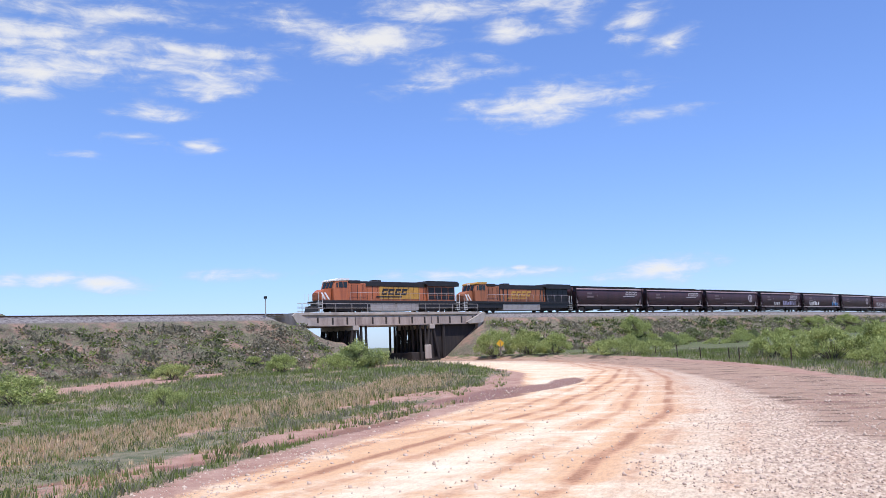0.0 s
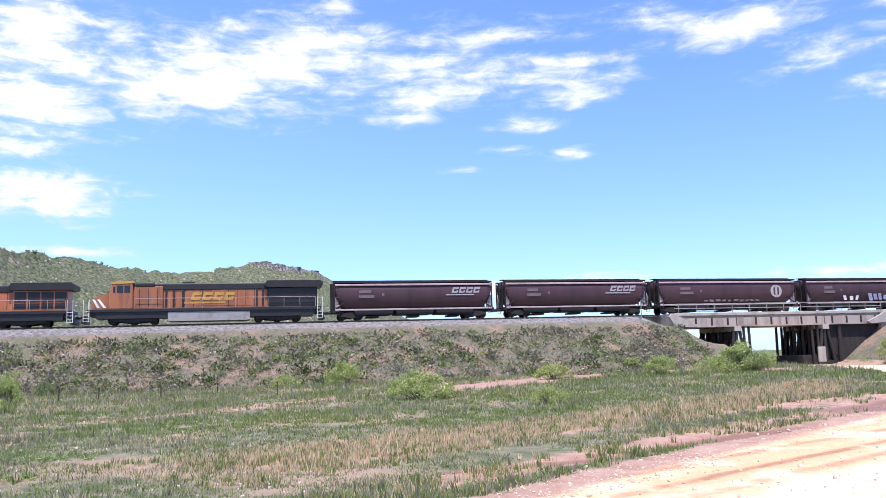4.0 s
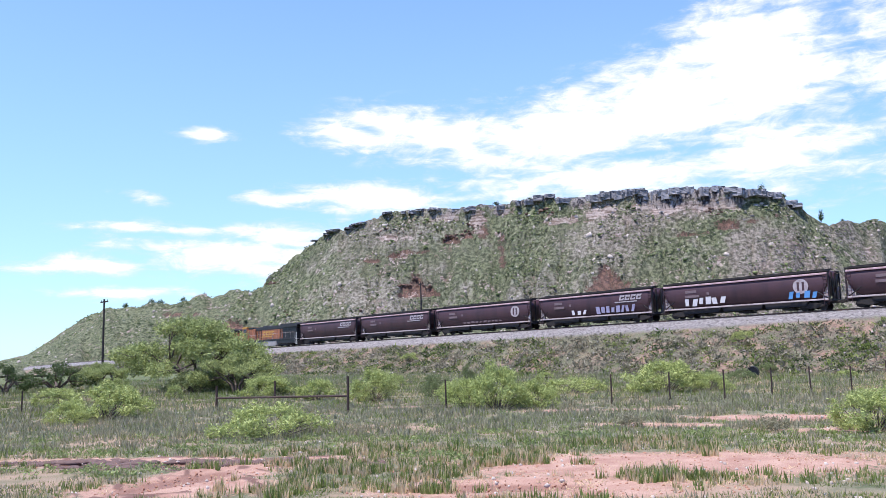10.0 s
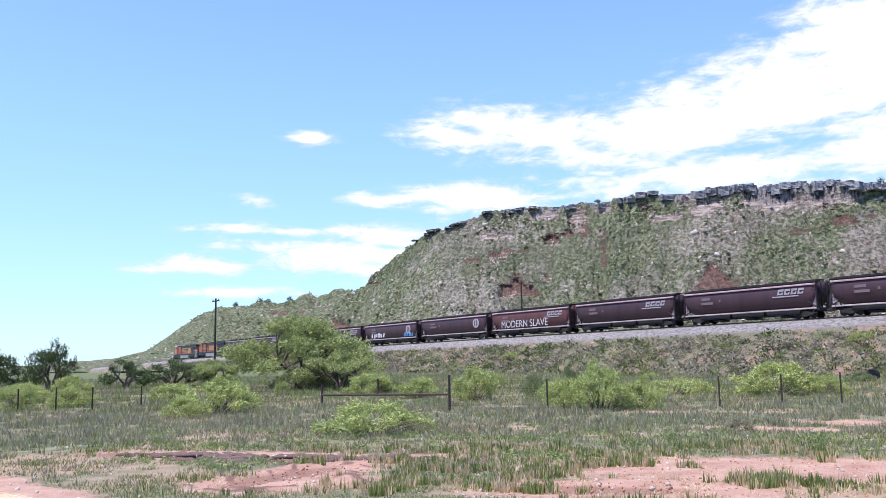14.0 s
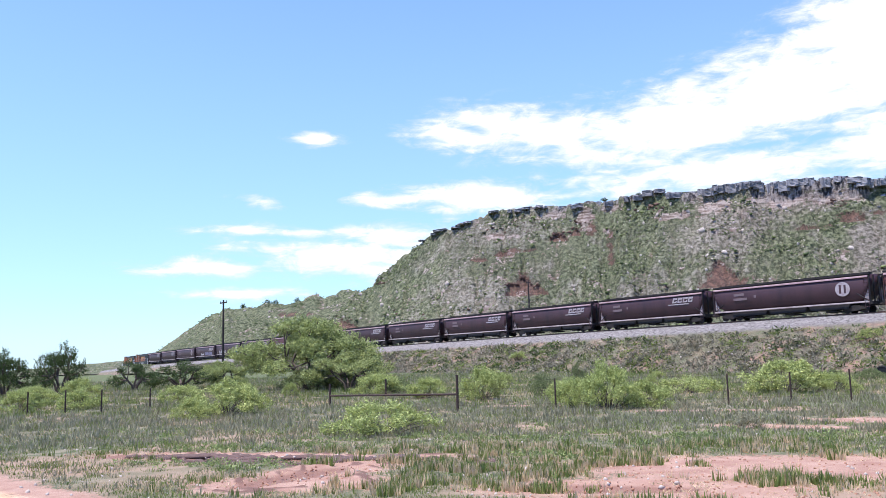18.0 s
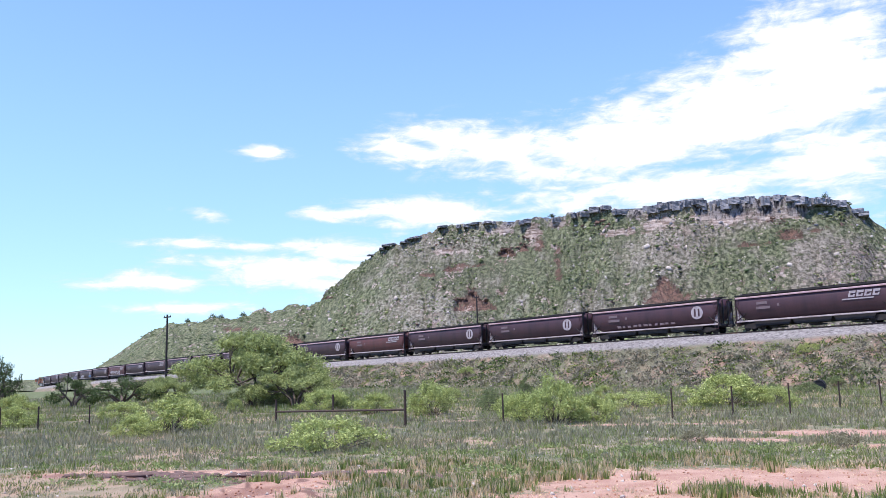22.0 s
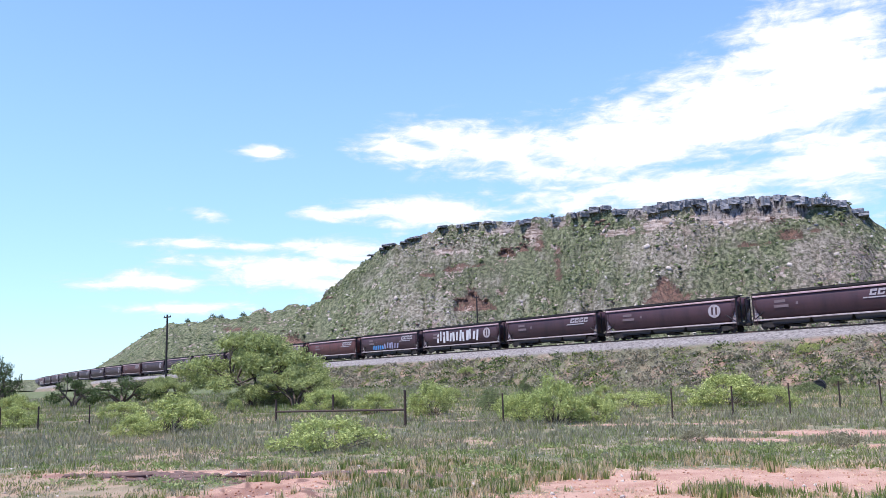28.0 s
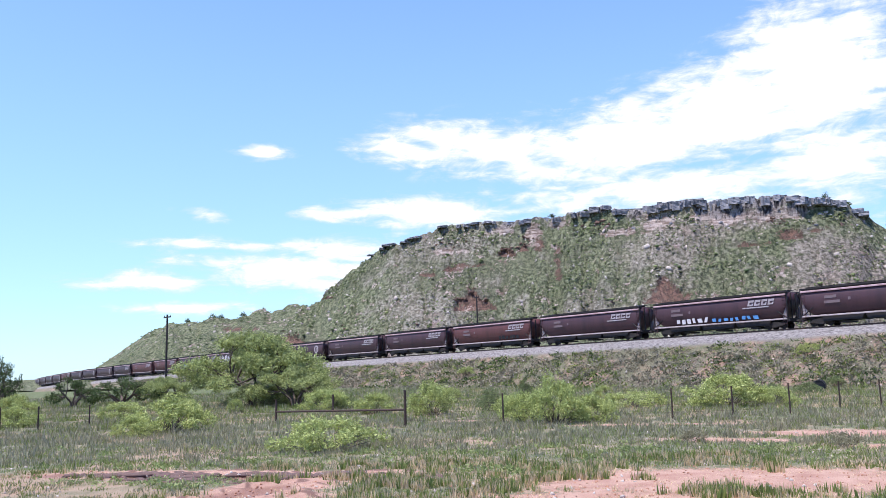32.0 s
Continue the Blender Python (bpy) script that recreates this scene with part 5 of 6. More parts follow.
# ---- plants ----
def leaf_cloud(rng, lobes, n, size, squash=0.5):
    """Leaves as small bent quads spread through the lobes (x, y, z, radius, flatness)."""
    lobes = np.array(lobes)
    wts = lobes[:, 3] ** 2
    pick = rng.choice(len(lobes), n, p=wts / wts.sum())
    # twigs: short sprays of leaves
    k = max(1, n // 9)
    twig = rng.choice(len(lobes), k, p=wts / wts.sum())
    d = rng.normal(size=(k, 3))
    d /= np.linalg.norm(d, axis=1)[:, None]
    rad = rng.uniform(0.62, 1.08, k) ** 0.8
    c = lobes[twig, :3] + d * (lobes[twig, 3] * rad)[:, None] * np.stack([np.ones(k), np.ones(k), lobes[twig, 4]], 1)
    out = d * 0.7 + rng.normal(size=(k, 3)) * 0.5 + [0, 0, 0.35]
    out /= np.linalg.norm(out, axis=1)[:, None]
    which = np.repeat(np.arange(k), 9)[:n]
    m = len(which)
    along = rng.uniform(-1.2, 1.2, m) * size * 2.2
    p = c[which] + out[which] * along[:, None] + rng.normal(size=(m, 3)) * size * 0.55
    a = out[which] + rng.normal(size=(m, 3)) * 0.7
    a /= np.linalg.norm(a, axis=1)[:, None]
    b = np.cross(a, rng.normal(size=(m, 3)))
    b /= np.linalg.norm(b, axis=1)[:, None] + 1e-9
    L = (size * rng.uniform(0.6, 1.4, m))[:, None]
    W = L * squash
    V = np.stack([p - a * L, p + b * W * 0.5, p + a * L, p - b * W * 0.5], 1)
    V[:, :, 2] = np.maximum(V[:, :, 2], 0.03)
    return V.reshape(-1, 3), np.arange(m * 4).reshape(-1, 4)


def quads_mesh(name, V, F4, mat):
    me = bpy.data.meshes.new(name)
    me.vertices.add(len(V))
    me.vertices.foreach_set("co", np.ascontiguousarray(V, dtype=np.float32).ravel())
    k = F4.shape[1]
    me.loops.add(F4.size)
    me.loops.foreach_set("vertex_index", np.ascontiguousarray(F4, dtype=np.int32).ravel())
    me.polygons.add(len(F4))
    me.polygons.foreach_set("loop_start", np.arange(len(F4), dtype=np.int32) * k)
    me.materials.append(mat)
    me.update(calc_edges=True)
    return me


def stems_mesh(rng, lobes, base, r):
    bm = bmesh.new()
    forks = [Vector((0.34 * math.cos(t), 0.34 * math.sin(t), 0.42)) for t in np.linspace(0.3, 6.0, 6)]
    tree = r > 0.015
    if tree:
        for p in forks:
            k = Vector((p.x * 0.35 + rng.uniform(-0.08, 0.08), p.y * 0.35, 0.2))
            cyl(bm, (p.x * 0.15, p.y * 0.15, -0.1), k, r * 1.3, r * 1.1, 8)
            cyl(bm, k, p, r * 1.1, r * 0.8, 8)
    for x, y, z, q, f in lobes:
        a = Vector((rng.uniform(-base, base), rng.uniform(-base, base), -0.15))
        b = Vector((x * 0.55 + rng.uniform(-0.1, 0.1), y * 0.55, z * 0.5))
        if tree:
            a = min(forks, key=lambda p: (p - Vector((x, y, z))).length)
            b = a.lerp(Vector((x, y, z)), 0.5) + Vector((rng.uniform(-0.06, 0.06), rng.uniform(-0.06, 0.06), -0.03))
        c = Vector((x, y, z))
        cyl(bm, a, b, r * (0.7 if tree else 1), r * (0.5 if tree else 0.75), 7)
        cyl(bm, b, c, r * (0.5 if tree else 0.75), r * 0.2, 6)
        for _ in range(3):
            e = c + Vector(rng.normal(size=3)) * q * 0.35
            e.z = max(e.z, 0.1)
            cyl(bm, b.lerp(c, rng.uniform(0.2, 0.9)), e, r * 0.35, r * 0.12, 5)
    return bm


SHAPES = {}


def plant_shape(key, seed, lobes, n, size, leaf, base=0.15, r=0.035, squash=0.5):
    rng = np.random.default_rng(seed)
    V, F4 = leaf_cloud(rng, lobes, n, size, squash)
    SHAPES[key] = (quads_mesh("crown", V, F4, leaf), mesh_of("trunk", stems_mesh(rng, lobes, base, r), M_BARK))


def ring_lobes(seed, k, spread, h, q, flat=0.85):
    """Lobes of a unit plant: half width 1, height h."""
    rng = np.random.default_rng(seed)
    out = []
    for i in range(k):
        a = i * 2.4 + rng.uniform(-0.4, 0.4)
        d = spread * math.sqrt((i + 0.5) / k)
        z = h * (0.74 - 0.5 * (d / max(spread, 0.01)) ** 2) + rng.uniform(-0.14, 0.1) * h
        if i % 5 == 4:
            z = q * rng.uniform(0.5, 1.0)
        out.append((d * math.cos(a), d * math.sin(a), max(z, q * 0.5), q * rng.uniform(0.75, 1.2), flat))
    return out


def tree_lobes(seed, k, q=0.165):
    """Leaf clumps of a spreading crown: a broken dome with hanging skirts and gaps."""
    rng = np.random.default_rng(seed)
    out = []
    for i in range(k):
        a = i * 2.4 + rng.uniform(-0.5, 0.5)
        d = 0.88 * math.sqrt((i + 0.5) / k)
        z = 0.98 - 0.62 * d ** 2.2 + rng.uniform(-0.25, 0.06)
        if i % 4 == 3 and d > 0.4:
            z = rng.uniform(0.2, 0.42)
        out.append((d * math.cos(a), d * math.sin(a), max(z, 0.22), q * rng.uniform(0.7, 1.35), 0.62))
    return out


for _k in range(4):
    plant_shape("bush%d" % _k, 10 + _k, ring_lobes(20 + _k, 34, 0.86, 1.05, 0.145), 11000, 0.036, M_LEAF, 0.1, 0.009)
for _k in range(2):
    plant_shape("grey%d" % _k, 30 + _k, ring_lobes(40 + _k, 26, 0.78, 1.05, 0.17), 6400, 0.038, M_LEAFG, 0.1, 0.009)
plant_shape("low0", 50, ring_lobes(51, 32, 0.88, 0.68, 0.135, 0.85), 8000, 0.030, M_LEAF, 0.2, 0.008)
plant_shape("low1", 52, ring_lobes(53, 32, 0.88, 0.64, 0.135, 0.85), 8000, 0.030, M_LEAF, 0.2, 0.008)
plant_shape("tree0", 60, tree_lobes(61, 46, 0.145), 36000, 0.024, M_LEAFT, 0.08, 0.019)
plant_shape("tree3", 69, tree_lobes(70, 34), 26000, 0.025, M_LEAFT, 0.08, 0.02)
plant_shape("tree1", 62, tree_lobes(63, 24, 0.22), 11000, 0.030, M_LEAFD, 0.06, 0.035)
plant_shape("tree2", 64, tree_lobes(65, 20, 0.17), 7000, 0.032, M_LEAFD, 0.1, 0.035)
plant_shape("weed0", 66, ring_lobes(67, 8, 0.7, 0.6, 0.34, 0.8), 1500, 0.06, M_BRUSH, 0.2, 0.012)
plant_shape("juniper", 68, [(0, 0, 0.45, 0.5, 0.9), (0, 0, 0.95, 0.4, 1.1), (0.25, 0.1, 0.6, 0.4, 1), (-0.25, 0.1, 0.6, 0.4, 1), (0.02, 0, 1.35, 0.26, 1.2)], 1500, 0.075, M_LEAFD, 0.05, 0.05)


def plant(key, x, y, w, h, label, name="mesquite_bush", category="bush", z=None, group="bushes", turn=None):
    """One plant of that width and height."""
    zz = ground_z(x, y) if z is None else z
    top = {"b": 1.18, "g": 1.2, "l": 0.84, "t": 1.2, "w": 0.85, "j": 1.75}[key[0]]
    t = thing(name, label, category, group)
    t.matrix_basis = pose(x, y, zz, 0, 0, random.uniform(0, 360) if turn is None else turn) @ Matrix.Diagonal((w / 2, w / 2, h / top, 1))
    crown, stems = SHAPES[key]
    part("crown", crown, None, t)
    part("trunk", stems, None, t)
    return t


YG = "bright yellow-green mesquite bush with feathery leaves"
FENCE_BUSHES = (
        ("low0", -26.9, -11.4, 4.5, 1.45, "low bright yellow-green bush before a fence brace"), ("bush0", -37.4, -24.2, 4.6, 2.3, YG), ("bush1", -33.8, -23.6, 2.2, 1.3, YG),
        ("bush1", -49.8, -14.4, 3.3, 2.6, "upright grey-green bush with bare stems"), ("bush2", -56.5, -24.1, 4.0, 2.0, YG), ("bush3", -51.5, -18.6, 3.0, 1.7, YG),
        ("bush0", -40.2, -5.6, 3.4, 2.75, YG), ("bush2", -41.5, -7.2, 2.8, 1.9, YG), ("bush1", -41.4, -3.9, 2.6, 1.7, YG), ("low1", -56.0, -2.8, 5.0, 1.5, "low spreading yellow-green bush at the bank foot"),
        ("bush3", -54.2, 2.7, 5.4, 2.55, YG), ("low0", -54.4, 5.4, 3.4, 1.5, YG), ("low1", -52.4, -9.6, 3.6, 1.6, YG), ("grey0", -53.4, -11.4, 2.4, 1.8, "grey-green shrub in weeds"),
        )
MEADOW_BUSHES = (
        ("bush1", -53.5, -47.4, 3.5, 2.1, YG), ("bush2", -38.4, -38.2, 2.6, 1.75, YG), ("bush0", -41.2, -36.6, 3.0, 1.65, YG), ("bush3", -46.0, -44.5, 3.2, 1.7, YG), ("bush2", -48.0, -34.5, 3.4, 1.5, YG),
        ("bush2", -26.4, 7.1, 2.7, 1.6, "rounded yellow-green bush on bare red earth"), ("bush2", -51.0, 17.4, 2.0, 2.8, "tall narrow yellow-green bush by the fence"),
        ("bush1", -56.6, 46.2, 3.5, 2.6, YG), ("low1", -60.8, 43.4, 2.8, 1.5, YG), ("bush0", -34.2, 33.4, 4.1, 2.0, "round bright green bush in the meadow"), ("bush2", -43.6, 58.4, 3.6, 1.75, YG),
        ("low0", -25.0, 33.0, 2.1, 1.15, YG), ("bush3", -37.4, 65.2, 3.2, 2.1, YG), ("bush0", -33.6, 72.6, 5.8, 3.2, "large green bush beside the bridge"), ("grey1", -33.2, 72.2, 4.6, 2.7, "dense green bush beside the bridge"), ("low1", -35.4, 70.8, 4.0, 1.8, YG),
        ("bush1", -71.8, 24.6, 2.2, 2.1, YG),
        )
BRIDGE_BUSHES = (
        ("bush2", -28.2, 100.6, 5.4, 4.2, "tall green bush at the foot of the bank"), ("bush0", -24.0, 100.0, 5.6, 3.9, "tall green bush at the foot of the bank"), ("bush3", -20.4, 98.0, 4.6, 3.1, YG),
        ("low0", -12.6, 89.4, 5.2, 2.3, YG), ("low1", -8.2, 87.4, 4.6, 2.1, YG), ("bush1", -11.0, 92.5, 3.4, 2.6, YG),
        ("bush0", 2.4, 69.4, 4.4, 2.7, YG), ("bush2", 4.4, 66.0, 3.6, 2.4, YG), ("bush3", 5.6, 60.4, 4.4, 2.9, YG), ("bush1", 8.4, 61.2, 4.4, 3.2, YG), ("bush0", 10.6, 58.0, 4.6, 3.0, YG), ("low1", 8.4, 55.6, 4.0, 2.0, YG))
for key, x, y, w, h, label in FENCE_BUSHES + MEADOW_BUSHES + BRIDGE_BUSHES:
    plant(key, x, y, w, h, label)
for key, s, w, size, h in (("bush1", -14.0, 9.6, 6.0, 4.2), ("low0", -44, 12.5, 3.4, 2.3), ("bush2", -74, 9.0, 6.0, 3.4), ("bush0", -92, 8.0, 6.4, 3.2), ("low1", 127, 7.0, 2.8, 1.4), ("low0", 176, 8.5, 3.2, 1.5), ("low1", 108, 10.5, 1.8, 0.9), ("bush3", 52, 12.0, 2.0, 1.1)):
    p = beside(s, w)
    zb = line(s)[2] - 1.31 - (w - 4.6) * 0.56
    plant(key, p.x, p.y, size, h, "yellow-green bush growing on the railway bank", z=zb - 0.15)
plant("tree0", -66.6, -34.7, 13.0, 6.9, "wide spreading mesquite tree with dark forked limbs", "mesquite_tree", "tree", group="trees", turn=40)
plant("tree3", -63.4, -29.5, 7.4, 3.6, "low mesquite tree with light green leaves", "mesquite_tree", "tree", group="trees", turn=200)
plant("grey0", -64.6, -33.6, 6.4, 2.6, "grey-green shrubs under a mesquite tree", "shrub", "bush", turn=15)
plant("grey1", -67.8, -31.8, 6.0, 2.4, "grey-green shrubs under a mesquite tree", "shrub", "bush", turn=130)
plant("tree2", -67.6, -53.8, 4.6, 3.1, "small dark tree with twisted branches", "mesquite_tree", "tree", group="trees")
plant("tree2", -70.6, -50.8, 7.2, 3.0, "small dark tree with twisted branches", "mesquite_tree", "tree", group="trees", turn=70)
plant("tree3", -75.0, -49.0, 6.0, 3.0, "low mesquite tree with light green leaves", "mesquite_tree", "tree", group="trees", turn=120)
plant("tree1", -57.6, -59.2, 4.6, 4.2, "dark green round-crowned tree", "tree", "tree", group="trees")
plant("tree1", -60.4, -55.9, 4.8, 4.7, "dark green round-crowned tree", "tree", "tree", group="trees", turn=90)
plant("tree1", -54.0, -60.0, 5.0, 3.4, "dark green round-crowned tree", "tree", "tree", group="trees", turn=210)
def scrub_rows():
    rr = random.Random(3)
    for k in range(18):
        a, d = rr.uniform(66, 134), rr.uniform(58, 84)
        plant(rr.choice(["low0", "low1", "grey0", "grey1", "bush2"]), -d * math.sin(radians(a)), d * math.cos(radians(a)), rr.uniform(1.2, 3.0), rr.uniform(0.7, 1.5), "low scrubby bush between fence and bank", "scrub_bush")
    for k in range(34):
        s, w = rr.uniform(-110, 4), rr.uniform(10, 25)
        p = beside(s, w)
        plant(rr.choice(["low0", "low1", "bush3", "grey0"]), p.x, p.y, rr.uniform(2.0, 4.4), rr.uniform(1.2, 2.4), "green bush along the foot of the bank", z=max(ground_z(p.x, p.y), line(s)[2] - 1.31 - (w - 4.6) * 0.56) - 0.1)


scrub_rows()
plant("weed0", -28.4, 0.3, 1.3, 0.62, "clump of dry brown weeds", "weed_clump", "bush")
plant("weed0", -26.5, 4.5, 1.3, 0.6, "clump of grey-brown weeds", "weed_clump", "bush", turn=100)
plant("grey1", -82.8, -14.3, 1.3, 2.2, "dark slim shrub at the bank foot", "juniper", "bush")


# grass, straw and weeds
def tufts(name, label, P, H, W, blades, mat, rng, lean=0.45):
    """Blades as narrow triangles, a handful to each tuft."""
    n = len(P) * blades
    c = np.repeat(P, blades, 0)
    h = np.repeat(H, blades) * rng.uniform(0.55, 1.1, n)
    w = np.repeat(W, blades)
    a = rng.uniform(0, 2 * np.pi, n)
    r = np.sqrt(rng.uniform(0, 1, n)) * w
    c = c + np.stack([r * np.cos(a), r * np.sin(a), np.full(n, -0.02)], 1)
    b = rng.uniform(0, 2 * np.pi, n)
    bw = h * rng.uniform(0.04, 0.10, n) + 0.006
    side = np.stack([np.cos(b) * bw, np.sin(b) * bw, np.zeros(n)], 1)
    d = rng.uniform(0, lean, n)
    tip = c + np.stack([np.cos(a) * h * d, np.sin(a) * h * d, h], 1)
    V = np.stack([c - side, c + side, tip], 1).reshape(-1, 3)
    me = quads_mesh(name, V, np.arange(n * 3).reshape(-1, 3), mat)
    return tagged(new(name, me), label, "grass", kind="stuff")


def clumps(name, label, P, R, k, mat, rng):
    """Low cushions of small leaves."""
    n = len(P) * k
    d = rng.normal(size=(n, 3))
    d[:, 2] = np.abs(d[:, 2]) * 0.8
    d /= np.linalg.norm(d, axis=1)[:, None]
    R3 = np.repeat(R, k)
    c = np.repeat(P, k, 0) + d * (R3 * rng.uniform(0.35, 1.1, n))[:, None] * [1.15, 1.15, 0.8]
    a = d + rng.normal(size=(n, 3)) * 0.6
    a /= np.linalg.norm(a, axis=1)[:, None]
    b = np.cross(a, rng.normal(size=(n, 3)))
    b /= np.linalg.norm(b, axis=1)[:, None] + 1e-9
    L = (R3 * rng.uniform(0.25, 0.5, n))[:, None]
    V = np.stack([c - a * L * 0.5, c + b * L * 0.28, c + a * L, c - b * L * 0.28], 1).reshape(-1, 3)
    me = quads_mesh(name, V, np.arange(n * 4).reshape(-1, 4), mat)
    return tagged(new(name, me), label, "scrub", kind="stuff")


def ground_many(X, Y):
    return np.array([ground_z(x, y) for x, y in zip(X, Y)])


def scatter(rng, n, a0, a1, r0, r1, power=1.4):
    a = np.radians(rng.uniform(a0, a1, n))
    r = r0 + (r1 - r0) * rng.uniform(0, 1, n) ** power
    return -r * np.sin(a), r * np.cos(a), r


def value_noise(X, Y, f, k):
    return np.array([noise.noise((x * f, y * f, k)) for x, y in zip(X, Y)])


def bare_at(X, Y):
    stub, ditch = strips(X, Y)
    b = np.maximum(0.6 * stub, ditch)
    for t in BARE:
        b = np.maximum(b, blob(X, Y, *t))
    w = np.zeros(X.shape)
    for t in WET:
        w = np.maximum(w, blob(X, Y, *t))
    return b, w


def build_grass():
    rng = np.random.default_rng(5)
    X, Y, R = scatter(rng, 150000, -16, 142, 11, 125, 1.5)
    gap = road_gap(X, Y)
    b, w = bare_at(X, Y)
    nz = value_noise(X, Y, 0.35, 2.0) + 0.6 * value_noise(X, Y, 1.3, 4.0)
    west = (X < -12) & (Y < 9)
    ok = (gap > 0.9) & (w < 0.35) & (nz - b * np.where(west, 2.6, 1.25) > -0.5 + 0.1 * (R < 24)) & ~((R > 80) & (X > -30) & (Y > 96))
    X, Y, R, nz, b = X[ok], Y[ok], R[ok], nz[ok], b[ok]
    P = np.stack([X, Y, ground_many(X, Y)], 1)
    H = rng.uniform(0.07, 0.17, len(X)) * (1 + 1.4 * np.clip((R - 25) / 60, 0, 1)) * (1 + 0.5 * nz) * np.where(X < -12, np.clip(R / 30, 0.6, 1.0), 1.0)
    kind = rng.uniform(0, 1, len(X)) + 0.55 * value_noise(X, Y, 0.12, 21.0) - 0.5 * b + np.where((X > -46) & (Y > 12), 0.24 - 0.7 * strips(X, Y)[0], 0.0) + np.where(R < 22, 0.25, 0.0) + np.where(Y < 8, 0.08, 0.0)
    # dull weeds beyond the bare patches, a lush strip before them
    ashy = (X < -12) & (Y < 12) & (R > 27) & (R < 48) & (rng.uniform(0, 1, len(X)) < 0.42)
    kind = np.where(ashy, 0.3, kind) + np.where((X < -12) & (Y < 10) & (R > 22) & (R < 27.5), 0.04, 0.0) - np.where((X < -12) & (Y < 9) & (R < 22), 0.22, 0.0)
    spread = 0.14 + 0.25 * np.clip((R - 40) / 60, 0, 1)
    for name, label, pick, mat, tall in (("grass", "patchy green grass on red earth", kind > 0.42, M_GRASS, 1.0), ("dry_grass", "pale dry grass among the green", kind <= 0.2, M_STRAW, 0.9),
                                         ("weeds", "grey-green and brown weeds in the meadow", (kind > 0.2) & (kind <= 0.42), M_BRUSH, 1.5)):
        tufts(name, label, P[pick], H[pick] * tall, spread[pick] * 1.25, 8, mat, rng, 0.7)
    # low broad-leaved weeds in the lush strip
    X, Y, R = scatter(rng, 5200, 66, 130, 20, 40, 1.0)
    b, w = bare_at(X, Y)
    ok = (value_noise(X, Y, 0.4, 31.0) + 0.5 * value_noise(X, Y, 1.5, 32.0) - 0.05 * np.abs(R - 24.5) + 0.05 > 0) & (b < 0.25)
    X, Y = X[ok], Y[ok]
    clumps("broad_weeds", "low light green broad-leaved weeds", np.stack([X, Y, ground_many(X, Y)], 1), rng.uniform(0.07, 0.2, len(X)), 22, M_WEED, rng)
    # standing stubble between the muddy hollow and the bare patch
    X, Y, R = scatter(rng, 9000, 84, 118, 15, 24, 1.0)
    ok = (value_noise(X, Y, 0.7, 41.0) + 0.7 * value_noise(X, Y, 2.0, 42.0) > 0.05 + 0.5 * bare_at(X, Y)[0])
    X, Y = X[ok], Y[ok]
    P = np.stack([X, Y, ground_many(X, Y)], 1)
    half = rng.uniform(0, 1, len(X)) < 0.66
    H = rng.uniform(0.12, 0.26, len(X))
    tufts("standing_stubble", "pale standing stubble stalks", P[half], H[half], np.full(int(half.sum()), 0.07), 7, M_STRAW, rng, 0.35)
    tufts("stubble_grass", "dark green grass tufts in the stubble", P[~half], H[~half] * 1.1, np.full(int((~half).sum()), 0.1), 11, M_GRASS, rng, 0.4)
    # flattened straw lying on the bare earth
    X, Y, R = scatter(rng, 16000, 66, 132, 13, 36, 1.0)
    b, w = bare_at(X, Y)
    ok = (b > 0.15) & (w < 0.4) & (value_noise(X, Y, 0.8, 51.0) + 0.6 * value_noise(X, Y, 2.5, 52.0) > -0.05)
    X, Y = X[ok], Y[ok]
    tufts("straw_litter", "flattened pale straw lying on bare earth", np.stack([X, Y, ground_many(X, Y)], 1), rng.uniform(0.03, 0.07, len(X)), np.full(len(X), 0.12), 5, M_STRAW, rng, 3.0)
    # pale cut stubble along the bare strips
    X, Y, R = scatter(rng, 60000, -16, 142, 12, 60)
    gap = road_gap(X, Y)
    b, w = bare_at(X, Y)
    nz = value_noise(X, Y, 0.6, 8.0) + 0.5 * value_noise(X, Y, 2.2, 9.0)
    ok = (gap > 0.7) & (w < 0.4) & (b > 0.02) & (b < np.where(Y < 9, 0.55, 1.1)) & (nz > 0.12 * (Y < 8) - 0.05)
    X, Y = X[ok], Y[ok]
    P = np.stack([X, Y, ground_many(X, Y)], 1)
    half = rng.uniform(0, 1, len(X)) < 0.62
    H = rng.uniform(0.08, 0.2, len(X))
    tufts("stubble", "pale dry stubble on bare earth", P[half], H[half], np.full(int(half.sum()), 0.08), 7, M_STRAW, rng, 0.5)
    tufts("stubble_shoots", "dark green shoots among the stubble", P[~half], H[~half] * 1.2, np.full(int((~half).sum()), 0.07), 8, M_GRASS, rng, 0.4)
    # rows of straw and shoots beside the road
    X, Y, R = scatter(rng, 42000, 12, 66, 13, 58, 1.1)
    stub, ditch = strips(X, Y)
    nz = value_noise(X, Y, 0.5, 14.0)
    ok = (stub + 0.6 * nz > 0.45) & (ditch < 0.2)
    X, Y, R = X[ok], Y[ok], R[ok]
    P = np.stack([X, Y, ground_many(X, Y)], 1)
    half = rng.uniform(0, 1, len(X)) < 0.68
    H = rng.uniform(0.1, 0.24, len(X)) * (1 + 0.4 * (R > 30))
    tufts("straw_rows", "pale straw-coloured stubble rows beside the road", P[half], H[half], np.full(int(half.sum()), 0.1), 7, M_STRAW, rng, 0.5)
    tufts("shoot_rows", "green shoots among pale stubble", P[~half], H[~half], np.full(int((~half).sum()), 0.09), 7, M_GRASS, rng, 0.4)
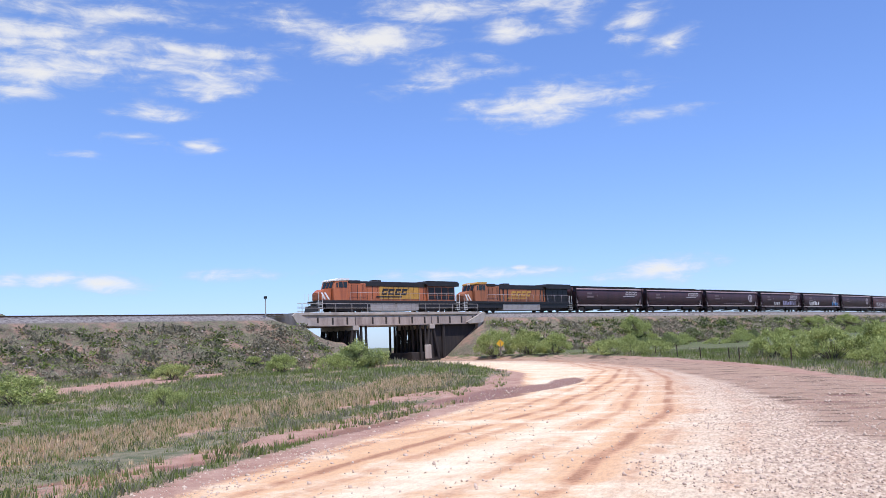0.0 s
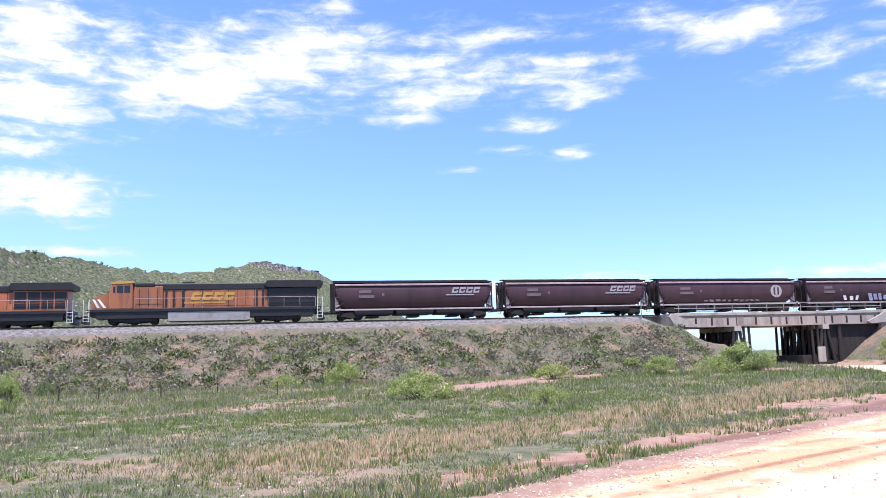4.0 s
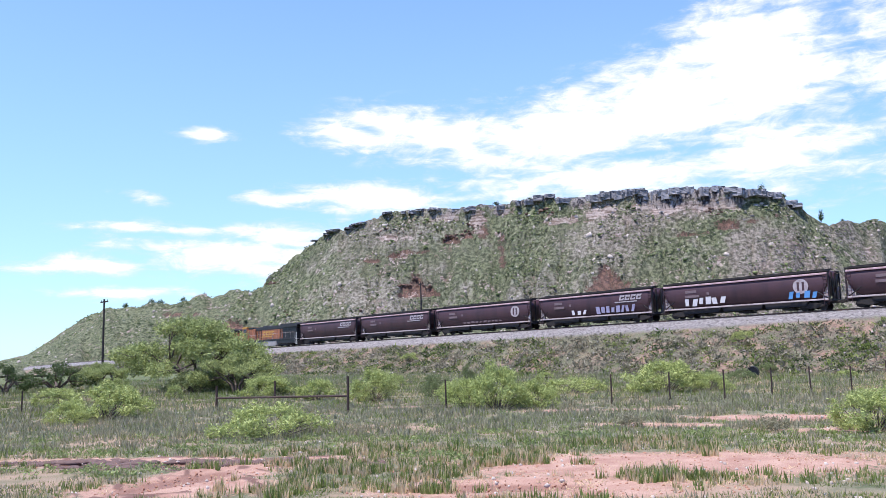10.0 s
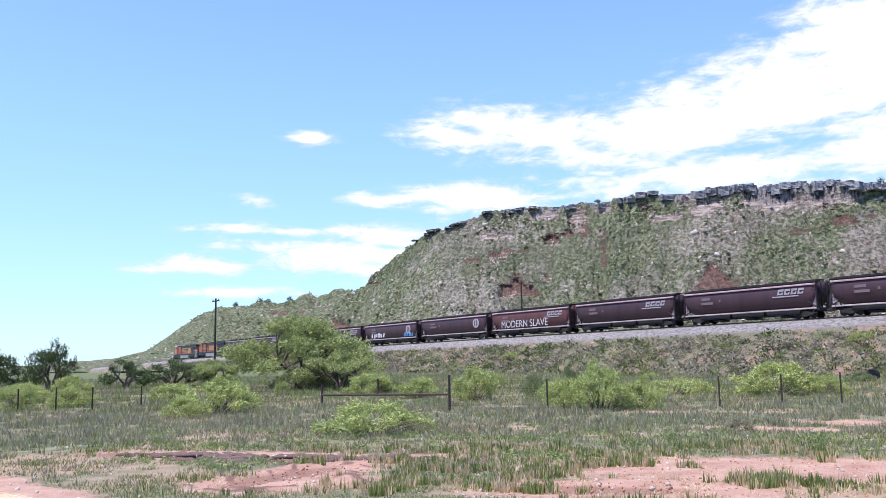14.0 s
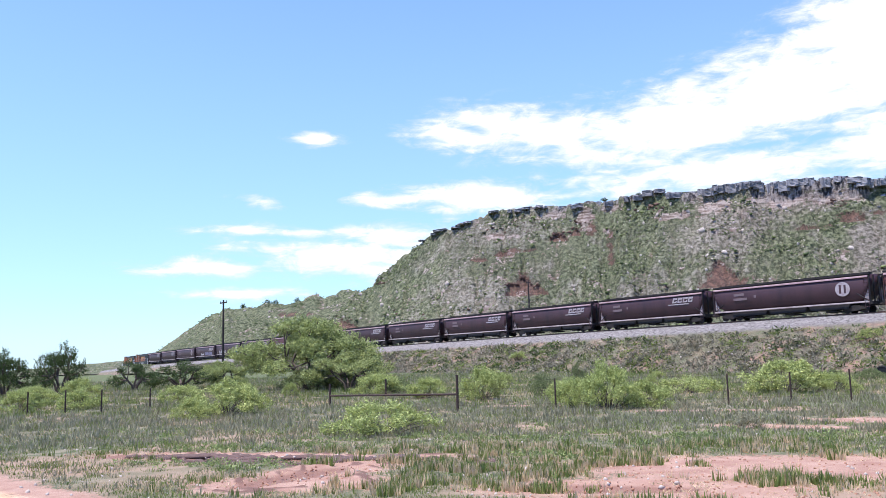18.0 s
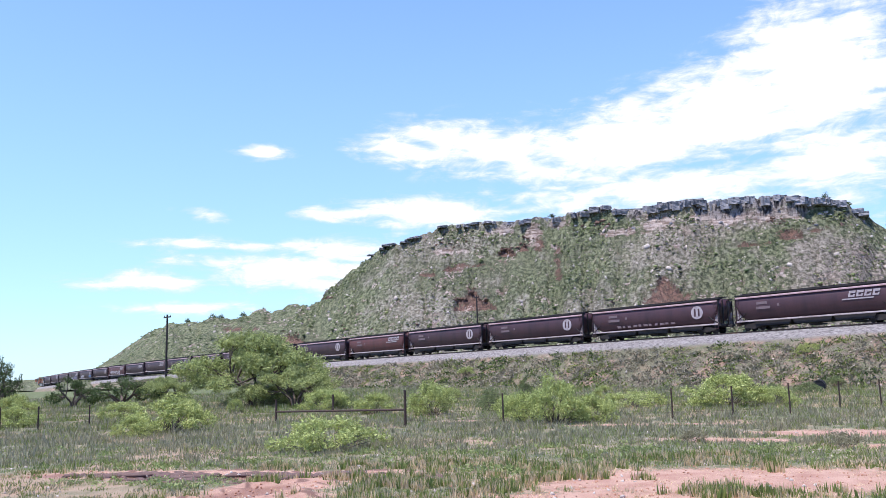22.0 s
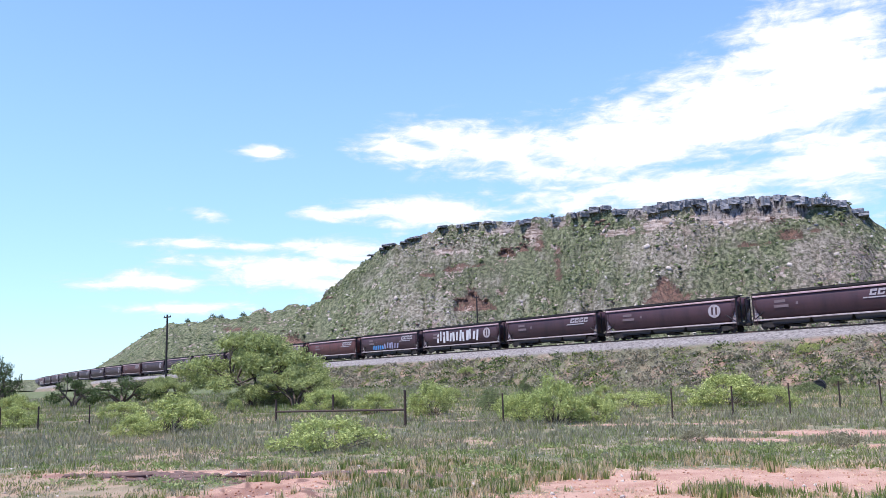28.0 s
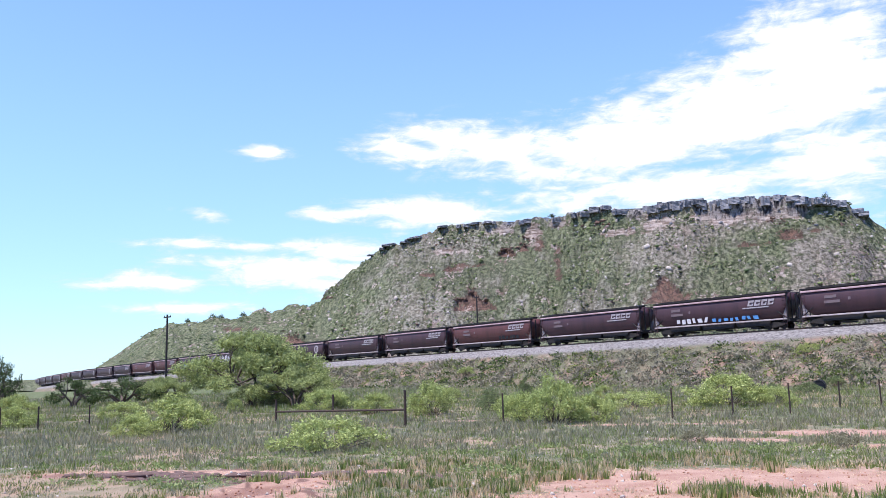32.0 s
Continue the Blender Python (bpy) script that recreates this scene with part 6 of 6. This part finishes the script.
    # scrub on the near face of the bank
    n = 52000
    S = rng.uniform(-150, 330, n)
    Wd = rng.uniform(5.0, 17.0, n)
    keep = (S < B0 - 1) | (S > B1 + 1)
    S, Wd = S[keep], Wd[keep]
    Q = np.array([beside(s, wd, -1.31 - (wd - 4.6) * 0.56)[:] for s, wd in zip(S, Wd)])
    n1 = np.array([0.55 * noise.noise((x * 0.16, y * 0.16, 2.0)) + 0.28 * noise.noise((x * 0.6, y * 0.6, 3.0)) + 0.12 * noise.noise((x * 1.7, y * 1.7, 5.0)) for x, y, z in Q])
    Q[:, 2] += n1 * np.minimum(1, (Wd - 4.5) / 3)
    nz = value_noise(Q[:, 0], Q[:, 1], 0.5, 6.0)
    ok = (Q[:, 2] > 0.2) & (rng.uniform(0, 1, len(Q)) < 0.5 + 0.03 * (Wd - 5) + 0.75 * nz)
    Q = Q[ok]
    m = rng.uniform(0, 1, len(Q)) + 0.9 * value_noise(Q[:, 0], Q[:, 1], 0.14, 17.0)
    for name, label, pick, mat, h0, h1 in (("bank_scrub", "grey-green scrub on the railway bank", m < 0.5, M_SAGE, 0.2, 0.6), ("bank_grass", "green weeds on the railway bank", (m >= 0.5) & (m < 0.88), M_GRASS, 0.2, 0.5),
                                           ("bank_brush", "dark low brush on the railway bank", m >= 0.88, M_LEAFD, 0.2, 0.55)):
        k = int(pick.sum())
        clumps(name, label, Q[pick], rng.uniform(h0, h1, k) * rng.choice([0.7, 1.0, 1.5], k), 20, mat, rng)
    stone = rock_mesh("stone", 5.0, M_ROCK, 1, 0.7)
    pick = rng.choice(len(Q), 2600)
    joined("bank_stones", "pale and grey stones on the railway bank", stone, [turned(rng, Q[i] + [rng.uniform(-0.5, 0.5), rng.uniform(-0.5, 0.5), 0.0], rng.uniform(0.06, 0.2)) for i in pick], M_ROCK, "stones")


def rock_mesh(name, seed, mat, sub=1, flat=0.7):
    bm = bmesh.new()
    bmesh.ops.create_icosphere(bm, subdivisions=sub, radius=1.0)
    for v in bm.verts:
        k = 1 + 0.55 * noise.noise(v.co * 1.3 + Vector((seed, 0, 0)))
        v.co = Vector((v.co.x * k, v.co.y * k * 0.85, v.co.z * k * flat))
    return mesh_of(name, bm, mat)


def joined(name, label, mesh, mats4, mat, category):
    """Many copies of one small mesh in one object."""
    n = len(mesh.vertices)
    co = np.empty(n * 3)
    mesh.vertices.foreach_get("co", co)
    co = co.reshape(-1, 3)
    f = np.array([p.vertices[:] for p in mesh.polygons])
    V = np.concatenate([co @ m[:3, :3].T + m[:3, 3] for m in mats4])
    F3 = np.concatenate([f + i * n for i in range(len(mats4))])
    me = quads_mesh(name, V, F3, mat)
    return tagged(new(name, me), label, category, kind="stuff")


def turned(rng, p, size):
    m = np.eye(4)
    e = Euler(rng.uniform(0, 6.28, 3)).to_matrix()
    m[:3, :3] = np.array(e) * size
    m[:3, 3] = p
    return m


def build_stones():
    rng = np.random.default_rng(8)
    grav = rock_mesh("stone", 3.0, M_GRAVEL, 1, 0.6)
    X, Y, R = scatter(rng, 26000, -30, 50, 7, 46, 1.4)
    gap = road_gap(X, Y)
    side = value_noise(X, Y, 0.22, 6.0)
    ok = (gap < 1.4) & ((X > -1.0 + side * 4) | (np.abs(gap) < 0.8) | (rng.uniform(0, 1, len(X)) < 0.12))
    X, Y = X[ok], Y[ok]
    Z = ground_many(X, Y) * 0.4
    ms = [turned(rng, (x, y, z - 0.01), rng.uniform(0.010, 0.03) * (2.0 if rng.uniform() < 0.08 else 1)) for x, y, z in zip(X, Y, Z)]
    joined("gravel", "loose pale gravel on the dirt road", grav, ms, M_GRAVEL, "gravel")
    X, Y, R = scatter(rng, 900, 50, 140, 14, 45, 1.2)
    Z = ground_many(X, Y)
    clod = rock_mesh("clod", 7.0, M_CLOD, 1, 0.5)
    CX, CY, CR = scatter(rng, 9000, 40, 140, 14, 50, 1.2)
    b, w = bare_at(CX, CY)
    CX, CY = CX[b > 0.1], CY[b > 0.1]
    joined("clods", "crumbled red earth clods on bare ground", clod, [turned(rng, (x, y, z), rng.uniform(0.012, 0.042)) for x, y, z in zip(CX, CY, ground_many(CX, CY))], M_CLOD, "earth")
    ridge = []
    for x0, y0, x1, y1, count in ((-19.2, -15.2, -20.3, -7.6, 170), (-19.9, -9.0, -18.2, -9.9, 40), (-20.6, -8.6, -19.2, -5.6, 60), (-19.0, -13.6, -18.4, -9.6, 60)):
        for _ in range(count):
            q = rng.uniform()
            x, y = x0 + (x1 - x0) * q + rng.normal(0, 0.16) + 0.25 * math.sin(q * 17), y0 + (y1 - y0) * q + rng.normal(0, 0.1)
            k = rng.uniform(0.05, 0.13)
            turn = math.atan2(y1 - y0, x1 - x0) + rng.normal(0, 0.4)
            ridge.append(np.array(pose(x, y, ground_z(x, y) - 0.01, 0, 0, math.degrees(turn)) @ Matrix.Diagonal((k * rng.uniform(1.5, 4.0), k, k * 0.9, 1))))
    joined("mud_ridges", "dark damp ridges of turned mud", clod, ridge, M_MUD, "earth")
    joined("pebbles", "scattered pale stones on bare earth", grav, [turned(rng, (x, y, z), rng.uniform(0.02, 0.06)) for x, y, z in zip(X, Y, Z)], M_ROCK, "stones")


M_MUD = worn("dark_damp_mud", (0.115, 0.065, 0.055), (0.05, 0.03, 0.027), 6.0, 0.8)
M_CLOD = worn("red_clods", (0.36, 0.19, 0.125), (0.20, 0.10, 0.07), 3.0, 0.95)
build_stones()
build_grass()


# plants and rocks on the mesa
def build_mesa_cover():
    rng = np.random.default_rng(12)
    me = bpy.data.objects["mesa"].data
    co = np.empty(len(me.vertices) * 3)
    me.vertices.foreach_get("co", co)
    co = co.reshape(-1, 3)
    az = np.degrees(np.arctan2(-co[:, 0], co[:, 1])) % 360
    r = np.hypot(co[:, 0], co[:, 1])
    rock = np.array([d.value for d in me.attributes["rock"].data])
    red = np.array([d.value for d in me.attributes["red"].data])
    pale = np.array([d.value for d in me.attributes["pale"].data])
    rg = np.array(RIDGE)[::-1]
    top = np.interp(az, rg[:, 0], rg[:, 2])
    ok = np.where((r < top * 0.985) & (az > 52) & (az < 129) & (co[:, 2] > 4) & (red < 0.4))[0]
    wt = r[ok] ** 1.2
    wt /= wt.sum()
    clump = bmesh.new()
    bmesh.ops.create_icosphere(clump, subdivisions=1, radius=1.0)
    for v in clump.verts:
        v.co *= 1 + 0.5 * noise.noise(v.co * 2.1)
        v.co.z = v.co.z * 0.7 + 0.25
    shrub = mesh_of("shrub", clump, M_LEAFD)
    pick = rng.choice(ok, 42000, p=wt)
    nz = value_noise(co[pick, 0], co[pick, 1], 0.05, 3.0) + 0.6 * value_noise(co[pick, 0], co[pick, 1], 0.16, 5.0)
    el0 = np.degrees(np.arctan2(co[pick, 2] - 2.2, r[pick]))
    grove = np.zeros(len(pick))
    for a, e, wa, we in GROVES:
        grove = np.maximum(grove, 1.3 - np.hypot((az[pick] - a) / wa, (el0 - e) / we))
    keep = (nz + 0.9 * np.clip(grove, 0, 1) + rng.normal(0, 0.22, len(nz)) > 0.16) & (pale[pick] < 0.55)
    pick, grove = pick[keep], grove[keep]
    tone = rng.uniform(0, 1, len(pick)) + 0.5 * value_noise(co[pick, 0], co[pick, 1], 0.08, 9.0) - 0.5 * ((az[pick] > 108) | (az[pick] < 75)) - 0.6 * np.clip(grove, 0, 1)
    ms = []
    for i in pick:
        m = turned(rng, co[i] + [rng.uniform(-1, 1), rng.uniform(-1, 1), 0.0], rng.uniform(0.14, 0.42) * (2.0 if rng.uniform() < 0.05 else 1))
        m[2, :3] *= 0.6
        ms.append(m)
    for name, label, lo, hi, mat in (("mesa_shrubs", "small dark shrubs dotted over the slope", -9, -0.02, M_LEAFM), ("mesa_scrub", "grey-green scrub dotted over the slope", -0.02, 0.8, M_LEAFG),
                                     ("mesa_grass", "tussocks of dry grey grass on the slope", 0.8, 9, M_SAGE)):
        joined(name, label, shrub, [m for m, q in zip(ms, tone) if lo <= q < hi], mat, "shrubs")
    boulder = rock_mesh("boulder", 9.0, M_ROCK, 1, 0.65)
    pick = rng.choice(ok, 640, p=wt)
    joined("mesa_stones", "pale boulders strewn over the slope", boulder, [turned(rng, co[i], rng.uniform(0.25, 0.75) * (1.7 if rng.uniform() < 0.12 else 1)) for i in pick], M_ROCK, "boulders")
    mesa = bpy.data.objects["mesa"]
    # jointed columns of the rock rim under a thin cap, broken where it thins out to the south
    el_all = np.degrees(np.arctan2(co[:, 2] - 2.2, r))
    blocks = [rim_block(20.0 + k) for k in range(6)]
    caps = [rock_mesh("fallen_rock", 50.0 + k, M_RIM, 1, 0.8) for k in range(3)]
    a = 52.6
    while a < 110.5:
        if 56.8 < a < 77.6:
            a = 78.2
        d, e = float(np.interp(a, rg[:, 0], rg[:, 2])), float(np.interp(a, rg[:, 0], rg[:, 1]))
        strong = float(np.interp(a, [52.6, 54.5, 56.8, 78.2, 80.5, 86, 92, 97, 102, 110.5], [3.0, 5.0, 3.0, 2.2, 3.0, 3.6, 2.8, 2.0, 1.3, 0.8])) * rng.uniform(0.45, 0.85)
        w = rng.uniform(0.7, 2.8)
        near = np.where(np.abs(az - a) < 0.26)[0]
        brow = co[near[int(np.argmax(el_all[near]))]]
        if rng.uniform() > (0.05 if a < 93 else 0.3 if a < 98 else 0.68):
            rr = math.hypot(brow[0], brow[1]) - 0.7 + rng.uniform(-0.7, 0.7)
            m = pose(-rr * math.sin(radians(a)), rr * math.cos(radians(a)), brow[2] - strong * 0.55 - 0.45 + rng.uniform(-0.3, 0.1), rng.uniform(-4, 4), rng.uniform(-3, 3), a + rng.uniform(-30, 30)) @ Matrix.Diagonal((w * rng.uniform(0.6, 0.95), 1.8, strong * 0.55, 1))
            part("rim_rock", blocks[int(rng.integers(6))], None, mesa, at=m)
        if rng.uniform() < 0.5:
            i = int(np.argmin((az - a) ** 2 * 9 + ((r - d + rng.uniform(3.5, 8.0)) * 0.2) ** 2))
            k = rng.uniform(0.3, 0.8) * min(1.0, strong * 0.5)
            m = pose(*co[i], rng.uniform(-20, 20), rng.uniform(-20, 20), rng.uniform(0, 360)) @ Matrix.Diagonal((k * 1.4, k, k * 0.9, 1))
            part("fallen_rock", caps[int(rng.integers(3))], None, mesa, at=m)
        a += math.degrees(w / d)
    # tumbled brown rocks at the heads of the gullies
    dark = [rock_mesh("outcrop", 30.0 + k, M_ROCKDARK, 1, 0.7) for k in range(4)]
    el = np.degrees(np.arctan2(co[:, 2] - 2.2, r))
    for a, e, w, count in OUTCROPS:
        for _ in range(count):
            aa, ee = a + rng.normal(0, 0.35) * w, e + rng.normal(0, 0.10) * w
            i = int(np.argmin((az - aa) ** 2 + (el - ee) ** 2 + 9.0 * (r > top)))
            s = rng.uniform(0.35, 0.95)
            m = pose(co[i][0], co[i][1], co[i][2] - 0.25 * s, rng.uniform(-20, 20), rng.uniform(-20, 20), rng.uniform(0, 360)) @ Matrix.Diagonal((s * rng.uniform(1, 1.8), s, s * rng.uniform(0.6, 1.0), 1))
            part("outcrop", dark[int(rng.integers(4))], None, mesa, at=m)
    # junipers on the skyline
    for a, w, h in ((80.25, 5.0, 3.8), (76.9, 3.2, 4.2), (75.7, 2.6, 1.8), (121.9, 4.5, 2.6), (120.3, 6.5, 3.2), (119.8, 5.0, 2.6), (118.4, 4.6, 2.4), (117.1, 2.8, 3.6), (114.7, 3.6, 1.8), (66.0, 3.0, 2.0), (79.0, 4.0, 2.0), (84.0, 3.0, 1.3), (97.5, 4, 1.6), (95.2, 4, 1.4), (110.5, 3.5, 2.0)):
        d = float(np.interp(a, rg[:, 0], rg[:, 2]))
        e = float(np.interp(a, rg[:, 0], rg[:, 1]))
        x, y = -d * math.sin(radians(a)), d * math.cos(radians(a))
        plant("juniper", x, y, w, h, "dark juniper on the mesa's skyline", "juniper_tree", "tree", z=2.2 + d * math.tan(radians(e)) - 1.3, group="junipers")


def rim_block(seed):
    """A cracked, squarish block of bedded rock."""
    bm = bmesh.new()
    bmesh.ops.create_cube(bm, size=2.0)
    bmesh.ops.subdivide_edges(bm, edges=bm.edges[:], cuts=3, use_grid_fill=True)
    for v in bm.verts:
        ledge = 0.97 + 0.03 * math.cos(v.co.z * 2.0 + seed)
        q = v.co * 1.3 + Vector((seed, seed * 0.7, 0))
        v.co = Vector((v.co.x * ledge + 0.16 * noise.noise(q), v.co.y * ledge + 0.22 * noise.noise(q + Vector((5, 0, 0))), v.co.z + 0.2 * noise.noise(q + Vector((0, 5, 0)))))
    return mesh_of("rim_rock", bm, M_RIM)


# thickets on the slope: bearing, height angle, half sizes in degrees
GROVES = [(95.1, 10.1, 1.5, 0.4), (104.4, 9.5, 1.4, 0.35), (92.0, 9.9, 0.8, 0.3), (88.3, 9.9, 0.7, 0.4), (119.5, 4.3, 3.5, 0.4), (111.5, 6.3, 0.5, 0.3), (107.0, 3.6, 1.6, 0.5), (97.0, 6.0, 1.5, 0.4), (86.0, 6.6, 2.4, 0.4), (79.5, 9.4, 1.0, 0.3), (122.0, 3.0, 2.0, 0.8)]
# tumbled rock: bearing, height angle, spread, number
OUTCROPS = [(113.0, 5.6, 0.5, 14), (103.9, 5.35, 0.7, 9), (102.4, 5.2, 0.7, 6), (103.2, 5.75, 0.4, 5), (100.7, 8.5, 0.9, 12), (99.5, 8.75, 0.6, 6), (98.8, 9.2, 0.8, 6), (83.3, 9.4, 1.6, 10), (109.9, 3.1, 5.0, 22), (115.4, 3.2, 2.4, 10), (94.0, 10.0, 2.4, 10), (104.0, 9.0, 2.5, 10)]
M_RIM = worn("grey_rim_rock", (0.25, 0.24, 0.26), (0.04, 0.038, 0.046), 1.6, 0.95, 0.0, 0.9, True, 0.6, 0.5)
build_mesa_cover()


def motions():
    times = [0.0] + [float(t) for t in range(2, 32, 2)] + [32.0]
    for ob, s0 in TRAIN:
        rows = []
        for t in times:
            x, y, z, a = line(s0 + SPEED * t)
            rows.append((t, pose(x, y, z, 0, 0, math.degrees(a))))
        walk(ob, rows)


motions()
